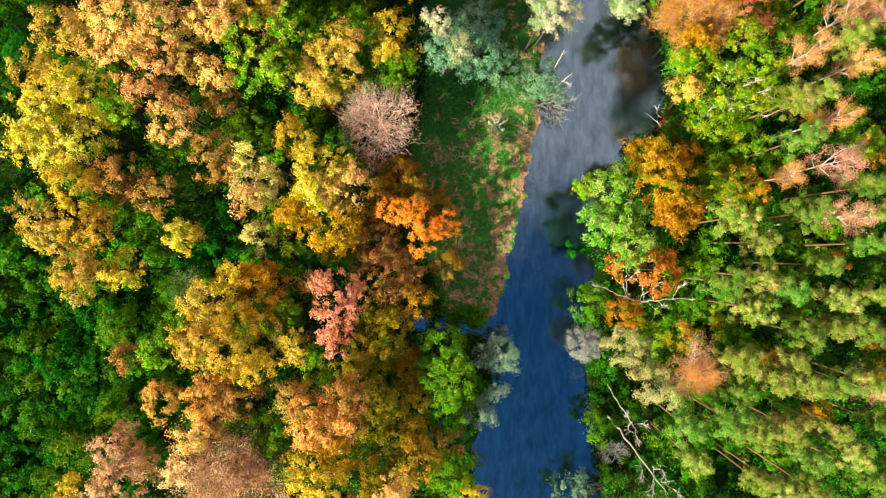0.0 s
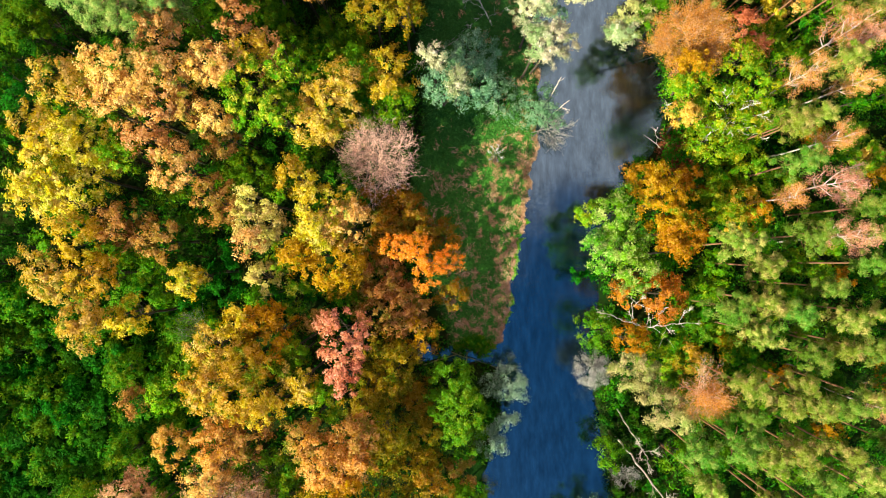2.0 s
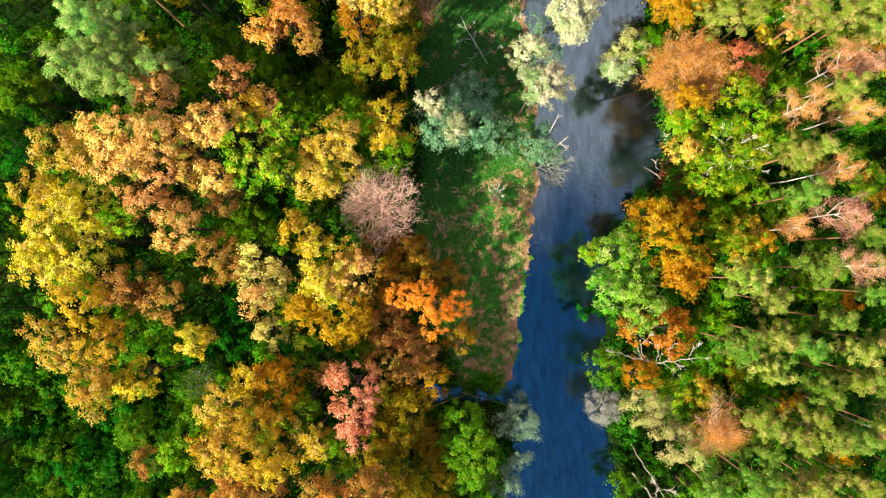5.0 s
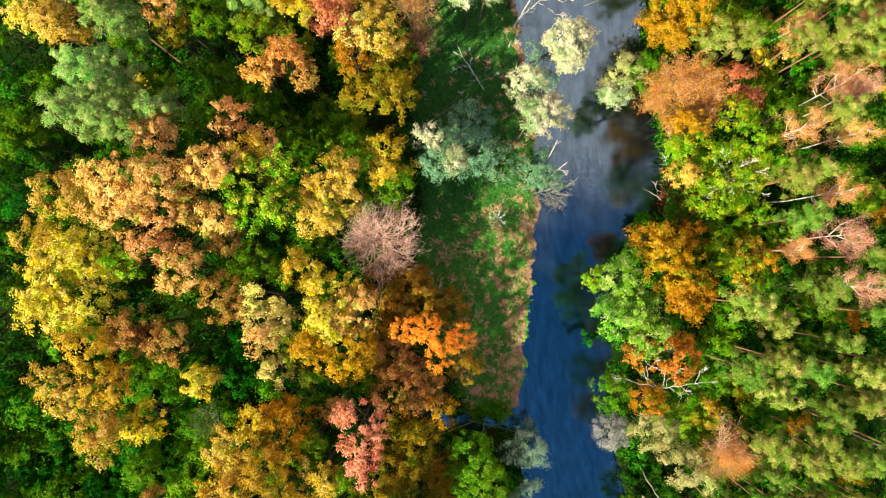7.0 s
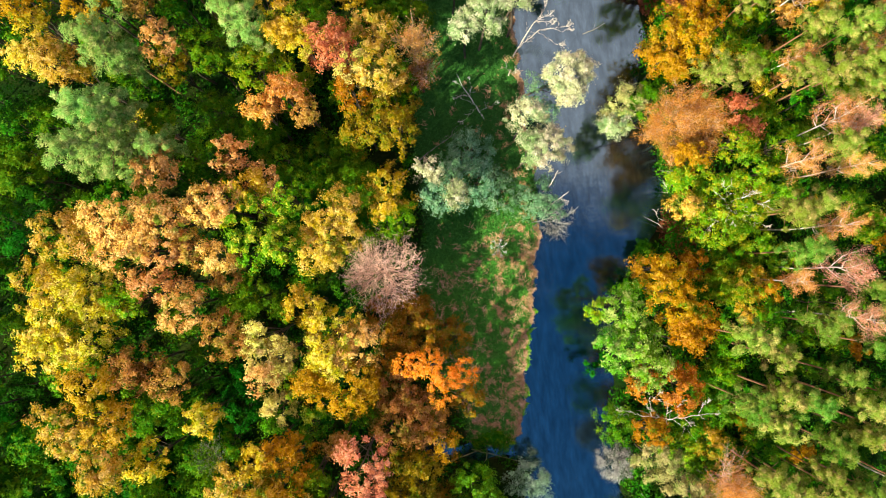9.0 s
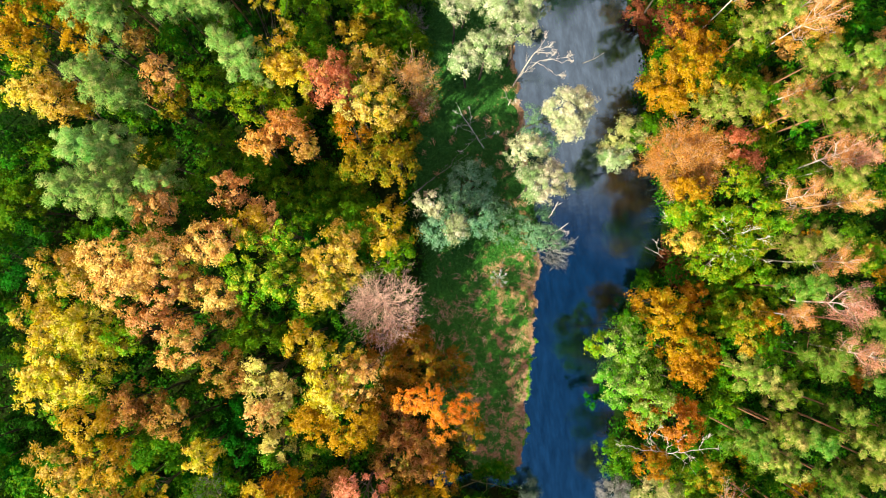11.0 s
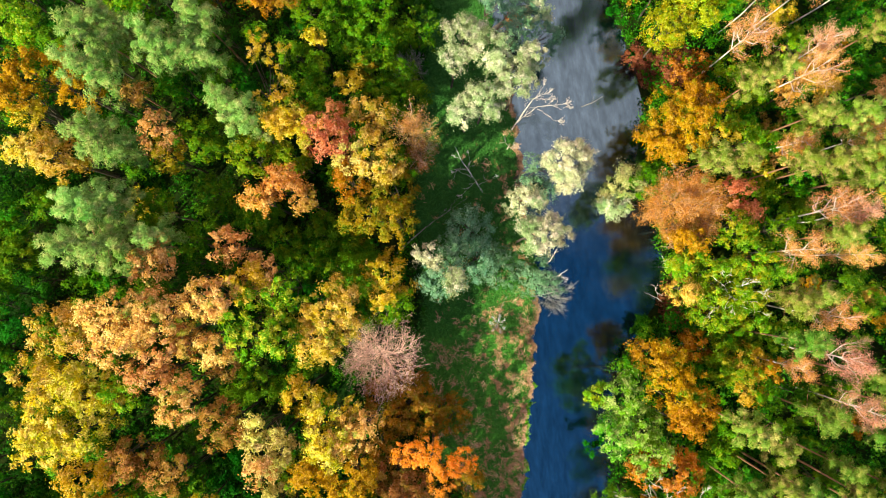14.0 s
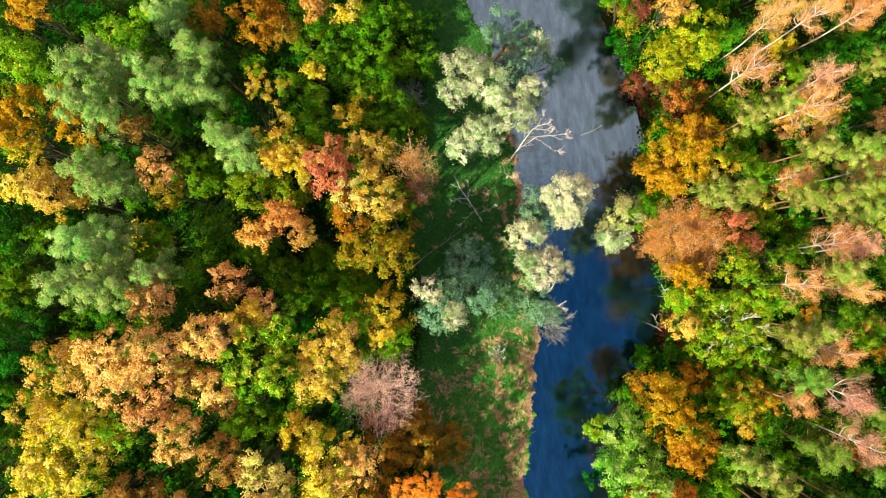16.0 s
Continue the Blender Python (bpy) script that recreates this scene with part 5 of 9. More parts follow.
broadleaf(52.9, 45.9, 6.0, 2.66, "fern", "mid-green leafy tree at the wood edge")
broadleaf(45.8, 44.6, 6.0, 2.66, "green", "bright green leafy tree turning yellow")
broadleaf(40.1, 28.1, 6.0, 2.66, "green", "bright green leafy tree turning yellow")
broadleaf(54.2, 40.2, 6.0, 2.96, "fern", "mid-green leafy tree at the wood edge")
birch(47.0, 31.4, 15.0, 1.49, "peach", "slim white birch with sparse peach leaves")
broadleaf(27.6, 24.1, 12.0, 2.71, "rusty", "rust-brown autumn tree with withered leaves")
broadleaf(-28.5, 26.9, 18.0, 2.58, "tan", "tawny peach autumn tree with drying leaves")
broadleaf(-20.9, 27.7, 18.0, 2.19, "tan", "tawny peach autumn tree with drying leaves")
broadleaf(-17.7, 24.5, 17.0, 2.49, "tan", "tawny peach autumn tree with drying leaves")
broadleaf(-15.0, 26.3, 8.6, 3.55, "olive", "olive green and brown thinning autumn tree")
broadleaf(-11.4, 26.0, 7.9, 3.17, "olive", "olive green and brown thinning autumn tree")
broadleaf(-8.5, 22.4, 12.0, 2.84, "olive", "olive green and brown thinning autumn tree")
broadleaf(-13.7, 20.8, 12.0, 2.84, "dark", "leafy sapling with shade painted into its green leaves", name="sapling", n_per=2.6)
broadleaf(-29.2, 32.4, 14.0, 2.77, "olive", "olive green and brown thinning autumn tree")
broadleaf(-24.3, 32.2, 8.6, 2.74, "mid", "mid-green leafy tree on the river bank")
broadleaf(-19.5, 31.5, 10.1, 2.77, "olive", "olive green and brown thinning autumn tree")
broadleaf(-44.9, 29.1, 14.0, 3.05, "olive", "olive green and brown thinning autumn tree")
broadleaf(-44.4, 26.8, 12.0, 2.58, "dark", "leafy sapling with shade painted into its green leaves", name="sapling", n_per=2.6)
broadleaf(-27.6, 25.4, 12.0, 2.33, "dark", "leafy sapling with shade painted into its green leaves", name="sapling", n_per=2.6)
broadleaf(-47.4, 37.6, 7.0, 3.43, "dark", "leafy sapling with shade painted into its green leaves", name="sapling", n_per=2.6)
broadleaf(-46.3, 43.7, 9.0, 2.68, "dark", "leafy sapling with shade painted into its green leaves", name="sapling", n_per=2.6)
shrub(1.8, 24.3, 12.0, 2.61, "silver", "grey-green willow shrub by the water", size=0.115)
shrub(4.2, 27.0, 6.0, 3.15, "silver", "grey-green willow shrub by the water", size=0.115)
broadleaf(-10.3, 18.2, 12.0, 2.84, "olive", "olive green and brown thinning autumn tree")
broadleaf(-11.0, 54.4, 11.0, 3.19, "mid", "mid-green leafy tree on the river bank")
broadleaf(-7.3, 54.3, 10.0, 2.81, "mid", "mid-green leafy tree on the river bank")
broadleaf(-13.1, 49.1, 10.0, 2.39, "mid", "mid-green leafy tree on the river bank")
broadleaf(-7.8, 50.1, 10.0, 2.67, "mid", "mid-green leafy tree on the river bank")
broadleaf(-3.4, 54.2, 10.0, 3.23, "mid", "mid-green leafy tree on the river bank")
broadleaf(-1.4, 50.9, 8.0, 2.73, "mid", "mid-green leafy tree on the river bank")
broadleaf(-10.9, 44.4, 11.0, 2.45, "olive", "olive green and brown thinning autumn tree")
broadleaf(-2.9, 41.9, 10.5, 2.64, "mid", "mid-green leafy tree on the river bank")
broadleaf(3.2, 56.1, 6.0, 2.53, "dark", "leafy sapling with shade painted into its green leaves", name="sapling", n_per=2.6)
broadleaf(-20.5, 52.0, 10.0, 2.65, "dark", "leafy sapling with shade painted into its green leaves", name="sapling", n_per=2.6)
broadleaf(-21.1, 47.1, 12.0, 2.33, "mid", "mid-green leafy tree on the river bank")
broadleaf(-18.7, 46.1, 12.0, 1.94, "dark", "leafy sapling with shade painted into its green leaves", name="sapling", n_per=2.6)
broadleaf(-10.4, 41.3, 12.0, 2.05, "mid", "mid-green leafy tree on the river bank")
broadleaf(-16.7, 39.4, 13.0, 2.28, "lime", "bright yellow-green leafy tree")
broadleaf(-14.1, 36.7, 12.0, 2.31, "lime", "bright yellow-green leafy tree")
broadleaf(-12.2, 28.3, 10.1, 2.77, "olive", "olive green and brown thinning autumn tree")
broadleaf(-9.8, 28.0, 10.1, 2.67, "mid", "mid-green leafy tree on the river bank")
broadleaf(-14.1, 25.5, 8.6, 2.84, "olive", "olive green and brown thinning autumn tree")
broadleaf(-9.2, 24.9, 8.6, 3.01, "mid", "mid-green leafy tree on the river bank")
broadleaf(-20.2, 32.5, 8.6, 2.6, "mid", "mid-green leafy tree on the river bank")
broadleaf(-23.5, 34.2, 11.0, 2.45, "olive", "olive green and brown thinning autumn tree")
broadleaf(-17.3, 28.3, 9.4, 2.53, "olive", "olive green and brown thinning autumn tree")
broadleaf(-3.0, 34.7, 12.0, 2.56, "olive", "olive green and brown thinning autumn tree")
broadleaf(-27.7, 57.7, 13.0, 2.41, "green", "bright green leafy tree turning yellow")
broadleaf(-32.8, 57.4, 10.0, 2.09, "green", "bright green leafy tree turning yellow")
broadleaf(-9.3, 56.1, 12.0, 2.33, "mid", "mid-green leafy tree on the river bank")
broadleaf(-38.3, 59.7, 9.0, 2.28, "dark", "leafy sapling with shade painted into its green leaves", name="sapling", n_per=2.6)
broadleaf(-36.6, 61.2, 8.0, 2.31, "dark", "leafy sapling with shade painted into its green leaves", name="sapling", n_per=2.6)
broadleaf(-40.6, 56.7, 9.0, 2.68, "dark", "leafy sapling with shade painted into its green leaves", name="sapling", n_per=2.6)
# low saplings whose near-black leaves give the south-east bank its shade
broadleaf(22.7, -18.0, 3.0, 2.17, "under", "leafy sapling with shade painted into its green leaves", name="sapling", n_per=2.6)
broadleaf(21.8, -26.8, 4.0, 2.44, "under", "leafy sapling with shade painted into its green leaves", name="sapling", n_per=2.6)
broadleaf(27.1, -27.9, 5.0, 2.13, "dark", "leafy sapling with shade painted into its green leaves", name="sapling", n_per=2.6)
broadleaf(24.1, -20.8, 3.0, 1.88, "under", "leafy sapling with shade painted into its green leaves", name="sapling", n_per=2.6)
broadleaf(20.2, -18.0, 3.0, 1.74, "under", "leafy sapling with shade painted into its green leaves", name="sapling", n_per=2.6)
broadleaf(27.7, 54.0, 8.0, 1.8, "russet", "dark red-brown autumn tree")
broadleaf(23.0, 54.2, 15.0, 2.46, "olive", "olive green and brown thinning autumn tree")
broadleaf(24.5, 56.4, 16.0, 2.7, "olive", "olive green and brown thinning autumn tree")
broadleaf(-26.6, -3.4, 9.1, 1.34, "olive", "olive young tree between taller ones", name="sapling", count=48, size=0.135)
broadleaf(-43.2, 10.5, 11.9, 2.08, "olive", "olive young tree between taller ones", name="sapling", count=48, size=0.135)
broadleaf(-53.4, 21.7, 11.8, 1.52, "mid", "green young tree between taller ones", name="sapling", count=48, size=0.135)
broadleaf(-16.9, 50.9, 11.9, 1.48, "mid", "green young tree between taller ones", name="sapling", count=48, size=0.135)
broadleaf(-5.5, -28.3, 7.0, 1.87, "bronze", "bronze-green young tree in thinning leaf", name="sapling", count=48, size=0.135)
broadleaf(-37.8, 45.0, 7.8, 1.55, "olive", "olive young tree between taller ones", name="sapling", count=48, size=0.135)
broadleaf(-27.1, 17.1, 7.1, 1.49, "mid", "green young tree between taller ones", name="sapling", count=48, size=0.135)
broadleaf(-51.9, 48.6, 12.2, 1.59, "fern", "fresh green young tree between taller ones", name="sapling", count=48, size=0.135)
broadleaf(-16.6, 13.1, 10.5, 1.48, "fern", "fresh green young tree between taller ones", name="sapling", count=48, size=0.135)
broadleaf(-45.6, 6.3, 9.1, 1.94, "mid", "green young tree between taller ones", name="sapling", count=48, size=0.135)
broadleaf(-1.5, 62.2, 11.4, 1.88, "mid", "green young tree between taller ones", name="sapling", count=48, size=0.135)
broadleaf(-28.7, 59.1, 9.2, 1.55, "mid", "green young tree between taller ones", name="sapling", count=48, size=0.135)
broadleaf(-56.9, 9.1, 12.1, 1.81, "fern", "fresh green young tree between taller ones", name="sapling", count=48, size=0.135)
broadleaf(-45.9, 46.6, 9.2, 1.43, "fern", "fresh green young tree between taller ones", name="sapling", count=48, size=0.135)
broadleaf(-52.7, 49.8, 7.8, 1.96, "mid", "green young tree between taller ones", name="sapling", count=48, size=0.135)
broadleaf(-24.4, -20.1, 8.5, 1.99, "olive", "olive young tree between taller ones", name="sapling", count=48, size=0.135)
broadleaf(-30.6, -24.7, 8.1, 1.30, "fern", "fresh green young tree between taller ones", name="sapling", count=48, size=0.135)
broadleaf(-37.1, 43.8, 10.3, 1.62, "mid", "green young tree between taller ones", name="sapling", count=48, size=0.135)
broadleaf(-16.2, 34.9, 7.2, 1.30, "fern", "fresh green young tree between taller ones", name="sapling", count=48, size=0.135)
broadleaf(-36.4, 4.1, 10.7, 1.63, "mid", "green young tree between taller ones", name="sapling", count=48, size=0.135)
broadleaf(-10.7, 57.5, 10.9, 1.60, "mid", "green young tree between taller ones", name="sapling", count=48, size=0.135)
broadleaf(-8.4, -8.5, 9.8, 2.00, "bronze", "bronze-green young tree in thinning leaf", name="sapling", count=48, size=0.135)
broadleaf(-25.7, 14.4, 7.1, 1.97, "fern", "fresh green young tree between taller ones", name="sapling", count=48, size=0.135)
broadleaf(-14.0, 18.8, 9.7, 1.75, "olive", "olive young tree between taller ones", name="sapling", count=48, size=0.135)
broadleaf(-45.7, 62.1, 12.3, 1.90, "mid", "green young tree between taller ones", name="sapling", count=48, size=0.135)
broadleaf(-30.8, -5.7, 7.1, 1.34, "mid", "green young tree between taller ones", name="sapling", count=48, size=0.135)
broadleaf(-42.4, 50.1, 10.8, 1.43, "olive", "olive young tree between taller ones", name="sapling", count=48, size=0.135)
broadleaf(-24.6, 12.1, 9.7, 1.52, "mid", "green young tree between taller ones", name="sapling", count=48, size=0.135)
broadleaf(-13.8, -6.6, 8.8, 1.45, "fern", "fresh green young tree between taller ones", name="sapling", count=48, size=0.135)
broadleaf(-32.4, 25.9, 11.9, 2.08, "mid", "green young tree between taller ones", name="sapling", count=48, size=0.135)
broadleaf(-2.6, -20.6, 9.2, 1.98, "bronze", "bronze-green young tree in thinning leaf", name="sapling", count=48, size=0.135)
broadleaf(-38.0, 28.2, 7.6, 1.71, "fern", "fresh green young tree between taller ones", name="sapling", count=48, size=0.135)
broadleaf(-12.2, 46.5, 9.1, 1.69, "mid", "green young tree between taller ones", name="sapling", count=48, size=0.135)
broadleaf(-34.9, 51.8, 9.1, 1.63, "fern", "fresh green young tree between taller ones", name="sapling", count=48, size=0.135)
broadleaf(-53.3, 20.4, 7.1, 1.65, "fern", "fresh green young tree between taller ones", name="sapling", count=48, size=0.135)
broadleaf(-35.0, 58.4, 9.3, 1.39, "mid", "green young tree between taller ones", name="sapling", count=48, size=0.135)
broadleaf(-9.7, -28.2, 12.1, 1.35, "bronze", "bronze-green young tree in thinning leaf", name="sapling", count=48, size=0.135)
broadleaf(-41.6, 14.7, 11.9, 1.50, "fern", "fresh green young tree between taller ones", name="sapling", count=48, size=0.135)
broadleaf(-26.1, -12.9, 11.1, 1.62, "fern", "fresh green young tree between taller ones", name="sapling", count=48, size=0.135)
broadleaf(-45.8, 0.9, 9.1, 1.64, "fern", "fresh green young tree between taller ones", name="sapling", count=48, size=0.135)
broadleaf(-16.8, 43.3, 9.4, 1.57, "mid", "green young tree between taller ones", name="sapling", count=48, size=0.135)
broadleaf(-38.3, 52.5, 12.3, 1.70, "mid", "green young tree between taller ones", name="sapling", count=48, size=0.135)
broadleaf(-48.8, 42.8, 9.6, 1.68, "fern", "fresh green young tree between taller ones", name="sapling", count=48, size=0.135)
broadleaf(-49.3, 17.8, 8.9, 1.50, "fern", "fresh green young tree between taller ones", name="sapling", count=48, size=0.135)
broadleaf(-17.0, -11.7, 8.0, 1.83, "fern", "fresh green young tree between taller ones", name="sapling", count=48, size=0.135)
broadleaf(-7.5, -7.3, 7.0, 1.96, "bronze", "bronze-green young tree in thinning leaf", name="sapling", count=48, size=0.135)
broadleaf(-56.1, 56.6, 8.5, 1.48, "olive", "olive young tree between taller ones", name="sapling", count=48, size=0.135)
broadleaf(-44.9, 60.7, 10.1, 1.59, "olive", "olive young tree between taller ones", name="sapling", count=48, size=0.135)
broadleaf(-13.7, 62.3, 7.5, 1.78, "fern", "fresh green young tree between taller ones", name="sapling", count=48, size=0.135)
broadleaf(-53.0, 24.7, 8.4, 1.45, "fern", "fresh green young tree between taller ones", name="sapling", count=48, size=0.135)
broadleaf(-42.6, 35.0, 11.9, 2.10, "fern", "fresh green young tree between taller ones", name="sapling", count=48, size=0.135)
broadleaf(-37.4, 24.2, 7.5, 1.77, "fern", "fresh green young tree between taller ones", name="sapling", count=48, size=0.135)
broadleaf(-54.7, -3.1, 7.8, 1.51, "mid", "green young tree between taller ones", name="sapling", count=48, size=0.135)
broadleaf(-36.4, 18.8, 11.0, 1.60, "fern", "fresh green young tree between taller ones", name="sapling", count=48, size=0.135)
broadleaf(-29.3, -7.8, 11.9, 2.03, "mid", "green young tree between taller ones", name="sapling", count=48, size=0.135)
broadleaf(-44.5, 31.4, 12.3, 1.96, "mid", "green young tree between taller ones", name="sapling", count=48, size=0.135)
broadleaf(-26.4, -7.7, 10.2, 1.82, "mid", "green young tree between taller ones", name="sapling", count=48, size=0.135)
broadleaf(-36.1, 0.3, 7.9, 1.66, "fern", "fresh green young tree between taller ones", name="sapling", count=48, size=0.135)
broadleaf(-56.6, 54.7, 8.7, 1.37, "mid", "green young tree between taller ones", name="sapling", count=48, size=0.135)
broadleaf(-26.4, -16.2, 11.7, 2.05, "olive", "olive young tree between taller ones", name="sapling", count=48, size=0.135)
broadleaf(-54.8, 32.3, 12.3, 1.45, "fern", "fresh green young tree between taller ones", name="sapling", count=48, size=0.135)
broadleaf(-23.0, 53.2, 7.1, 1.54, "olive", "olive young tree between taller ones", name="sapling", count=48, size=0.135)
broadleaf(-44.0, 12.6, 8.5, 1.42, "mid", "green young tree between taller ones", name="sapling", count=48, size=0.135)
broadleaf(-43.2, 19.4, 7.9, 2.10, "fern", "fresh green young tree between taller ones", name="sapling", count=48, size=0.135)
broadleaf(-7.2, 42.1, 10.0, 1.78, "mid", "green young tree between taller ones", name="sapling", count=48, size=0.135)
broadleaf(-50.9, 22.9, 11.0, 2.09, "olive", "olive young tree between taller ones", name="sapling", count=48, size=0.135)
broadleaf(-45.2, 59.0, 11.6, 1.82, "mid", "green young tree between taller ones", name="sapling", count=48, size=0.135)
broadleaf(-54.6, 19.9, 7.5, 1.80, "olive", "olive young tree between taller ones", name="sapling", count=48, size=0.135)
broadleaf(-50.9, 33.4, 7.9, 2.01, "olive", "olive young tree between taller ones", name="sapling", count=48, size=0.135)
broadleaf(-30.2, 57.7, 11.5, 1.62, "fern", "fresh green young tree between taller ones", name="sapling", count=48, size=0.135)
broadleaf(-52.5, 1.5, 9.2, 1.42, "fern", "fresh green young tree between taller ones", name="sapling", count=48, size=0.135)
broadleaf(-42.8, 9.0, 10.2, 1.85, "olive", "olive young tree between taller ones", name="sapling", count=48, size=0.135)
broadleaf(-15.2, 9.2, 8.0, 1.67, "olive", "olive young tree between taller ones", name="sapling", count=48, size=0.135)
broadleaf(-26.6, 27.1, 10.8, 1.62, "fern", "fresh green young tree between taller ones", name="sapling", count=48, size=0.135)
broadleaf(-30.6, -4.4, 9.5, 1.95, "fern", "fresh green young tree between taller ones", name="sapling", count=48, size=0.135)
broadleaf(-56.0, 15.5, 9.4, 1.67, "mid", "green young tree between taller ones", name="sapling", count=48, size=0.135)
broadleaf(-35.5, 32.6, 11.2, 1.96, "fern", "fresh green young tree between taller ones", name="sapling", count=48, size=0.135)
broadleaf(-9.7, 34.1, 12.4, 1.36, "mid", "green young tree between taller ones", name="sapling", count=48, size=0.135)
broadleaf(-24.1, 26.1, 8.6, 1.51, "fern", "fresh green young tree between taller ones", name="sapling", count=48, size=0.135)
broadleaf(-53.3, 41.0, 8.3, 1.81, "fern", "fresh green young tree between taller ones", name="sapling", count=48, size=0.135)
broadleaf(-49.3, 55.5, 8.4, 1.95, "mid", "green young tree between taller ones", name="sapling", count=48, size=0.135)
broadleaf(-56.3, 24.6, 7.8, 1.79, "mid", "green young tree between taller ones", name="sapling", count=48, size=0.135)
broadleaf(-32.8, 16.3, 8.4, 1.40, "mid", "green young tree between taller ones", name="sapling", count=48, size=0.135)
broadleaf(-33.2, -28.5, 12.2, 1.75, "olive", "olive young tree between taller ones", name="sapling", count=48, size=0.135)
broadleaf(-54.8, 13.0, 9.7, 1.82, "mid", "green young tree between taller ones", name="sapling", count=48, size=0.135)
broadleaf(-46.5, 16.9, 8.2, 2.06, "mid", "green young tree between taller ones", name="sapling", count=48, size=0.135)
broadleaf(-7.7, 18.6, 11.8, 1.92, "mid", "green young tree between taller ones", name="sapling", count=48, size=0.135)
broadleaf(-48.3, 52.9, 11.0, 1.40, "fern", "fresh green young tree between taller ones", name="sapling", count=48, size=0.135)
broadleaf(-49.2, 27.8, 10.1, 1.55, "mid", "green young tree between taller ones", name="sapling", count=48, size=0.135)
broadleaf(-33.4, 53.8, 9.7, 1.78, "mid", "green young tree between taller ones", name="sapling", count=48, size=0.135)
broadleaf(-33.1, 39.0, 7.6, 1.91, "fern", "fresh green young tree between taller ones", name="sapling", count=48, size=0.135)
broadleaf(-39.8, 21.1, 8.8, 1.78, "mid", "green young tree between taller ones", name="sapling", count=48, size=0.135)
broadleaf(-21.5, 40.1, 9.5, 1.58, "fern", "fresh green young tree between taller ones", name="sapling", count=48, size=0.135)
broadleaf(-22.5, 44.2, 8.9, 1.44, "mid", "green young tree between taller ones", name="sapling", count=48, size=0.135)
broadleaf(-48.4, 45.3, 11.6, 1.33, "olive", "olive young tree between taller ones", name="sapling", count=48, size=0.135)
broadleaf(-44.1, 56.6, 8.5, 1.52, "fern", "fresh green young tree between taller ones", name="sapling", count=48, size=0.135)
broadleaf(-11.5, 23.7, 10.1, 1.71, "fern", "fresh green young tree between taller ones", name="sapling", count=48, size=0.135)
broadleaf(-50.6, 61.0, 10.4, 1.86, "mid", "green young tree between taller ones", name="sapling", count=48, size=0.135)
broadleaf(-28.8, -25.9, 7.0, 1.38, "olive", "olive young tree between taller ones", name="sapling", count=48, size=0.135)
broadleaf(-55.3, 17.9, 9.3, 1.59, "fern", "fresh green young tree between taller ones", name="sapling", count=48, size=0.135)
broadleaf(-11.9, 13.1, 7.1, 1.87, "fern", "fresh green young tree between taller ones", name="sapling", count=48, size=0.135)
broadleaf(-12.1, -28.8, 10.5, 1.58, "fern", "fresh green young tree between taller ones", name="sapling", count=48, size=0.135)
broadleaf(-1.6, 58.9, 10.6, 1.57, "mid", "green young tree between taller ones", name="sapling", count=48, size=0.135)
broadleaf(-40.0, 23.3, 9.3, 1.48, "mid", "green young tree between taller ones", name="sapling", count=48, size=0.135)
broadleaf(-26.4, 47.2, 11.0, 1.80, "fern", "fresh green young tree between taller ones", name="sapling", count=48, size=0.135)
broadleaf(-20.7, -1.0, 12.5, 1.60, "mid", "green young tree between taller ones", name="sapling", count=48, size=0.135)
broadleaf(-23.3, 14.4, 9.2, 1.94, "mid", "green young tree between taller ones", name="sapling", count=48, size=0.135)
broadleaf(-3.8, 60.8, 7.7, 1.67, "mid", "green young tree between taller ones", name="sapling", count=48, size=0.135)
broadleaf(-10.6, 62.9, 7.2, 1.50, "mid", "green young tree between taller ones", name="sapling", count=48, size=0.135)
broadleaf(-56.9, 59.5, 11.9, 2.01, "fern", "fresh green young tree between taller ones", name="sapling", count=48, size=0.135)
broadleaf(-33.3, -11.4, 9.4, 1.78, "olive", "olive young tree between taller ones", name="sapling", count=48, size=0.135)
broadleaf(-45.7, 13.7, 10.2, 2.03, "fern", "fresh green young tree between taller ones", name="sapling", count=48, size=0.135)
broadleaf(-49.1, 30.0, 7.4, 1.45, "mid", "green young tree between taller ones", name="sapling", count=48, size=0.135)
broadleaf(-34.0, -13.2, 8.5, 1.83, "fern", "fresh green young tree between taller ones", name="sapling", count=48, size=0.135)
broadleaf(-42.7, 21.3, 11.7, 1.72, "olive", "olive young tree between taller ones", name="sapling", count=48, size=0.135)
broadleaf(-25.5, 7.6, 10.6, 2.03, "fern", "fresh green young tree between taller ones", name="sapling", count=48, size=0.135)
broadleaf(-50.9, 26.3, 7.4, 2.04, "mid", "green young tree between taller ones", name="sapling", count=48, size=0.135)
broadleaf(-28.5, 47.2, 8.3, 1.80, "olive", "olive young tree between taller ones", name="sapling", count=48, size=0.135)
broadleaf(-16.1, -18.6, 7.0, 1.81, "mid", "green young tree between taller ones", name="sapling", count=48, size=0.135)
broadleaf(-31.3, 12.9, 10.1, 1.93, "mid", "green young tree between taller ones", name="sapling", count=48, size=0.135)
broadleaf(-18.8, 11.8, 8.0, 1.88, "mid", "green young tree between taller ones", name="sapling", count=48, size=0.135)
broadleaf(-24.3, 49.9, 8.1, 1.52, "fern", "fresh green young tree between taller ones", name="sapling", count=48, size=0.135)
broadleaf(-9.3, 42.6, 9.0, 1.51, "mid", "green young tree between taller ones", name="sapling", count=48, size=0.135)
broadleaf(-7.6, 20.3, 12.0, 1.56, "fern", "fresh green young tree between taller ones", name="sapling", count=48, size=0.135)
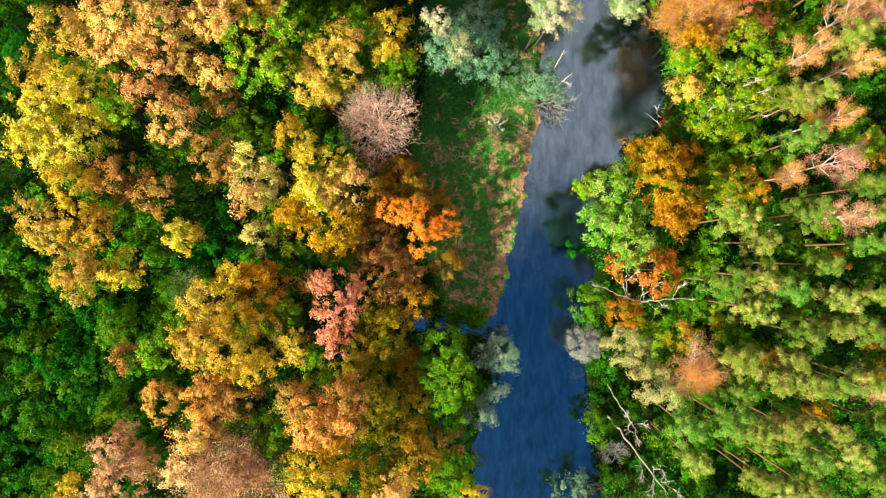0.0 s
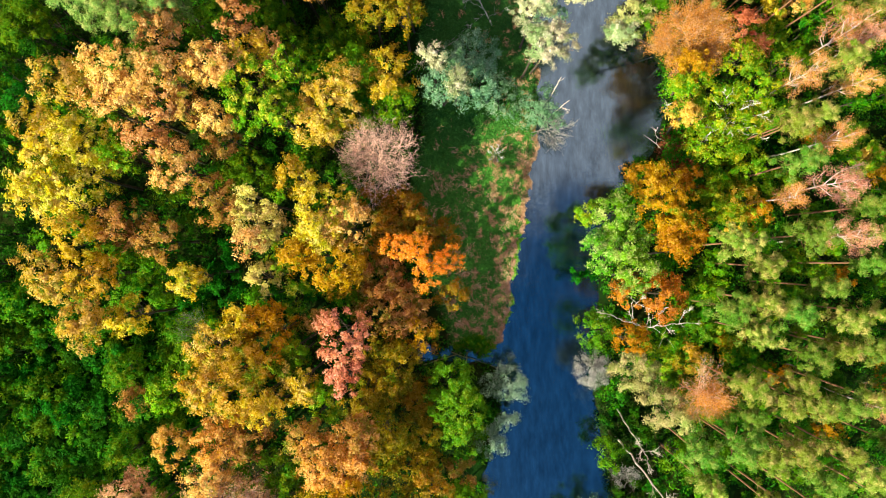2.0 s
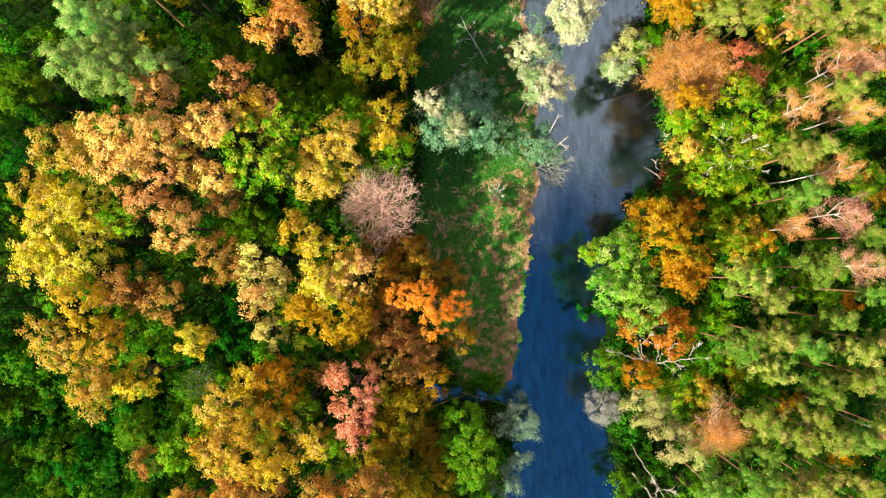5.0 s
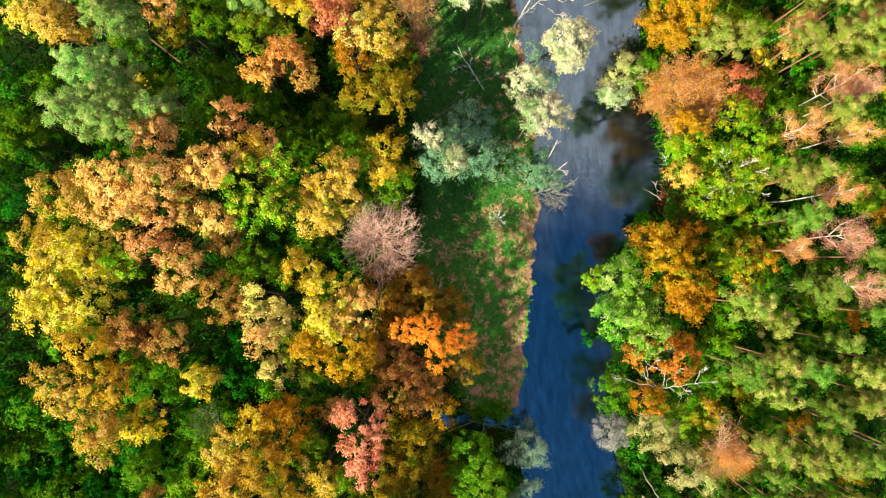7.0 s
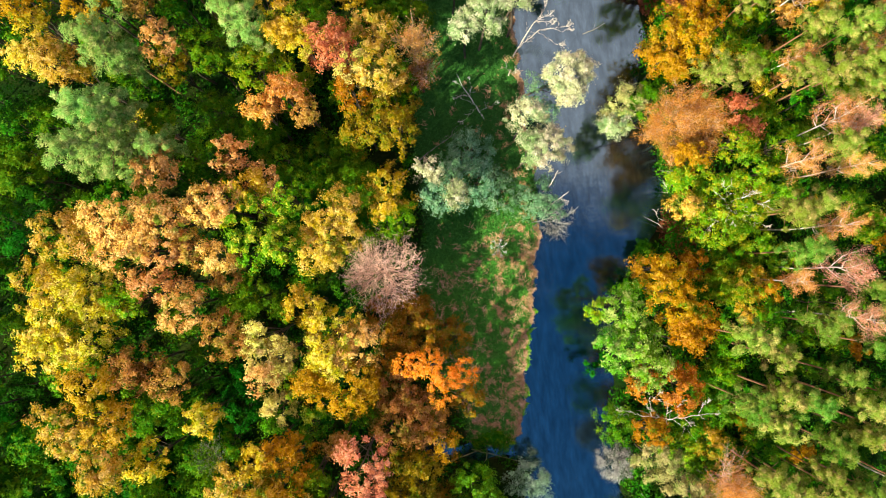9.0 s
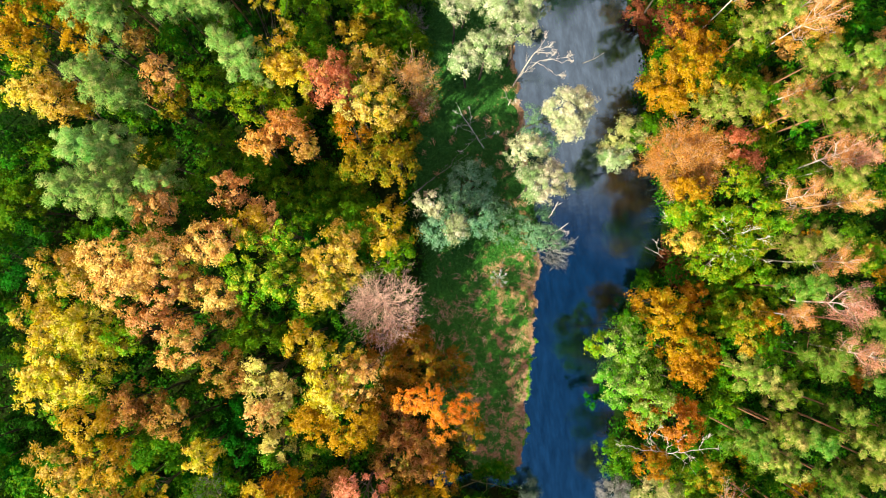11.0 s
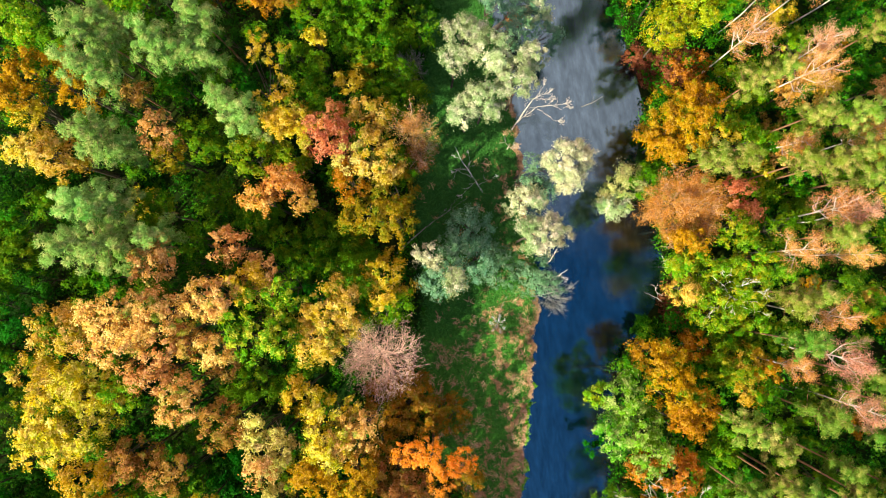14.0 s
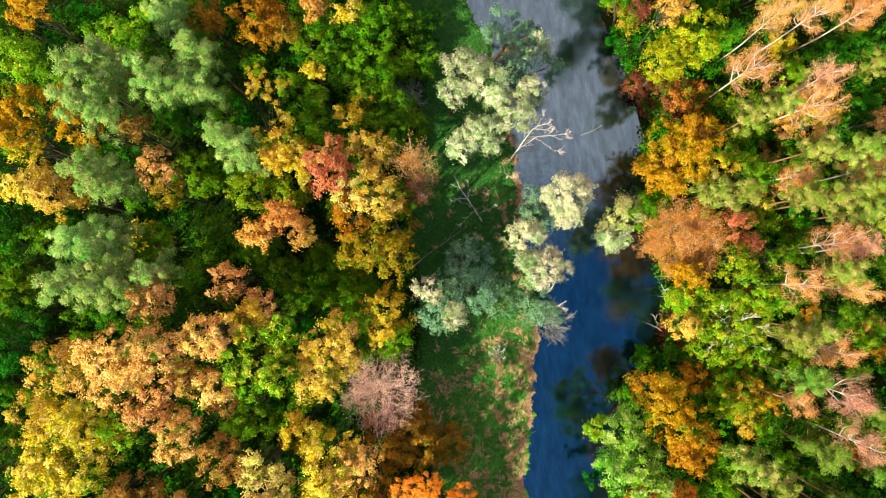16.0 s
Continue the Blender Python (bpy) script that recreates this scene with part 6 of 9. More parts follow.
broadleaf(-22.0, 41.4, 10.8, 1.87, "mid", "green young tree between taller ones", name="sapling", count=48, size=0.135)
broadleaf(-22.9, 54.9, 12.4, 1.36, "mid", "green young tree between taller ones", name="sapling", count=48, size=0.135)
broadleaf(-27.9, -2.5, 7.4, 1.38, "fern", "fresh green young tree between taller ones", name="sapling", count=48, size=0.135)
broadleaf(-10.6, 61.0, 9.4, 1.98, "fern", "fresh green young tree between taller ones", name="sapling", count=48, size=0.135)
broadleaf(-45.6, 19.9, 7.9, 1.49, "olive", "olive young tree between taller ones", name="sapling", count=48, size=0.135)
broadleaf(-23.3, 61.5, 7.1, 1.94, "olive", "olive young tree between taller ones", name="sapling", count=48, size=0.135)
broadleaf(-15.3, 62.0, 9.6, 1.74, "fern", "fresh green young tree between taller ones", name="sapling", count=48, size=0.135)
broadleaf(-53.5, 18.8, 12.3, 2.06, "mid", "green young tree between taller ones", name="sapling", count=48, size=0.135)
broadleaf(-56.0, -1.5, 12.4, 1.46, "mid", "green young tree between taller ones", name="sapling", count=48, size=0.135)
broadleaf(-41.2, 5.9, 7.1, 1.84, "fern", "fresh green young tree between taller ones", name="sapling", count=48, size=0.135)
broadleaf(-16.6, 60.9, 8.3, 1.53, "mid", "green young tree between taller ones", name="sapling", count=48, size=0.135)
broadleaf(-9.0, 30.8, 6.0, 1.90, "mid", "green young tree between taller ones", name="sapling", count=48, size=0.135)
broadleaf(-49.1, 14.0, 8.4, 2.02, "mid", "green young tree between taller ones", name="sapling", count=48, size=0.135)
broadleaf(-46.0, 34.8, 12.1, 1.60, "fern", "fresh green young tree between taller ones", name="sapling", count=48, size=0.135)
broadleaf(-50.2, 12.3, 8.6, 1.85, "olive", "olive young tree between taller ones", name="sapling", count=48, size=0.135)
broadleaf(-21.4, 31.0, 7.6, 1.41, "fern", "fresh green young tree between taller ones", name="sapling", count=48, size=0.135)
broadleaf(-53.3, 58.2, 7.1, 1.35, "mid", "green young tree between taller ones", name="sapling", count=48, size=0.135)
broadleaf(-20.1, 40.5, 11.9, 1.52, "fern", "fresh green young tree between taller ones", name="sapling", count=48, size=0.135)
broadleaf(-46.9, 30.3, 11.7, 1.66, "olive", "olive young tree between taller ones", name="sapling", count=48, size=0.135)
broadleaf(-26.5, -4.9, 8.4, 1.47, "olive", "olive young tree between taller ones", name="sapling", count=48, size=0.135)
broadleaf(-25.4, -10.2, 11.5, 1.38, "olive", "olive young tree between taller ones", name="sapling", count=48, size=0.135)
broadleaf(-51.2, 6.2, 11.2, 1.37, "fern", "fresh green young tree between taller ones", name="sapling", count=48, size=0.135)
broadleaf(-49.9, 45.4, 9.5, 1.39, "fern", "fresh green young tree between taller ones", name="sapling", count=48, size=0.135)
broadleaf(-49.4, 62.4, 9.2, 1.89, "fern", "fresh green young tree between taller ones", name="sapling", count=48, size=0.135)
broadleaf(-29.8, 13.8, 8.8, 1.31, "fern", "fresh green young tree between taller ones", name="sapling", count=48, size=0.135)
broadleaf(-56.6, 27.5, 12.2, 1.31, "olive", "olive young tree between taller ones", name="sapling", count=48, size=0.135)
broadleaf(-31.6, 0.0, 11.3, 1.42, "mid", "green young tree between taller ones", name="sapling", count=48, size=0.135)
broadleaf(-6.2, 37.8, 12.3, 2.01, "mid", "green young tree between taller ones", name="sapling", count=48, size=0.135)
broadleaf(-41.5, 7.9, 9.1, 1.96, "mid", "green young tree between taller ones", name="sapling", count=48, size=0.135)
broadleaf(-52.5, 7.2, 11.8, 1.79, "fern", "fresh green young tree between taller ones", name="sapling", count=48, size=0.135)
broadleaf(-27.7, 7.4, 11.7, 1.67, "fern", "fresh green young tree between taller ones", name="sapling", count=48, size=0.135)
broadleaf(-32.9, 1.7, 10.7, 1.37, "olive", "olive young tree between taller ones", name="sapling", count=48, size=0.135)
broadleaf(-40.7, 35.4, 11.4, 1.48, "mid", "green young tree between taller ones", name="sapling", count=48, size=0.135)
broadleaf(-37.8, 26.2, 8.8, 1.66, "fern", "fresh green young tree between taller ones", name="sapling", count=48, size=0.135)
broadleaf(-50.4, 47.1, 9.0, 1.60, "mid", "green young tree between taller ones", name="sapling", count=48, size=0.135)
broadleaf(-12.5, -1.1, 11.2, 1.43, "olive", "olive young tree between taller ones", name="sapling", count=48, size=0.135)
broadleaf(-46.8, 32.8, 10.5, 1.79, "fern", "fresh green young tree between taller ones", name="sapling", count=48, size=0.135)
broadleaf(-54.3, 4.2, 11.5, 1.81, "fern", "fresh green young tree between taller ones", name="sapling", count=48, size=0.135)
broadleaf(-40.7, 53.3, 12.1, 2.04, "fern", "fresh green young tree between taller ones", name="sapling", count=48, size=0.135)
broadleaf(-7.6, -13.1, 10.7, 1.66, "bronze", "bronze-green young tree in thinning leaf", name="sapling", count=48, size=0.135)
broadleaf(-32.7, 24.3, 7.7, 1.75, "mid", "green young tree between taller ones", name="sapling", count=48, size=0.135)
broadleaf(-26.1, 29.0, 12.4, 1.75, "mid", "green young tree between taller ones", name="sapling", count=48, size=0.135)
broadleaf(-33.5, 22.8, 10.1, 1.81, "mid", "green young tree between taller ones", name="sapling", count=48, size=0.135)
broadleaf(-55.1, 55.1, 11.0, 1.64, "olive", "olive young tree between taller ones", name="sapling", count=48, size=0.135)
broadleaf(-41.4, 26.4, 8.0, 1.64, "mid", "green young tree between taller ones", name="sapling", count=48, size=0.135)
broadleaf(-10.2, -1.8, 9.8, 1.78, "mid", "green young tree between taller ones", name="sapling", count=48, size=0.135)
broadleaf(-51.4, 50.1, 9.7, 1.79, "fern", "fresh green young tree between taller ones", name="sapling", count=48, size=0.135)
broadleaf(-34.8, 40.6, 8.8, 1.31, "olive", "olive young tree between taller ones", name="sapling", count=48, size=0.135)
# bushes in the darkest leaf carry the thicket's shade in their colour
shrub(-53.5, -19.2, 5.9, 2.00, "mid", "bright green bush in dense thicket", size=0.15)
shrub(-52.0, -21.0, 5.5, 1.97, "dark", "thicket bush with shade painted into its green leaves", size=0.15)
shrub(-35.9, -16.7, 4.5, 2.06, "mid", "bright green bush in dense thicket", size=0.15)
shrub(-42.8, -29.5, 5.6, 1.74, "dark", "thicket bush with shade painted into its green leaves", size=0.15)
shrub(-44.8, -13.6, 3.4, 2.06, "dark", "thicket bush with shade painted into its green leaves", size=0.15)
shrub(-55.9, -10.0, 6.4, 1.81, "dark", "thicket bush with shade painted into its green leaves", size=0.15)
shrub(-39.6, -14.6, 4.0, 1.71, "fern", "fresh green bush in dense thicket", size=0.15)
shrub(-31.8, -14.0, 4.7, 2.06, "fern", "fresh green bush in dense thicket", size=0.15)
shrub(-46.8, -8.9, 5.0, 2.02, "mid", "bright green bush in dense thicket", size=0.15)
shrub(-39.2, -25.2, 3.6, 2.42, "dark", "thicket bush with shade painted into its green leaves", size=0.15)
shrub(-41.3, -0.7, 4.2, 2.49, "dark", "thicket bush with shade painted into its green leaves", size=0.15)
shrub(-45.2, -11.1, 5.6, 1.79, "dark", "thicket bush with shade painted into its green leaves", size=0.15)
shrub(-30.1, -30.9, 4.7, 2.50, "dark", "thicket bush with shade painted into its green leaves", size=0.15)
shrub(-53.9, -22.1, 4.9, 1.64, "dark", "thicket bush with shade painted into its green leaves", size=0.15)
shrub(-38.4, -5.7, 4.8, 2.47, "dark", "thicket bush with shade painted into its green leaves", size=0.15)
shrub(-31.4, -29.3, 4.0, 2.07, "dark", "thicket bush with shade painted into its green leaves", size=0.15)
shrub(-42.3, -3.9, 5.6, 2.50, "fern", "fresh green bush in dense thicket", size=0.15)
shrub(-30.7, -18.0, 5.6, 2.47, "dark", "thicket bush with shade painted into its green leaves", size=0.15)
shrub(-41.0, -13.1, 6.2, 1.85, "dark", "thicket bush with shade painted into its green leaves", size=0.15)
shrub(-32.2, -4.4, 3.6, 2.27, "dark", "thicket bush with shade painted into its green leaves", size=0.15)
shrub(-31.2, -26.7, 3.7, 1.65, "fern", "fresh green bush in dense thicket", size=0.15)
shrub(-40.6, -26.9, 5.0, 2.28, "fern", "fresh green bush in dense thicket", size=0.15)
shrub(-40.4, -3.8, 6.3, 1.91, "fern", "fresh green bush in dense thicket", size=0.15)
shrub(-46.3, -3.8, 4.9, 1.64, "dark", "thicket bush with shade painted into its green leaves", size=0.15)
shrub(-42.4, -28.1, 6.4, 2.11, "dark", "thicket bush with shade painted into its green leaves", size=0.15)
shrub(-35.7, -6.2, 5.8, 2.27, "dark", "thicket bush with shade painted into its green leaves", size=0.15)
shrub(-37.0, -14.7, 5.3, 2.49, "dark", "thicket bush with shade painted into its green leaves", size=0.15)
shrub(-39.1, -16.8, 4.5, 1.64, "dark", "thicket bush with shade painted into its green leaves", size=0.15)
shrub(-37.1, -27.1, 3.1, 1.76, "dark", "thicket bush with shade painted into its green leaves", size=0.15)
shrub(-51.6, -22.4, 3.5, 2.13, "dark", "thicket bush with shade painted into its green leaves", size=0.15)
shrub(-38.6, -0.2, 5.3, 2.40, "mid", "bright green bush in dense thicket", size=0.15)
shrub(-33.3, -25.4, 4.7, 1.81, "dark", "thicket bush with shade painted into its green leaves", size=0.15)
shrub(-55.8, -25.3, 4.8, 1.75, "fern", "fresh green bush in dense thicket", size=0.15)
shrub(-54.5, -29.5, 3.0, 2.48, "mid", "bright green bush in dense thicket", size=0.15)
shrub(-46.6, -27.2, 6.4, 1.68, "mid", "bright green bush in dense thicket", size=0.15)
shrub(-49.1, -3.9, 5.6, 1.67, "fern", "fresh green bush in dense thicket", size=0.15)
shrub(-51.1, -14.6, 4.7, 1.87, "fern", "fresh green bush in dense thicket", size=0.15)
shrub(-53.7, -24.8, 5.3, 2.17, "dark", "thicket bush with shade painted into its green leaves", size=0.15)
shrub(-45.4, -1.7, 4.8, 2.21, "dark", "thicket bush with shade painted into its green leaves", size=0.15)
shrub(-53.0, -29.3, 3.8, 2.39, "dark", "thicket bush with shade painted into its green leaves", size=0.15)
shrub(-40.6, -23.9, 5.0, 2.46, "dark", "thicket bush with shade painted into its green leaves", size=0.15)
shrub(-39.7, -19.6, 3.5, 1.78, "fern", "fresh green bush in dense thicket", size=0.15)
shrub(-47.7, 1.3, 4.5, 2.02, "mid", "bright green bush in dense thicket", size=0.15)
shrub(-45.3, -18.9, 4.7, 1.81, "dark", "thicket bush with shade painted into its green leaves", size=0.15)
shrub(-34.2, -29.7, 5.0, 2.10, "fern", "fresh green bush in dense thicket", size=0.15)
shrub(-54.8, -12.9, 5.6, 1.99, "dark", "thicket bush with shade painted into its green leaves", size=0.15)
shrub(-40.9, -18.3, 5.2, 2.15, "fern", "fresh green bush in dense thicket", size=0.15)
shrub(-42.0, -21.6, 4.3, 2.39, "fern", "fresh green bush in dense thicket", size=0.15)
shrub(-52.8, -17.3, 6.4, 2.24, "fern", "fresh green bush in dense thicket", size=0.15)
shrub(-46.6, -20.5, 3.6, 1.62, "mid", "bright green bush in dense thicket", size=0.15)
shrub(-53.1, -9.1, 3.2, 1.65, "dark", "thicket bush with shade painted into its green leaves", size=0.15)
shrub(-54.9, -16.6, 4.1, 2.50, "dark", "thicket bush with shade painted into its green leaves", size=0.15)
shrub(-35.6, -21.8, 4.2, 2.10, "dark", "thicket bush with shade painted into its green leaves", size=0.15)
shrub(-37.6, -28.7, 3.2, 1.73, "dark", "thicket bush with shade painted into its green leaves", size=0.15)
shrub(-52.0, -18.9, 4.3, 2.00, "dark", "thicket bush with shade painted into its green leaves", size=0.15)
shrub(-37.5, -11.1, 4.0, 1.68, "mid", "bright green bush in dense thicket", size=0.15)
shrub(-37.9, -15.9, 3.4, 1.98, "dark", "thicket bush with shade painted into its green leaves", size=0.15)
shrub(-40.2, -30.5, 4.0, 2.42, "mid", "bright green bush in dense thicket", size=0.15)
shrub(-38.0, -3.9, 3.9, 1.98, "dark", "thicket bush with shade painted into its green leaves", size=0.15)
shrub(-37.8, -20.6, 4.2, 1.64, "dark", "thicket bush with shade painted into its green leaves", size=0.15)
shrub(-50.8, -10.1, 4.1, 1.91, "dark", "thicket bush with shade painted into its green leaves", size=0.15)
shrub(-36.3, -29.5, 5.6, 2.32, "dark", "thicket bush with shade painted into its green leaves", size=0.15)
shrub(-55.5, -23.7, 3.8, 1.83, "dark", "thicket bush with shade painted into its green leaves", size=0.15)
shrub(-55.7, 1.2, 4.1, 2.26, "dark", "thicket bush with shade painted into its green leaves", size=0.15)
shrub(-52.7, -2.4, 4.9, 2.32, "dark", "thicket bush with shade painted into its green leaves", size=0.15)
shrub(-42.3, -24.2, 4.9, 2.48, "dark", "thicket bush with shade painted into its green leaves", size=0.15)
shrub(-54.4, -26.7, 5.7, 1.94, "dark", "thicket bush with shade painted into its green leaves", size=0.15)
shrub(-30.1, -9.1, 5.3, 2.39, "mid", "bright green bush in dense thicket", size=0.15)
shrub(-50.3, -2.5, 3.7, 2.40, "mid", "bright green bush in dense thicket", size=0.15)
shrub(-55.8, -11.7, 5.7, 1.86, "fern", "fresh green bush in dense thicket", size=0.15)
shrub(-36.1, -20.3, 5.4, 2.35, "fern", "fresh green bush in dense thicket", size=0.15)
shrub(-32.2, -5.8, 3.1, 1.80, "dark", "thicket bush with shade painted into its green leaves", size=0.15)
shrub(-31.6, -16.0, 3.0, 1.94, "dark", "thicket bush with shade painted into its green leaves", size=0.15)
shrub(-43.2, -12.6, 6.0, 2.47, "dark", "thicket bush with shade painted into its green leaves", size=0.15)
shrub(-52.7, -26.7, 4.0, 2.26, "dark", "thicket bush with shade painted into its green leaves", size=0.15)
shrub(-47.7, -3.2, 5.1, 2.29, "fern", "fresh green bush in dense thicket", size=0.15)
shrub(-56.0, -14.0, 4.8, 2.07, "fern", "fresh green bush in dense thicket", size=0.15)
shrub(-49.4, -9.2, 3.4, 2.48, "dark", "thicket bush with shade painted into its green leaves", size=0.15)
shrub(-43.8, -22.6, 6.2, 2.34, "dark", "thicket bush with shade painted into its green leaves", size=0.15)
shrub(-43.3, -7.6, 4.1, 2.26, "dark", "thicket bush with shade painted into its green leaves", size=0.15)
shrub(-38.0, -12.9, 4.3, 2.07, "mid", "bright green bush in dense thicket", size=0.15)
shrub(-44.4, -27.9, 3.7, 1.95, "dark", "thicket bush with shade painted into its green leaves", size=0.15)
shrub(-53.6, -10.9, 3.2, 1.64, "dark", "thicket bush with shade painted into its green leaves", size=0.15)
shrub(-34.9, -4.1, 3.3, 2.46, "fern", "fresh green bush in dense thicket", size=0.15)
shrub(-43.6, -26.5, 4.7, 2.09, "mid", "bright green bush in dense thicket", size=0.15)
shrub(-39.9, -7.2, 5.1, 1.67, "mid", "bright green bush in dense thicket", size=0.15)
shrub(-41.1, -5.5, 3.6, 1.64, "mid", "bright green bush in dense thicket", size=0.15)
shrub(-34.3, -26.7, 4.6, 2.05, "fern", "fresh green bush in dense thicket", size=0.15)
shrub(-37.3, -22.4, 3.0, 1.69, "dark", "thicket bush with shade painted into its green leaves", size=0.15)
shrub(-53.9, -5.8, 6.5, 2.46, "mid", "bright green bush in dense thicket", size=0.15)
shrub(-39.5, -29.0, 5.0, 2.33, "dark", "thicket bush with shade painted into its green leaves", size=0.15)
shrub(-48.0, -21.1, 5.4, 2.33, "fern", "fresh green bush in dense thicket", size=0.15)
shrub(-51.0, -16.6, 6.3, 2.06, "dark", "thicket bush with shade painted into its green leaves", size=0.15)
shrub(-43.2, -14.1, 4.2, 1.72, "mid", "bright green bush in dense thicket", size=0.15)
shrub(-43.9, -3.2, 4.6, 2.27, "dark", "thicket bush with shade painted into its green leaves", size=0.15)
shrub(-39.1, -11.8, 5.3, 1.75, "dark", "thicket bush with shade painted into its green leaves", size=0.15)
shrub(-33.3, -15.7, 5.6, 1.66, "mid", "bright green bush in dense thicket", size=0.15)
shrub(-51.2, -0.9, 5.2, 1.99, "mid", "bright green bush in dense thicket", size=0.15)
shrub(-44.2, -31.0, 6.1, 2.01, "dark", "thicket bush with shade painted into its green leaves", size=0.15)
shrub(-46.2, -22.7, 6.2, 1.66, "dark", "thicket bush with shade painted into its green leaves", size=0.15)
shrub(-50.3, -21.4, 4.6, 2.01, "fern", "fresh green bush in dense thicket", size=0.15)
shrub(-33.7, -6.0, 5.1, 2.26, "fern", "fresh green bush in dense thicket", size=0.15)
shrub(-53.1, -7.5, 5.4, 1.73, "dark", "thicket bush with shade painted into its green leaves", size=0.15)
shrub(-33.8, -0.9, 4.9, 1.90, "mid", "bright green bush in dense thicket", size=0.15)
shrub(-30.2, -28.1, 4.7, 1.95, "dark", "thicket bush with shade painted into its green leaves", size=0.15)
shrub(-54.0, -14.2, 6.3, 2.15, "dark", "thicket bush with shade painted into its green leaves", size=0.15)
shrub(-35.1, -14.3, 3.8, 2.26, "dark", "thicket bush with shade painted into its green leaves", size=0.15)
shrub(-34.7, -24.4, 5.3, 1.70, "mid", "bright green bush in dense thicket", size=0.15)
shrub(-47.8, -30.3, 5.5, 1.63, "mid", "bright green bush in dense thicket", size=0.15)
shrub(-42.2, 1.5, 5.6, 2.41, "dark", "thicket bush with shade painted into its green leaves", size=0.15)
shrub(-32.0, -9.0, 3.9, 2.31, "dark", "thicket bush with shade painted into its green leaves", size=0.15)
shrub(-33.5, -8.3, 5.7, 1.85, "fern", "fresh green bush in dense thicket", size=0.15)
shrub(-51.3, -12.7, 3.2, 1.95, "fern", "fresh green bush in dense thicket", size=0.15)
shrub(-30.3, -12.5, 4.2, 1.98, "dark", "thicket bush with shade painted into its green leaves", size=0.15)
shrub(-54.9, -19.6, 3.7, 2.32, "mid", "bright green bush in dense thicket", size=0.15)
shrub(-43.3, -17.5, 5.1, 2.17, "dark", "thicket bush with shade painted into its green leaves", size=0.15)
shrub(-52.6, -3.9, 4.4, 1.67, "mid", "bright green bush in dense thicket", size=0.15)
shrub(-32.6, -30.3, 3.2, 1.95, "fern", "fresh green bush in dense thicket", size=0.15)
shrub(-45.7, -30.7, 5.0, 1.64, "dark", "thicket bush with shade painted into its green leaves", size=0.15)
shrub(-46.7, -18.5, 5.1, 2.16, "dark", "thicket bush with shade painted into its green leaves", size=0.15)
shrub(-34.9, -7.7, 3.4, 2.18, "dark", "thicket bush with shade painted into its green leaves", size=0.15)
shrub(-47.7, -14.4, 5.2, 1.70, "fern", "fresh green bush in dense thicket", size=0.15)
shrub(-47.8, -17.2, 3.2, 2.12, "dark", "thicket bush with shade painted into its green leaves", size=0.15)
shrub(-50.6, 1.6, 3.6, 1.91, "dark", "thicket bush with shade painted into its green leaves", size=0.15)
shrub(-40.7, -9.2, 3.6, 1.76, "dark", "thicket bush with shade painted into its green leaves", size=0.15)
shrub(-39.2, -2.0, 3.5, 2.10, "mid", "bright green bush in dense thicket", size=0.15)
shrub(-32.9, -18.1, 4.6, 2.47, "dark", "thicket bush with shade painted into its green leaves", size=0.15)
shrub(-39.1, -26.9, 4.4, 2.07, "dark", "thicket bush with shade painted into its green leaves", size=0.15)
shrub(-55.4, -4.6, 5.9, 2.34, "dark", "thicket bush with shade painted into its green leaves", size=0.15)
shrub(-49.8, -11.2, 4.7, 1.99, "dark", "thicket bush with shade painted into its green leaves", size=0.15)
shrub(-54.6, -7.2, 6.4, 1.65, "dark", "thicket bush with shade painted into its green leaves", size=0.15)
shrub(-40.3, 0.4, 5.4, 1.61, "dark", "thicket bush with shade painted into its green leaves", size=0.15)
shrub(-34.9, -28.1, 3.1, 2.35, "fern", "fresh green bush in dense thicket", size=0.15)
shrub(-45.0, -29.5, 3.4, 1.64, "fern", "fresh green bush in dense thicket", size=0.15)
shrub(-36.4, -13.3, 5.7, 1.86, "dark", "thicket bush with shade painted into its green leaves", size=0.15)
shrub(-47.2, -28.8, 4.3, 2.44, "mid", "bright green bush in dense thicket", size=0.15)
shrub(-54.1, 0.4, 3.6, 1.79, "fern", "fresh green bush in dense thicket", size=0.15)
shrub(-49.7, -14.4, 6.2, 1.79, "fern", "fresh green bush in dense thicket", size=0.15)
shrub(-37.7, -30.3, 5.2, 2.00, "fern", "fresh green bush in dense thicket", size=0.15)
shrub(-43.9, -24.8, 4.6, 2.23, "dark", "thicket bush with shade painted into its green leaves", size=0.15)
shrub(-55.9, -30.9, 4.8, 2.02, "mid", "bright green bush in dense thicket", size=0.15)
shrub(-52.4, -23.9, 4.9, 2.19, "dark", "thicket bush with shade painted into its green leaves", size=0.15)
shrub(-42.1, -2.3, 5.7, 2.34, "dark", "thicket bush with shade painted into its green leaves", size=0.15)
shrub(-52.3, -15.7, 5.5, 1.93, "fern", "fresh green bush in dense thicket", size=0.15)
shrub(-43.4, -6.1, 5.5, 2.34, "dark", "thicket bush with shade painted into its green leaves", size=0.15)
shrub(-54.3, -1.5, 4.0, 1.68, "dark", "thicket bush with shade painted into its green leaves", size=0.15)
shrub(-53.0, -30.8, 3.9, 2.12, "dark", "thicket bush with shade painted into its green leaves", size=0.15)
shrub(-55.8, -27.4, 4.6, 2.34, "dark", "thicket bush with shade painted into its green leaves", size=0.15)
shrub(-34.7, -18.1, 4.3, 1.70, "dark", "thicket bush with shade painted into its green leaves", size=0.15)
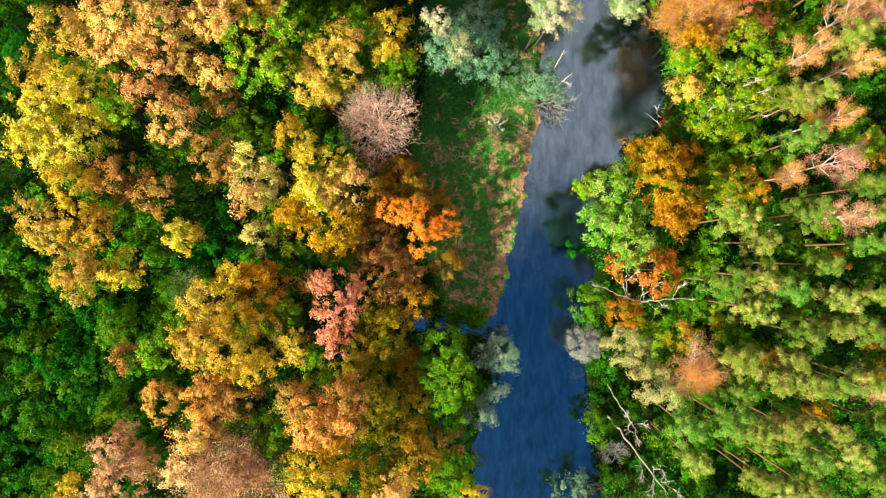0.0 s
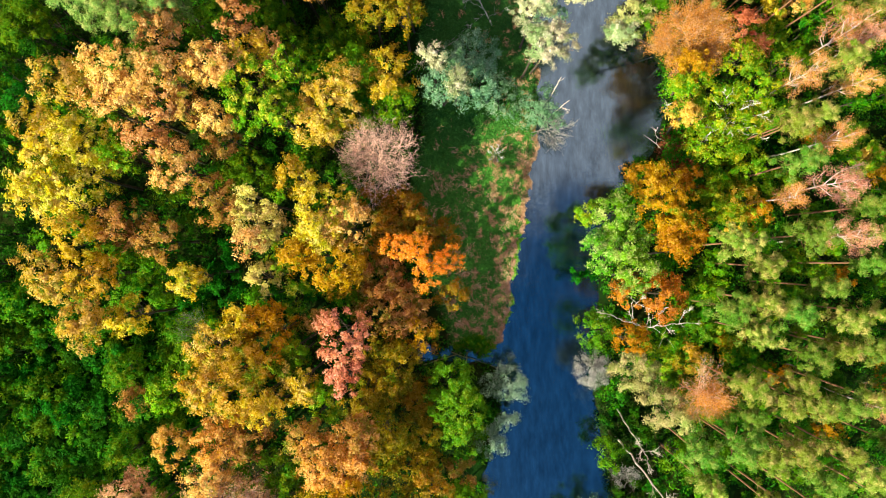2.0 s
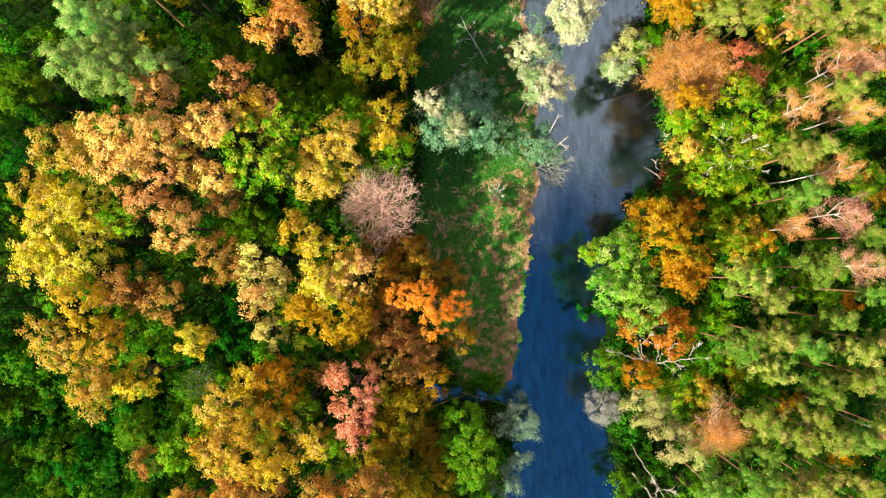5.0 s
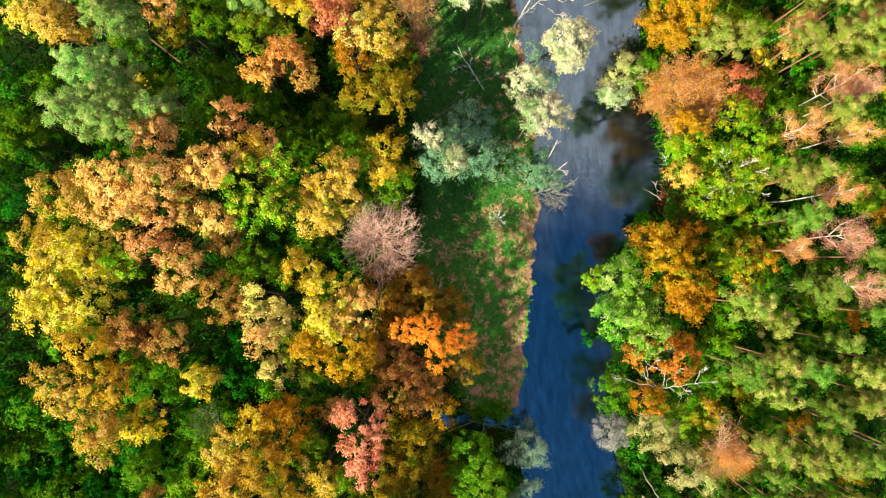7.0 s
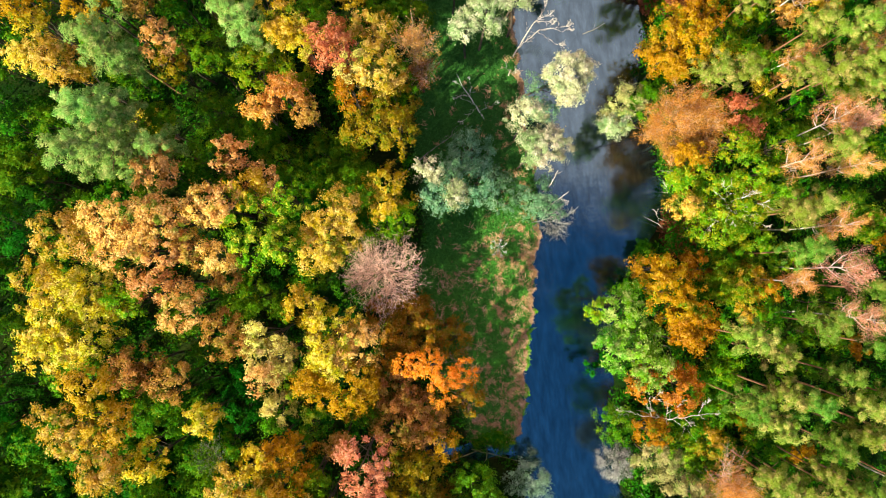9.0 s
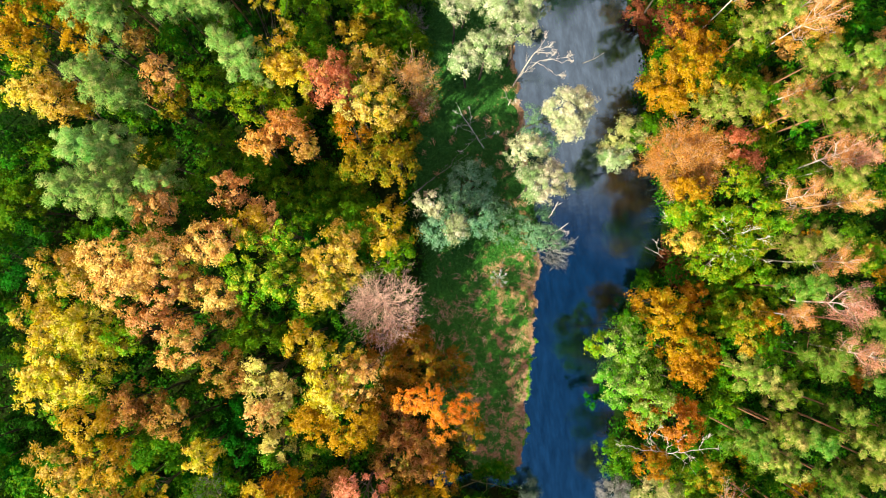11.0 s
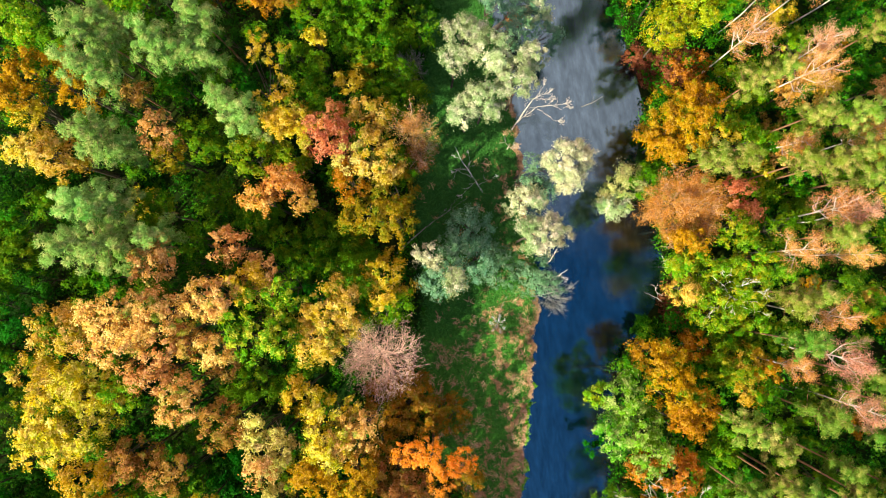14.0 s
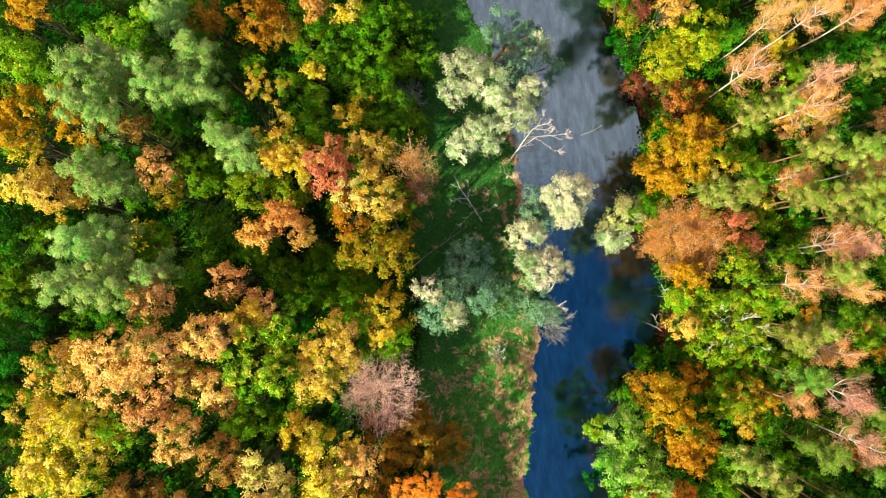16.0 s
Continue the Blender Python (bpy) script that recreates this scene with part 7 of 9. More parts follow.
shrub(-44.3, 1.3, 5.4, 2.05, "dark", "thicket bush with shade painted into its green leaves", size=0.15)
shrub(-43.4, 0.2, 6.1, 2.23, "mid", "bright green bush in dense thicket", size=0.15)
shrub(-43.8, -1.6, 3.7, 1.61, "dark", "thicket bush with shade painted into its green leaves", size=0.15)
shrub(-46.7, -0.5, 6.0, 2.20, "dark", "thicket bush with shade painted into its green leaves", size=0.15)
shrub(-41.0, -25.6, 5.4, 2.21, "fern", "fresh green bush in dense thicket", size=0.15)
shrub(-49.7, -12.9, 4.4, 2.13, "fern", "fresh green bush in dense thicket", size=0.15)
shrub(-30.1, -0.7, 4.0, 2.04, "dark", "thicket bush with shade painted into its green leaves", size=0.15)
shrub(-53.2, -12.3, 4.7, 2.49, "mid", "bright green bush in dense thicket", size=0.15)
shrub(-30.8, 1.7, 6.3, 1.88, "mid", "bright green bush in dense thicket", size=0.15)
shrub(-34.5, -10.3, 4.7, 2.12, "dark", "thicket bush with shade painted into its green leaves", size=0.15)
shrub(-45.3, -26.2, 4.2, 2.18, "dark", "thicket bush with shade painted into its green leaves", size=0.15)
shrub(-46.4, -13.4, 6.4, 2.13, "dark", "thicket bush with shade painted into its green leaves", size=0.15)
shrub(-45.0, -6.3, 4.9, 1.92, "dark", "thicket bush with shade painted into its green leaves", size=0.15)
shrub(-30.2, -2.2, 6.2, 1.83, "dark", "thicket bush with shade painted into its green leaves", size=0.15)
shrub(-52.7, -0.2, 5.9, 1.97, "dark", "thicket bush with shade painted into its green leaves", size=0.15)
shrub(-53.8, -28.1, 4.0, 2.13, "fern", "fresh green bush in dense thicket", size=0.15)
shrub(-48.1, -27.4, 4.6, 2.09, "dark", "thicket bush with shade painted into its green leaves", size=0.15)
shrub(-46.1, -24.7, 5.1, 1.99, "dark", "thicket bush with shade painted into its green leaves", size=0.15)
shrub(-30.4, -22.3, 3.6, 2.03, "dark", "thicket bush with shade painted into its green leaves", size=0.15)
shrub(-55.8, -22.0, 5.2, 2.12, "mid", "bright green bush in dense thicket", size=0.15)
shrub(-51.9, -11.0, 4.7, 2.08, "fern", "fresh green bush in dense thicket", size=0.15)
shrub(-32.9, -27.0, 4.1, 1.64, "dark", "thicket bush with shade painted into its green leaves", size=0.15)
shrub(-41.4, -7.6, 5.4, 2.47, "dark", "thicket bush with shade painted into its green leaves", size=0.15)
shrub(-30.1, -20.9, 4.0, 2.27, "dark", "thicket bush with shade painted into its green leaves", size=0.15)
shrub(-54.0, -20.7, 3.5, 2.18, "dark", "thicket bush with shade painted into its green leaves", size=0.15)
shrub(-55.9, -6.0, 5.1, 1.65, "fern", "fresh green bush in dense thicket", size=0.15)
shrub(-49.3, -16.1, 6.1, 2.16, "mid", "bright green bush in dense thicket", size=0.15)
shrub(-55.1, -18.1, 3.2, 2.02, "dark", "thicket bush with shade painted into its green leaves", size=0.15)
shrub(-36.1, -31.0, 6.4, 2.47, "mid", "bright green bush in dense thicket", size=0.15)
shrub(-30.9, -7.5, 4.7, 1.92, "fern", "fresh green bush in dense thicket", size=0.15)
shrub(-39.5, -10.4, 5.8, 1.66, "mid", "bright green bush in dense thicket", size=0.15)
shrub(-38.3, -7.5, 6.2, 2.17, "dark", "thicket bush with shade painted into its green leaves", size=0.15)
shrub(-32.3, -7.4, 3.7, 2.29, "dark", "thicket bush with shade painted into its green leaves", size=0.15)
broadleaf(51.4, -1.8, 5.7, 1.41, "fern", "fresh green young tree beneath the pines", name="sapling", count=46, size=0.14)
broadleaf(41.0, 8.1, 4.2, 1.68, "lush", "deep green young tree beneath the pines", name="sapling", count=46, size=0.14)
broadleaf(48.8, 19.3, 8.6, 1.92, "fern", "fresh green young tree beneath the pines", name="sapling", count=46, size=0.14)
broadleaf(52.1, 51.8, 4.7, 1.36, "lush", "deep green young tree beneath the pines", name="sapling", count=46, size=0.14)
broadleaf(53.4, 37.1, 8.9, 1.46, "tan", "tawny young tree with withered leaves beneath the pines", name="sapling", count=46, size=0.14)
broadleaf(40.3, 17.7, 7.8, 1.68, "green", "bright green young tree beneath the pines", name="sapling", count=46, size=0.14)
broadleaf(50.9, 43.5, 5.9, 1.46, "amber", "amber autumn sapling under the pines", name="sapling", count=46, size=0.14)
broadleaf(53.8, 8.9, 4.5, 1.67, "lush", "deep green young tree beneath the pines", name="sapling", count=46, size=0.14)
broadleaf(45.9, 36.6, 7.9, 1.42, "orange", "orange-tan young tree beneath the pines", name="sapling", count=46, size=0.14)
broadleaf(47.1, -1.6, 5.9, 1.37, "amber", "amber young tree turning beneath the pines", name="sapling", count=46, size=0.14)
broadleaf(46.0, 3.7, 7.8, 1.77, "mid", "mid-green young tree beneath the pines", name="sapling", count=46, size=0.14)
broadleaf(43.9, 15.7, 5.6, 1.32, "amber", "amber young tree turning beneath the pines", name="sapling", count=46, size=0.14)
broadleaf(32.0, -13.1, 4.2, 1.91, "lush", "deep green young tree beneath the pines", name="sapling", count=46, size=0.14)
broadleaf(56.9, 17.2, 4.6, 1.96, "fern", "fresh green young tree beneath the pines", name="sapling", count=46, size=0.14)
broadleaf(32.9, 38.3, 6.7, 1.51, "orange", "orange-tan young tree beneath the pines", name="sapling", count=46, size=0.14)
broadleaf(52.1, -25.2, 7.5, 1.88, "lush", "deep green young tree beneath the pines", name="sapling", count=46, size=0.14)
broadleaf(46.9, -24.2, 9.0, 1.62, "mid", "mid-green young tree beneath the pines", name="sapling", count=46, size=0.14)
broadleaf(36.6, 34.8, 7.0, 1.74, "gold", "golden young tree beneath the pines", name="sapling", count=46, size=0.14)
broadleaf(53.1, 59.9, 5.6, 1.75, "gold", "golden young tree beneath the pines", name="sapling", count=46, size=0.14)
broadleaf(57.5, -2.5, 8.8, 1.90, "fern", "fresh green young tree beneath the pines", name="sapling", count=46, size=0.14)
broadleaf(53.4, 48.6, 6.1, 1.21, "amber", "amber young tree turning beneath the pines", name="sapling", count=46, size=0.14)
broadleaf(51.9, 13.1, 4.5, 1.83, "orange", "orange-tan young tree beneath the pines", name="sapling", count=46, size=0.14)
broadleaf(39.8, 3.5, 6.9, 1.51, "lush", "deep green young tree beneath the pines", name="sapling", count=46, size=0.14)
broadleaf(52.3, -0.9, 8.8, 1.61, "fern", "fresh green young tree beneath the pines", name="sapling", count=46, size=0.14)
broadleaf(36.1, -16.8, 6.6, 1.49, "fern", "fresh green young tree beneath the pines", name="sapling", count=46, size=0.14)
broadleaf(56.3, 51.9, 4.6, 1.39, "amber", "amber young tree turning beneath the pines", name="sapling", count=46, size=0.14)
broadleaf(31.6, -26.4, 4.5, 1.54, "lush", "deep green young tree beneath the pines", name="sapling", count=46, size=0.14)
broadleaf(38.3, -28.9, 7.9, 1.77, "lush", "deep green young tree beneath the pines", name="sapling", count=46, size=0.14)
broadleaf(22.2, -10.7, 6.7, 1.46, "lush", "deep green young tree beneath the pines", name="sapling", count=46, size=0.14)
broadleaf(29.1, -24.4, 4.3, 1.70, "mid", "mid-green young tree beneath the pines", name="sapling", count=46, size=0.14)
broadleaf(26.6, -4.5, 7.2, 1.89, "lush", "deep green young tree beneath the pines", name="sapling", count=46, size=0.14)
broadleaf(56.5, 41.5, 7.5, 1.54, "gold", "golden young tree beneath the pines", name="sapling", count=46, size=0.14)
broadleaf(37.5, 24.0, 7.6, 1.95, "fern", "fresh green young tree beneath the pines", name="sapling", count=46, size=0.14)
broadleaf(36.9, -22.5, 5.9, 1.71, "lush", "deep green young tree beneath the pines", name="sapling", count=46, size=0.14)
broadleaf(32.2, 28.6, 8.9, 1.48, "gold", "golden young tree beneath the pines", name="sapling", count=46, size=0.14)
broadleaf(56.3, -9.2, 6.1, 1.23, "mid", "mid-green young tree beneath the pines", name="sapling", count=46, size=0.14)
broadleaf(35.0, 6.6, 5.6, 1.88, "lush", "deep green young tree beneath the pines", name="sapling", count=46, size=0.14)
broadleaf(42.8, 31.5, 6.4, 1.98, "tan", "tawny young tree with withered leaves beneath the pines", name="sapling", count=46, size=0.14)
broadleaf(50.7, 45.9, 7.7, 1.81, "lush", "deep green sapling under the birches", name="sapling", count=46, size=0.14)
broadleaf(37.1, -5.5, 6.3, 1.61, "lush", "deep green young tree beneath the pines", name="sapling", count=46, size=0.14)
broadleaf(51.4, 22.8, 4.8, 1.43, "green", "bright green young tree beneath the pines", name="sapling", count=46, size=0.14)
broadleaf(39.7, 38.8, 6.9, 1.88, "fern", "fresh green young tree beneath the pines", name="sapling", count=46, size=0.14)
broadleaf(52.2, 32.9, 8.6, 1.50, "orange", "orange-tan young tree beneath the pines", name="sapling", count=46, size=0.14)
broadleaf(57.1, -23.0, 6.0, 1.32, "fern", "fresh green young tree beneath the pines", name="sapling", count=46, size=0.14)
broadleaf(46.2, 58.8, 7.0, 1.64, "amber", "amber young tree turning beneath the pines", name="sapling", count=46, size=0.14)
broadleaf(54.4, 29.8, 5.5, 1.85, "amber", "amber young tree turning beneath the pines", name="sapling", count=46, size=0.14)
broadleaf(28.0, 4.5, 5.5, 1.32, "lush", "deep green young tree beneath the pines", name="sapling", count=46, size=0.14)
broadleaf(33.4, -18.5, 4.5, 1.60, "lush", "deep green young tree beneath the pines", name="sapling", count=46, size=0.14)
broadleaf(48.3, -26.1, 8.8, 1.56, "lush", "deep green young tree beneath the pines", name="sapling", count=46, size=0.14)
broadleaf(49.8, 21.8, 5.3, 1.33, "orange", "orange-tan young tree beneath the pines", name="sapling", count=46, size=0.14)
broadleaf(54.7, 25.0, 7.0, 1.83, "gold", "golden young tree beneath the pines", name="sapling", count=46, size=0.14)
broadleaf(56.7, 32.1, 7.3, 1.38, "fern", "fresh green young tree beneath the pines", name="sapling", count=46, size=0.14)
broadleaf(38.1, -12.6, 7.4, 1.65, "amber", "amber young tree turning beneath the pines", name="sapling", count=46, size=0.14)
broadleaf(53.3, 52.3, 4.5, 1.59, "lush", "deep green young tree beneath the pines", name="sapling", count=46, size=0.14)
broadleaf(47.8, 8.4, 6.4, 1.36, "mid", "mid-green young tree beneath the pines", name="sapling", count=46, size=0.14)
broadleaf(55.4, 44.7, 4.9, 1.86, "lush", "deep green young tree beneath the pines", name="sapling", count=46, size=0.14)
broadleaf(54.0, -8.1, 7.4, 1.73, "amber", "amber young tree turning beneath the pines", name="sapling", count=46, size=0.14)
broadleaf(52.3, 48.3, 6.6, 1.60, "lush", "deep green sapling under the birches", name="sapling", count=46, size=0.14)
broadleaf(41.6, -22.9, 6.3, 1.20, "amber", "amber young tree turning beneath the pines", name="sapling", count=46, size=0.14)
broadleaf(57.7, 26.2, 5.3, 1.21, "fern", "fresh green young tree beneath the pines", name="sapling", count=46, size=0.14)
broadleaf(48.0, 30.6, 5.2, 1.99, "green", "bright green young tree beneath the pines", name="sapling", count=46, size=0.14)
broadleaf(33.0, 51.3, 7.4, 1.28, "fern", "fresh green young tree beneath the pines", name="sapling", count=46, size=0.14)
broadleaf(57.5, -20.9, 4.7, 1.26, "lush", "deep green young tree beneath the pines", name="sapling", count=46, size=0.14)
broadleaf(30.2, -23.4, 6.9, 1.71, "lush", "deep green young tree beneath the pines", name="sapling", count=46, size=0.14)
broadleaf(25.3, 0.8, 8.7, 1.49, "fern", "fresh green young tree beneath the pines", name="sapling", count=46, size=0.14)
broadleaf(34.0, 10.2, 4.6, 1.63, "amber", "amber young tree turning beneath the pines", name="sapling", count=46, size=0.14)
broadleaf(40.3, -24.9, 4.6, 1.93, "mid", "mid-green young tree beneath the pines", name="sapling", count=46, size=0.14)
broadleaf(47.8, 21.2, 8.4, 1.36, "green", "bright green young tree beneath the pines", name="sapling", count=46, size=0.14)
broadleaf(52.9, 20.0, 7.4, 1.97, "green", "bright green young tree beneath the pines", name="sapling", count=46, size=0.14)
broadleaf(38.0, 33.0, 9.0, 1.91, "green", "bright green young tree beneath the pines", name="sapling", count=46, size=0.14)
broadleaf(45.7, -25.2, 6.5, 1.97, "mid", "mid-green young tree beneath the pines", name="sapling", count=46, size=0.14)
broadleaf(33.1, 58.3, 6.2, 1.87, "tan", "tawny young tree with withered leaves beneath the pines", name="sapling", count=46, size=0.14)
broadleaf(33.1, 32.4, 5.8, 1.66, "green", "bright green young tree beneath the pines", name="sapling", count=46, size=0.14)
broadleaf(53.1, -12.9, 7.9, 1.72, "lush", "deep green young tree beneath the pines", name="sapling", count=46, size=0.14)
broadleaf(34.9, 39.8, 4.3, 1.94, "amber", "amber young tree turning beneath the pines", name="sapling", count=46, size=0.14)
broadleaf(44.0, 6.9, 4.8, 1.71, "lush", "deep green young tree beneath the pines", name="sapling", count=46, size=0.14)
broadleaf(45.4, -16.3, 5.4, 1.80, "lush", "deep green young tree beneath the pines", name="sapling", count=46, size=0.14)
broadleaf(45.3, -7.0, 8.6, 1.63, "fern", "fresh green young tree beneath the pines", name="sapling", count=46, size=0.14)
broadleaf(33.2, -9.0, 6.4, 1.82, "amber", "amber young tree turning beneath the pines", name="sapling", count=46, size=0.14)
broadleaf(33.6, 49.9, 8.4, 1.69, "fern", "fresh green young tree beneath the pines", name="sapling", count=46, size=0.14)
broadleaf(29.3, -26.5, 7.7, 1.69, "mid", "mid-green young tree beneath the pines", name="sapling", count=46, size=0.14)
broadleaf(33.5, -11.2, 8.2, 1.66, "lush", "deep green young tree beneath the pines", name="sapling", count=46, size=0.14)
broadleaf(57.6, 8.5, 6.7, 1.49, "amber", "amber young tree turning beneath the pines", name="sapling", count=46, size=0.14)
broadleaf(34.7, -14.5, 7.5, 1.42, "lush", "deep green young tree beneath the pines", name="sapling", count=46, size=0.14)
broadleaf(46.1, -14.3, 4.1, 1.60, "lush", "deep green young tree beneath the pines", name="sapling", count=46, size=0.14)
broadleaf(29.5, 7.3, 4.0, 1.97, "fern", "fresh green young tree beneath the pines", name="sapling", count=46, size=0.14)
broadleaf(50.5, 51.7, 8.3, 1.26, "tan", "tawny young tree with withered leaves beneath the pines", name="sapling", count=46, size=0.14)
broadleaf(32.2, 53.3, 6.7, 1.74, "tan", "tawny young tree with withered leaves beneath the pines", name="sapling", count=46, size=0.14)
broadleaf(47.0, 28.3, 8.7, 1.96, "green", "bright green young tree beneath the pines", name="sapling", count=46, size=0.14)
broadleaf(45.8, -13.0, 4.4, 1.71, "lush", "deep green young tree beneath the pines", name="sapling", count=46, size=0.14)
broadleaf(45.1, 17.7, 4.7, 1.25, "lush", "deep green young tree beneath the pines", name="sapling", count=46, size=0.14)
broadleaf(35.0, -22.6, 6.1, 1.88, "lush", "deep green young tree beneath the pines", name="sapling", count=46, size=0.14)
broadleaf(56.2, -18.9, 5.0, 1.66, "amber", "amber young tree turning beneath the pines", name="sapling", count=46, size=0.14)
broadleaf(50.6, 29.5, 8.0, 1.78, "green", "bright green young tree beneath the pines", name="sapling", count=46, size=0.14)
broadleaf(30.9, 12.0, 6.7, 1.95, "lush", "deep green young tree beneath the pines", name="sapling", count=46, size=0.14)
broadleaf(30.9, -16.7, 8.1, 1.56, "lush", "deep green young tree beneath the pines", name="sapling", count=46, size=0.14)
broadleaf(43.5, 54.9, 7.4, 1.76, "green", "bright green young tree beneath the pines", name="sapling", count=46, size=0.14)
broadleaf(53.6, -6.0, 4.6, 1.73, "lush", "deep green young tree beneath the pines", name="sapling", count=46, size=0.14)
broadleaf(46.6, -7.8, 4.6, 1.44, "lush", "deep green young tree beneath the pines", name="sapling", count=46, size=0.14)
broadleaf(55.5, 15.4, 5.2, 1.81, "tan", "tawny young tree with withered leaves beneath the pines", name="sapling", count=46, size=0.14)
broadleaf(50.3, -10.3, 6.9, 1.96, "amber", "amber young tree turning beneath the pines", name="sapling", count=46, size=0.14)
broadleaf(42.6, -17.9, 8.8, 1.97, "amber", "amber young tree turning beneath the pines", name="sapling", count=46, size=0.14)
broadleaf(56.8, 56.3, 5.6, 1.50, "tan", "tawny young tree with withered leaves beneath the pines", name="sapling", count=46, size=0.14)
broadleaf(47.6, 55.8, 4.1, 1.84, "orange", "orange-tan young tree beneath the pines", name="sapling", count=46, size=0.14)
broadleaf(30.7, -4.7, 6.8, 1.29, "lush", "deep green young tree beneath the pines", name="sapling", count=46, size=0.14)
broadleaf(52.9, 34.5, 6.8, 1.34, "lush", "deep green young tree beneath the pines", name="sapling", count=46, size=0.14)
broadleaf(57.8, -0.2, 8.5, 1.62, "lush", "deep green young tree beneath the pines", name="sapling", count=46, size=0.14)
broadleaf(46.1, 41.5, 7.5, 1.43, "amber", "amber young tree turning beneath the pines", name="sapling", count=46, size=0.14)
broadleaf(35.4, 26.4, 5.6, 1.51, "amber", "amber young tree turning beneath the pines", name="sapling", count=46, size=0.14)
broadleaf(51.5, 10.0, 7.6, 1.70, "amber", "amber young tree turning beneath the pines", name="sapling", count=46, size=0.14)
broadleaf(40.7, 41.9, 6.7, 1.38, "fern", "fresh green young tree beneath the pines", name="sapling", count=46, size=0.14)
broadleaf(42.9, -20.7, 4.1, 1.55, "fern", "fresh green young tree beneath the pines", name="sapling", count=46, size=0.14)
broadleaf(37.5, 18.5, 5.6, 1.91, "orange", "orange-tan young tree beneath the pines", name="sapling", count=46, size=0.14)
broadleaf(57.9, 33.7, 4.1, 1.73, "tan", "tawny young tree with withered leaves beneath the pines", name="sapling", count=46, size=0.14)
broadleaf(36.5, 55.8, 4.4, 1.63, "fern", "fresh green young tree beneath the pines", name="sapling", count=46, size=0.14)
broadleaf(42.1, 35.5, 5.7, 1.75, "rusty", "rust-brown withering sapling under the pines", name="sapling", count=46, size=0.14)
broadleaf(54.5, 5.3, 5.6, 1.77, "amber", "amber young tree turning beneath the pines", name="sapling", count=46, size=0.14)
broadleaf(38.4, 54.3, 4.3, 1.52, "fern", "fresh green young tree beneath the pines", name="sapling", count=46, size=0.14)
broadleaf(54.1, 46.7, 7.7, 1.50, "lush", "deep green sapling under the birches", name="sapling", count=46, size=0.14)
broadleaf(35.9, -19.7, 5.1, 1.70, "lush", "deep green young tree beneath the pines", name="sapling", count=46, size=0.14)
broadleaf(41.6, -21.5, 8.6, 1.98, "lush", "deep green young tree beneath the pines", name="sapling", count=46, size=0.14)
broadleaf(44.6, 48.1, 6.8, 1.79, "gold", "golden young tree beneath the pines", name="sapling", count=46, size=0.14)
broadleaf(26.6, 3.0, 8.9, 1.22, "mid", "mid-green young tree beneath the pines", name="sapling", count=46, size=0.14)
broadleaf(37.0, 6.5, 8.5, 1.78, "amber", "amber young tree turning beneath the pines", name="sapling", count=46, size=0.14)
broadleaf(55.4, 23.2, 7.0, 1.38, "lush", "deep green young tree beneath the pines", name="sapling", count=46, size=0.14)
broadleaf(33.0, -5.3, 7.4, 1.45, "lush", "deep green young tree beneath the pines", name="sapling", count=46, size=0.14)
broadleaf(51.7, -14.5, 7.3, 1.77, "amber", "amber young tree turning beneath the pines", name="sapling", count=46, size=0.14)
broadleaf(46.0, 40.2, 8.0, 1.57, "amber", "amber young tree turning beneath the pines", name="sapling", count=46, size=0.14)
broadleaf(45.3, 24.4, 4.6, 1.94, "green", "bright green young tree beneath the pines", name="sapling", count=46, size=0.14)

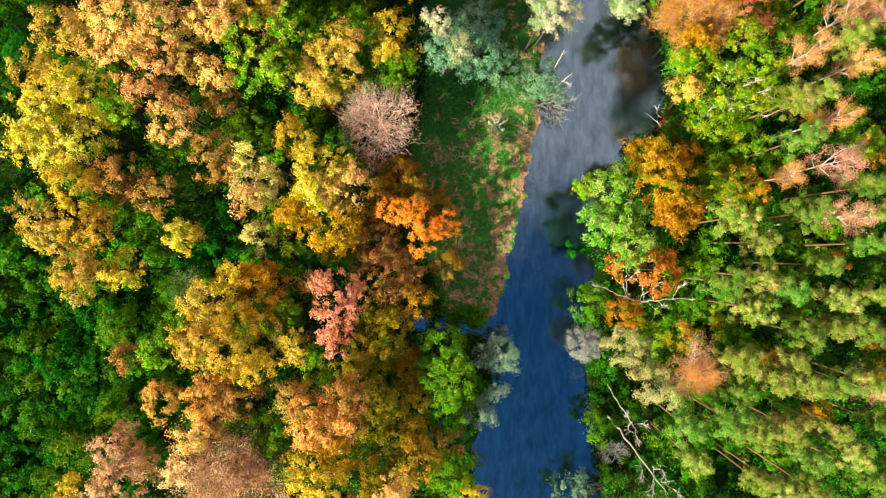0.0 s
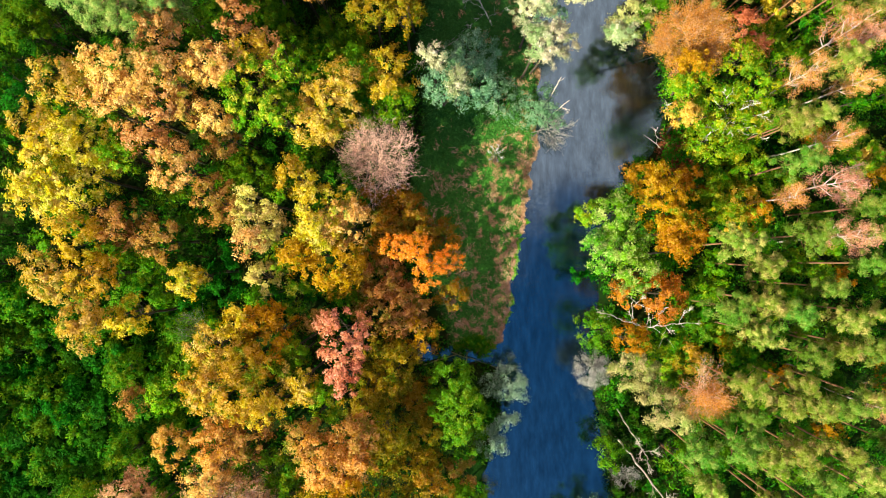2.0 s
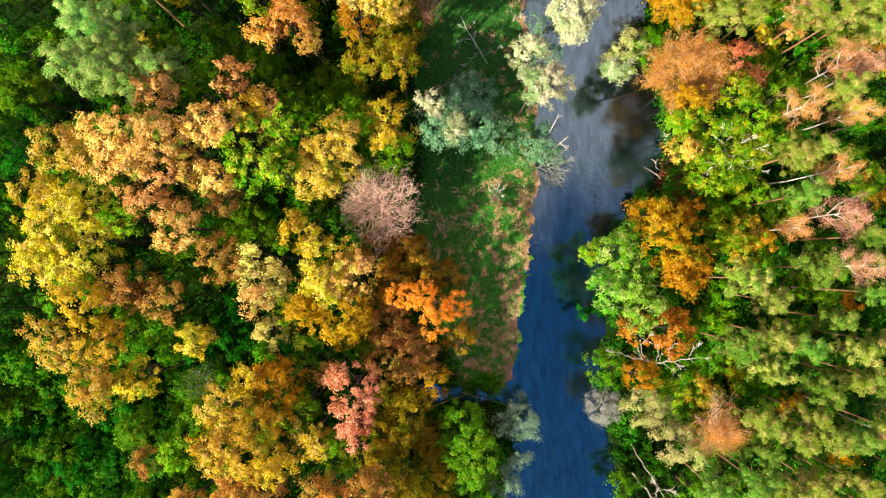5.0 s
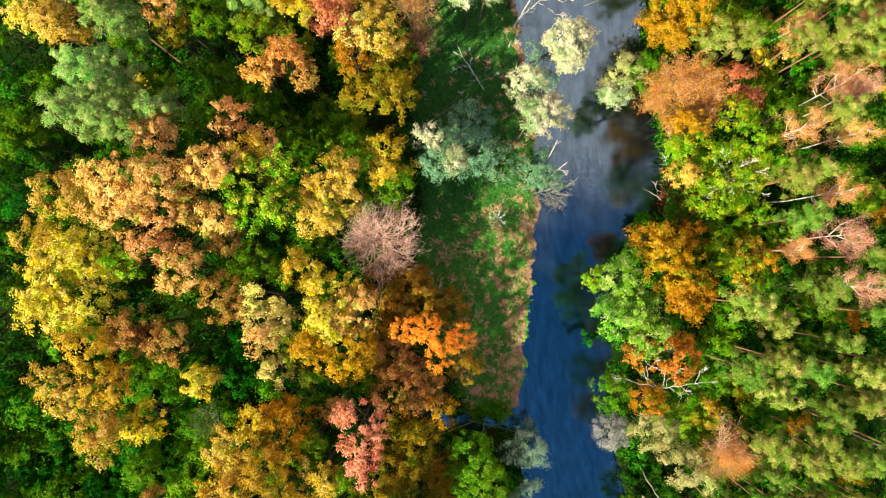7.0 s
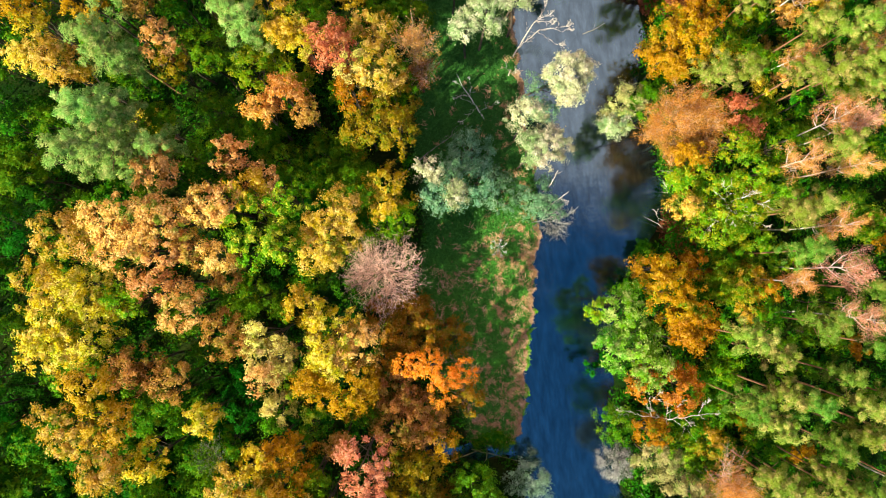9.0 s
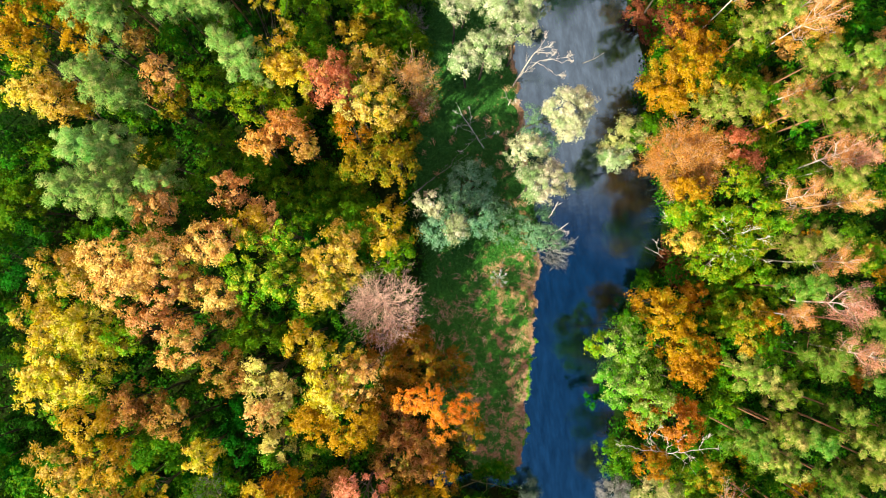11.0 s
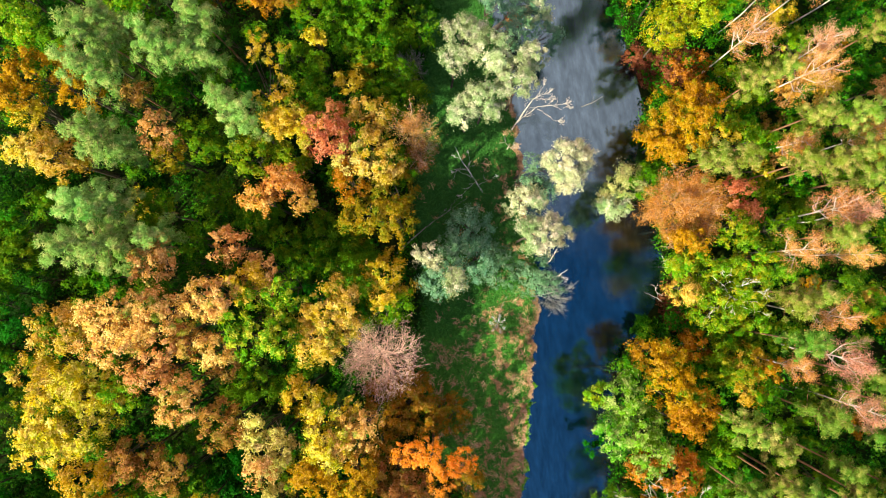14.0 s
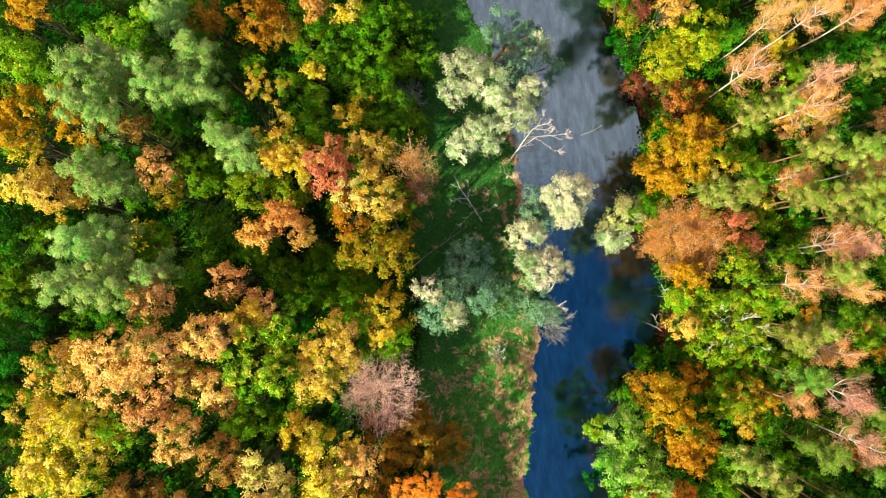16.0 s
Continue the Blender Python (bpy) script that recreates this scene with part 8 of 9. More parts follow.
# ---- lower storey on the east bank, between the pines and the river ----
for x, y, h, r, leaf, label in [
        (32.0, 7.5, 9, 2.85, "lime", "yellow-green young tree beneath the pines"), (35.8, 7.7, 8, 2.57, "green", "bright green young tree beneath the pines"),
        (34.0, 4.6, 8, 2.25, "gold", "golden young tree beneath the pines"), (29.6, 9.8, 9, 2.54, "lime", "yellow-green young tree beneath the pines"),
        (27.1, -11.4, 7, 2.61, "leafy", "mid-green young tree beneath the pines"), (28.2, -14.8, 7, 2.74, "leafy", "mid-green young tree beneath the pines"),
        (25.3, -7.8, 8, 2.31, "olive", "olive green young tree beneath the pines"), (29.1, -6.9, 7, 2.48, "leafy", "mid-green young tree beneath the pines"),
        (30.3, -3.0, 7, 2.28, "mid", "mid-green young tree beneath the pines"),
        (38.6, 38.6, 9, 2.28, "lime", "yellow-green young tree beneath the pines"),
        (36.3, 36.2, 9, 2.16, "lime", "yellow-green young tree beneath the pines"),
        (39.5, 33.7, 8, 2.31, "leafy", "mid-green young tree beneath the pines"),
        (42.2, 38.1, 9, 1.90, "orange", "orange-tan young tree beneath the pines"),
        (37.8, 29.5, 9, 1.90, "gold", "golden young tree beneath the pines"),
        (44.3, 33.9, 9, 2.16, "leafy", "mid-green young tree beneath the pines"),
        (41.9, 31.2, 9, 1.78, "orange", "orange-tan young tree beneath the pines"),
        (47.3, 38.5, 9, 1.90, "gold", "golden young tree beneath the pines"),
        (47.9, 29.0, 8, 2.19, "leafy", "mid-green young tree beneath the pines"),
        (37.1, 42.1, 9, 2.28, "lime", "yellow-green young tree beneath the pines"),
        (51.3, 34.0, 8, 2.31, "leafy", "mid-green young tree beneath the pines"),
        # two reds that colour in the shaded right side of the tawny tree
        (33.7, 27.0, 12, 2.06, "coral", "coral-red tree standing for the tawny tree's shaded side"),
        (35.2, 24.7, 11, 1.73, "coral", "coral-red tree standing for the tawny tree's shaded side"),
        (43.8, 23.5, 8, 2.31, "leafy", "mid-green young tree beneath the pines"),
        (39.0, 18.0, 8, 2.19, "leafy", "mid-green young tree beneath the pines"),
        (47.4, 15.7, 8, 2.44, "leafy", "mid-green young tree beneath the pines")]:
    broadleaf(x, y, h, r, leaf, label, name="sapling")

broadleaf(22.3, 10.6, 12.0, 2.5, "amber", "amber autumn tree leaning over the bank", name="sapling")
shrub(21.6, 8.9, 3.6, 1.9, "fern", "dark green shrub overhanging the water")
shrub(24.2, 13.0, 2.6, 1.5, "dark", "bank shrub with shade painted into its green leaves")
shrub(24.9, 11.6, 3.8, 1.8, "fern", "mid-green shrub on the shaded bank")
shrub(-3.7, 7.2, 3.6, 2.3, "brown", "low brown-orange bush at the wood edge")
shrub(-1.8, 6.0, 3.6, 2.3, "brown", "low brown-orange bush at the wood edge")
shrub(-6.5, 7.5, 3.6, 2.3, "brown", "low brown-orange bush at the wood edge")
shrub(-0.2, 4.8, 3.6, 2.3, "brown", "low brown-orange bush at the wood edge")
shrub(-4.6, 9.0, 3.6, 2.3, "brown", "low brown-orange bush at the wood edge")
broadleaf(15.0, 50.4, 9, 1.90, "willow", "pale willow crown leaning over the water", name="willow_tree")
broadleaf(16.3, 48.1, 8, 1.67, "silver", "grey-green willow crown leaning over the water", name="willow_tree")
broadleaf(14.7, 52.5, 8, 1.80, "silver", "grey-green willow crown leaning over the water", name="willow_tree")
shrub(13.1, 51.6, 5, 1.34, "coral", "small coral-red bush among the willows")
shrub(4.4, -8.7, 1.7, 1.5, "fern", "dark green sedge tussock at the creek mouth", size=0.17)
shrub(2.2, -8.6, 1.5, 1.3, "fern", "dark green sedge tussock at the creek mouth", size=0.17)
shrub(0.6, -11.6, 1.8, 1.3, "dark", "dark green bush over the creek")
broadleaf(-15.9, -1.1, 14, 2.36, "oak", "green leafy tree with pale yellow tips")
broadleaf(-17.2, -8.0, 13, 2.03, "lime", "bright yellow-green leafy tree")

# ---- a gaunt tree on the west side with its last leaves in clumps ----
broadleaf(-16.0, 43.5, 17.5, 4.5, "yellow", "gaunt tree with scattered clumps of yellow leaves", flat=0.75, lobe=0.34, n_per=9, size=0.1, bulges=[
    (0.8, 4.8, 0, 0.9), (1.4, 3.0, 0, 1.0), (3.4, 3.0, 0.2, 0.7), (0.0, 2.9, 0.3, 0.7), (2.2, 2.0, 0.2, 0.7), (2.8, -0.4, 0.4, 0.9),
    (3.9, -0.7, 0.6, 0.6), (2.1, -3.7, 0.3, 1.1), (3.8, -3.6, 0.2, 1.0), (4.5, -5.2, 0.5, 0.9), (0.3, -1.5, 0.6, 0.7), (4.6, -6.6, 0.8, 0.8)])
bare_tree(-0.6, 47.6, 6.5, 2.6, "ash", "bare grey twiggy bush at the wood edge", GREY_TWIG, GREY_TWIG, name="bare_shrub", leafy=0, limbs_n=24, trunk=0.06, twig=0.022)
broadleaf(-3.5, 46.7, 10, 2.3, "mid", "mid-green leafy tree at the wood edge")
broadleaf(-4.3, 44.1, 10.5, 2.0, "olive", "olive green and brown thinning autumn tree")
broadleaf(-2.3, 43.6, 9, 1.8, "leafy", "mid-green leafy tree at the wood edge")
broadleaf(-5.5, 45.8, 11, 1.7, "bronze", "bronze-green autumn tree in thinning leaf")
broadleaf(-3.5, 48.4, 10.5, 2.0, "olive", "olive green and brown thinning autumn tree")

# ---- unseen tall trees upstream and downstream, added for their dark reflections ----
for i, (x, y, h) in enumerate([(28.2, 59.5, 16), (27.0, 64.0, 17), (25.0, 68.5, 17), (22.5, 73.0, 16), (31.5, 67.0, 18), (29.0, 73.0, 18),
                               (24.0, -35.0, 15), (25.0, -40.0, 16), (24.5, -45.5, 16), (1.0, -36.0, 14), (2.0, -41.5, 15)]):
    broadleaf(x, y, h, 3.9, ("olive", "green", "amber")[i % 3], "tall full-leaved tree out of view, added for its reflection", count=60, size=0.16, n_per=4.0)

# ---- young trees added about the feet of the pines to cover bare trunks ----
YOUNG = (("fern", "mid-green young growth added at a pine's foot"), ("mid", "mid-green young growth added at a pine's foot"), ("olive", "olive green young growth added at a pine's foot"),
         ("fern", "mid-green young growth added at a pine's foot"), ("lime", "yellow-green young growth added at a pine's foot"))
for i, (x, y) in enumerate([p for p in PINE_FEET if p[0] > 26]):
    if i % 5 != 4:
        broadleaf(x - 1.3 + 0.5 * math.sin(i * 1.9), y + 0.1 * (9 - y) * 0.6 + 0.5 * math.cos(i * 2.3), 7.0 + 1.6 * math.sin(i * 1.3), 1.75, *YOUNG[i % len(YOUNG)], name="pine_foot_growth", category="bush", count=60)

# ---- unseen rows west of the wood, added to shade its edge ----
for i, y in enumerate(np.arange(-2.0, 34.0, 4.6)):
    broadleaf(-61.0 + 2.4 * math.sin(i * 2.1), float(y), 20.5 + 1.5 * math.sin(i * 1.7), 4.3, ("olive", "honey", "green")[i % 3], "unseen tall tree added to shade the wood's west edge", count=60, size=0.16, n_per=4.0)
for i, y in enumerate((-25.0, -18.5, -12.0, -6.0)):
    broadleaf(-60.5 + 1.5 * math.sin(i * 2.7), y, 14.5, 4.0, ("olive", "green")[i % 2], "unseen lower tree added to shade the wood's west edge", count=60, size=0.16, n_per=4.0)

# ---- dead wood ----
def dead_wood(name, label, lines, category="dead tree", wood=None, twig=0, sides=6):
    """A dead trunk with its boughs, each a bent tapering line of (x, y, z, radius)."""
    rng = np.random.default_rng(900 + len(lines) * 7 + int(abs(lines[0][0][0]) * 10))
    base = lines[0][0]
    root = new(name)
    root.location = base[:3]
    for i, line in enumerate(lines):
        path = []
        for a, b in zip(line[:-1], line[1:]):
            a, b = np.array(a), np.array(b)
            for u in (0.0, 0.25, 0.5, 0.75):
                p = a + (b - a) * u
                p[:3] += rng.normal(size=3) * (0.045 if twig and i else 0.012) * np.linalg.norm(b[:3] - a[:3]) * (u > 0)
                path.append(p)
        path.append(np.array(line[-1]))
        v, f = tubes([[(p[0] - base[0], p[1] - base[1], p[2] - base[2], p[3] * (0.38 if i else 0.54)) for p in path]], sides)
        bough = mesh_object("trunk" if i == 0 else "bough", v, f, wood or DEAD_WOOD, root, True)
        if twig and i:
            paths, tips = [], []
            tip, prev = path[-1][:3] - np.array(base[:3]), path[-2][:3] - np.array(base[:3])
            d = (tip - prev) / (np.linalg.norm(tip - prev) + 1e-6)
            for j in range(4):              # crooked side boughs
                k = int(rng.integers(1, len(path) - 1))
                p, s = path[k][:3] - np.array(base[:3]), path[k + 1][:3] - path[k - 1][:3]
                reach = 0.28 * np.linalg.norm(path[-1][:3] - path[0][:3]) * rng.uniform(0.5, 1.2)
                w = s / (np.linalg.norm(s) + 1e-6) + rng.normal(size=3) * 0.6
                branching(rng, p, w / np.linalg.norm(w), reach, 0.018, 1, paths, tips, 0.5, 0.05, 3)
            for j in range(3):
                w = d + rng.normal(size=3) * 0.5
                branching(rng, prev + (tip - prev) * rng.uniform(0.2, 1), w / np.linalg.norm(w), twig, 0.025, 2, paths, tips, 0.5, 0.0, 3)
            v, f = tubes(paths, 3)
            tagged(mesh_object("twig_spray", v, f, wood or DEAD_WOOD, bough), kind="stuff")
    return tagged(root, label, category)


# gaunt white boughs above the rusty tree on the east bank
dead_wood("dead_tree", "dead tree with bleached white spreading boughs", [
    [(22.2, -6.0, 0.4, 0.2), (21.8, -5.8, 6.0, 0.16), (21.3, -5.7, 9.5, 0.11)],
    [(21.3, -5.8, 9.3, 0.1), (22.4, -5.8, 10.3, 0.09), (23.7, -5.6, 11.0, 0.075), (25.1, -5.4, 11.4, 0.06), (26.8, -5.4, 11.6, 0.025)],
    [(21.2, -5.6, 9.5, 0.09), (19.3, -5.1, 10.4, 0.07), (17.9, -4.3, 10.9, 0.05), (16.8, -4.0, 11.2, 0.02)],
    [(20.9, -5.6, 9.3, 0.08), (20.2, -4.5, 10.4, 0.06), (20.0, -3.5, 11.0, 0.05), (20.9, -2.5, 11.6, 0.02)],
    [(23.0, -5.5, 10.7, 0.05), (22.8, -4.4, 11.3, 0.04), (23.2, -3.6, 11.6, 0.02)],
    [(24.9, -5.5, 11.3, 0.05), (25.1, -4.6, 11.8, 0.04), (25.8, -3.9, 12.2, 0.02)],
    [(23.4, -5.6, 11.0, 0.045), (23.9, -6.2, 11.2, 0.02)],
    [(21.8, -5.7, 10.0, 0.05), (21.9, -4.8, 10.6, 0.04), (21.8, -4.0, 11.0, 0.02)]], twig=0.35)
# standing dead trees at the south-east bend
dead_wood("dead_tree", "tall leaning dead tree with bare grey trunk", [
    [(20.3, -20.6, 0.4, 0.24), (20.9, -21.8, 7, 0.18), (21.5, -22.9, 13, 0.12), (22.0, -23.9, 18, 0.04)],
    [(21.3, -22.5, 11, 0.08), (21.0, -23.4, 13.5, 0.03)],
    [(21.6, -22.7, 15, 0.07), (21.9, -21.9, 17, 0.02)],
    [(21.6, -22.7, 15, 0.07), (20.9, -23.9, 17.2, 0.02)],
    [(21.9, -23.3, 16.6, 0.06), (22.8, -23.6, 18.2, 0.02)],
    [(21.9, -23.3, 16.6, 0.06), (22.2, -24.9, 18.2, 0.02)]], twig=0.75)
dead_wood("dead_tree", "slender dead tree with a tangle of pale twigs", [
    [(20.4, -16.5, 0.4, 0.16), (20.2, -17.6, 7, 0.12), (20.05, -18.4, 12, 0.07), (20.0, -18.9, 15, 0.03)],
    [(20.1, -18.2, 11, 0.05), (19.2, -17.7, 13, 0.02)],
    [(20.05, -18.4, 12, 0.05), (19.4, -18.6, 14, 0.02)],
    [(20.03, -18.6, 13, 0.05), (20.6, -18.0, 14.6, 0.02)],
    [(20.0, -18.6, 14.2, 0.04), (19.7, -19.3, 15.4, 0.02)]], twig=0.6)
# bleached tree leaning out from the west bank over the water
dead_wood("dead_tree", "bleached dead tree leaning out over the river", [
    [(11.4, 39.0, 0.6, 0.16), (12.5, 40.2, 2.6, 0.13), (13.7, 41.4, 4.6, 0.09)],
    [(13.7, 41.4, 4.6, 0.08), (14.4, 41.9, 5.2, 0.05), (15.1, 42.8, 6.0, 0.02)],
    [(13.7, 41.4, 4.6, 0.07), (14.8, 41.8, 5.3, 0.04), (15.6, 41.8, 5.8, 0.02)],
    [(13.9, 41.6, 4.8, 0.06), (14.9, 41.4, 5.0, 0.04), (15.5, 41.2, 5.2, 0.02)],
    [(12.1, 39.7, 1.4, 0.12), (13.2, 40.3, 2.6, 0.1), (14.5, 40.8, 4.0, 0.09), (15.9, 40.6, 4.6, 0.06), (16.9, 39.9, 4.9, 0.04), (17.6, 40.1, 5.2, 0.02)],
    [(15.9, 40.6, 4.6, 0.05), (16.8, 40.5, 5.0, 0.04), (17.6, 40.4, 5.4, 0.02)],
    [(14.5, 40.8, 4.0, 0.06), (15.2, 40.5, 4.6, 0.04), (16.1, 41.0, 5.2, 0.02)],
    [(14.4, 40.6, 3.6, 0.06), (15.5, 39.7, 3.9, 0.05), (16.1, 38.8, 4.1, 0.035), (16.7, 38.6, 4.3, 0.015)]], twig=0.45)
dead_wood("dead_stump", "broken grey stump with dead sprigs", [
    [(10.5, 36.6, 0.3, 0.16), (10.7, 36.9, 2.4, 0.08)],
    [(10.6, 36.7, 1.6, 0.05), (11.2, 36.4, 2.6, 0.02)],
    [(10.6, 36.7, 1.6, 0.05), (10.2, 37.3, 2.6, 0.02)]], twig=0.4)
# small dead spruce in the meadow
dead_wood("dead_sapling", "small dead sapling with star of bare branches", [
    [(6.6, 15.3, 0.3, 0.05), (6.5, 15.2, 2.6, 0.03)],
    [(6.5, 15.2, 2.0, 0.02), (7.4, 15.5, 2.3, 0.02)], [(6.5, 15.2, 2.2, 0.02), (6.9, 16.0, 2.5, 0.02)],
    [(6.5, 15.2, 2.1, 0.02), (6.1, 16.0, 2.4, 0.02)], [(6.5, 15.2, 2.3, 0.02), (5.6, 15.3, 2.5, 0.02)],
    [(6.5, 15.2, 2.0, 0.02), (5.9, 14.5, 2.3, 0.02)], [(6.5, 15.2, 2.2, 0.02), (6.7, 14.2, 2.4, 0.02)],
    [(6.5, 15.2, 2.3, 0.02), (7.2, 14.6, 2.5, 0.02)]], "sapling", LIGHT_TWIG, 0.2, 4)
dead_wood("fallen_branch", "grey fallen branch lying in the grass", [[(6.8, 15.6, 0.5, 0.08), (7.5, 17.3, 0.62, 0.03), (8.2, 18.3, 0.66, 0.012)]], "branch", LIGHT_TWIG)
dead_wood("fallen_tree", "thin fallen tree lying in the meadow", [
    [(6.8, 31.6, 0.6, 0.2), (6.1, 33.1, 0.75, 0.17), (5.4, 34.5, 0.85, 0.12), (4.6, 36.0, 0.9, 0.08), (4.0, 37.7, 1.0, 0.03)],
    [(5.4, 34.5, 0.85, 0.07), (4.5, 34.8, 1.0, 0.04), (3.4, 34.6, 1.0, 0.015)],
    [(5.4, 34.5, 0.85, 0.07), (5.7, 35.6, 1.1, 0.04), (5.6, 36.7, 1.1, 0.015)],
    [(5.8, 33.6, 0.8, 0.06), (4.6, 34.2, 0.95, 0.03), (3.8, 34.8, 1.0, 0.012)],
    [(4.6, 36.0, 0.9, 0.05), (3.8, 36.5, 1.0, 0.012)],
    [(6.3, 32.5, 0.7, 0.05), (7.6, 33.0, 0.9, 0.03), (8.8, 33.4, 0.9, 0.012)],
    [(6.1, 33.1, 0.75, 0.05), (5.2, 32.4, 0.9, 0.03), (3.8, 31.5, 0.9, 0.012)]],
    "tree", LIGHT_TWIG, 0.25, 5)
dead_wood("fallen_tree", "long grey fallen stem lying from grass to creek", [
    [(-4.9, 25.3, 0.5, 0.2), (-2.9, 26.7, 0.6, 0.18), (-0.9, 28.1, 0.65, 0.15), (1.3, 29.3, 0.7, 0.12), (3.2, 30.3, 0.7, 0.08), (5.0, 31.3, 0.7, 0.03)],
    [(0.7, 28.9, 0.7, 0.05), (1.6, 29.8, 0.8, 0.04), (1.8, 29.9, 0.8, 0.012)],
    [(2.1, 29.7, 0.7, 0.05), (3.1, 30.9, 0.8, 0.03), (3.8, 31.3, 0.8, 0.012)]], "tree", GREY_TWIG, 0.2, 5)
# white snags rising from the willow scrub
dead_wood("dead_snag", "bleached white snag among willow scrub", [[(13.2, 21.6, 0.1, 0.1), (13.6, 22.1, 4.0, 0.09), (14.3, 23.4, 5.6, 0.06)], [(14.1, 23.0, 5.2, 0.06), (14.7, 23.2, 5.9, 0.02)]], "snag")
dead_wood("dead_snag", "short white snag with grey sprigs", [[(13.9, 19.9, 0.0, 0.1), (14.4, 20.2, 4.0, 0.08), (15.3, 20.8, 5.0, 0.05)], [(14.4, 20.2, 4.0, 0.04), (15.0, 19.8, 4.2, 0.02)]], "snag", None, 0.35)
# dead branches along the east bank
dead_wood("dead_branch", "dead grey branch reaching over the dark water", [[(27.8, 15.0, 0.2, 0.09), (26.6, 15.9, 1.2, 0.06), (24.8, 16.9, 2.0, 0.02)], [(26.7, 15.8, 1.1, 0.05), (26.3, 17.2, 2.2, 0.02)]], "branch", None, 0.4)
dead_wood("dead_branch", "forked dead branch on the bank", [[(29.4, 19.2, 0.3, 0.08), (28.3, 19.5, 1.4, 0.05), (27.0, 19.7, 2.0, 0.02)], [(28.3, 19.5, 1.4, 0.05), (27.9, 20.4, 2.2, 0.02)]], "branch", None, 0.4)
dead_wood("dead_branch", "pale dead branch under the overhanging tree", [[(30.2, 21.6, 0.4, 0.08), (28.8, 22.0, 2.0, 0.05), (27.2, 22.2, 3.0, 0.02)], [(28.8, 22.0, 2.0, 0.04), (28.4, 23.2, 3.0, 0.02)]], "branch", None, 0.4)
# dead boughs in the green oak's crown
dead_wood("dead_tree", "dead-topped oak limb with white bare boughs", [
    [(32.4, 17.6, 0.4, 0.2), (31.6, 17.0, 7, 0.12), (30.6, 16.8, 12, 0.03)],
    [(30.6, 16.8, 12, 0.02), (29.4, 18.8, 14.3, 0.016)], [(30.6, 16.8, 12, 0.016), (32.8, 17.7, 14.6, 0.016)],
    [(31.0, 16.8, 11, 0.016), (33.5, 16.4, 14.4, 0.01)], [(30.6, 16.8, 12, 0.016), (30.3, 14.4, 13.8, 0.016)],
    [(30.9, 16.6, 11, 0.018), (33.7, 13.9, 13.9, 0.01)], [(30.6, 16.8, 12, 0.018), (27.6, 13.8, 13.4, 0.01)]], twig=0.3)
# logs across the creek mouth
dead_wood("log", "mossy log lying across the creek", [[(-3.4, -10.8, 0.3, 0.17), (0.5, -9.7, 0.45, 0.11), (3.8, -9.1, 0.5, 0.07)]], "log", MOSS_WOOD)
dead_wood("log", "yellowish fallen trunk bridging the creek", [[(0.2, -9.3, 0.5, 0.16), (3.0, -10.3, 0.5, 0.1), (6.3, -11.6, 0.5, 0.06)]], "log", MOSS_WOOD)
dead_wood("log", "half-sunk grey log in the river", [[(20.6, 41.0, 0.0, 0.12), (22.0, 41.3, 0.12, 0.1), (23.6, 42.0, 0.02, 0.05)], [(22.0, 41.3, 0.1, 0.05), (22.4, 42.2, 0.25, 0.02)]], "log", GREY_TWIG)
dead_wood("log", "thin mossy branch fallen over the creek", [[(1.6, -9.6, 0.4, 0.11), (0.0, -8.2, 0.5, 0.06), (-2.6, -7.6, 0.6, 0.03)]], "log", MOSS_WOOD)
dead_wood("log", "curved yellowish bough fallen into the creek", [[(2.2, -9.4, 0.4, 0.12), (2.0, -10.8, 0.4, 0.11), (0.6, -12.0, 0.4, 0.05)]], "log", MOSS_WOOD)
dead_wood("log", "slim fallen stem reaching the creek mouth", [[(1.4, -8.4, 0.5, 0.11), (3.6, -9.6, 0.4, 0.07), (5.4, -10.2, 0.3, 0.04)]], "log", MOSS_WOOD)


# ---- undergrowth and meadow ----
def scatter(name, label, category, n, area, keep, height, leaf, rng, count, size, spread, aspect=0.5):
    x = rng.uniform(area[0], area[1], n)
    y = rng.uniform(area[2], area[3], n)
    ok = keep(x, y)
    x, y = x[ok], y[ok]
    k = len(x)
    z = ground_height(x, y)
    hh = height(x, y, rng, k)
    who = np.repeat(np.arange(k), count)
    d = sphere_points(rng, k * count, -0.1)
    rad = rng.uniform(0.6, 1.3, k) * spread
    c = np.stack([x, y, z + hh * 0.7], 1)[who] + d * np.stack([rad, rad, np.maximum(0.15, hh * 0.35)], 1)[who] * rng.uniform(0.5, 1.05, (k * count, 1))
    face = d * 0.8 + rng.normal(size=d.shape) * 0.5 + np.array([0, 0, 0.6])
    ob = leaves(name, c, face, rng.uniform(0.65, 1.35, k * count) * size, aspect, LEAF[leaf], rng)
    tagged(ob, label, category, kind="stuff")


def forest(x, y):
    return (openness(x, y) < 0.15) & (river_depth(x, y) < -0.15)


def shade_bank(x, y):
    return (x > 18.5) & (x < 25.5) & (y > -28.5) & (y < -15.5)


def knolls(x, y, rng, k):
    return 0.5 + np.where(x > 16, 5.5, 5.0) * np.clip(np.sin(x * 0.37 + 1.3) * np.sin(y * 0.31 + 0.4) + rng.normal(size=k) * 0.45, 0, 1.2)


rng = np.random.default_rng(7)
# the west undergrowth takes its shade from this leaf colour
scatter("undergrowth", "dense undergrowth of bushes and saplings, gap shade in its dark green", "undergrowth", 5200, (-62, 14, -38, 66), lambda x, y: forest(x, y) & (x < 12), knolls, "under", rng, 26, 0.21, 0.95)
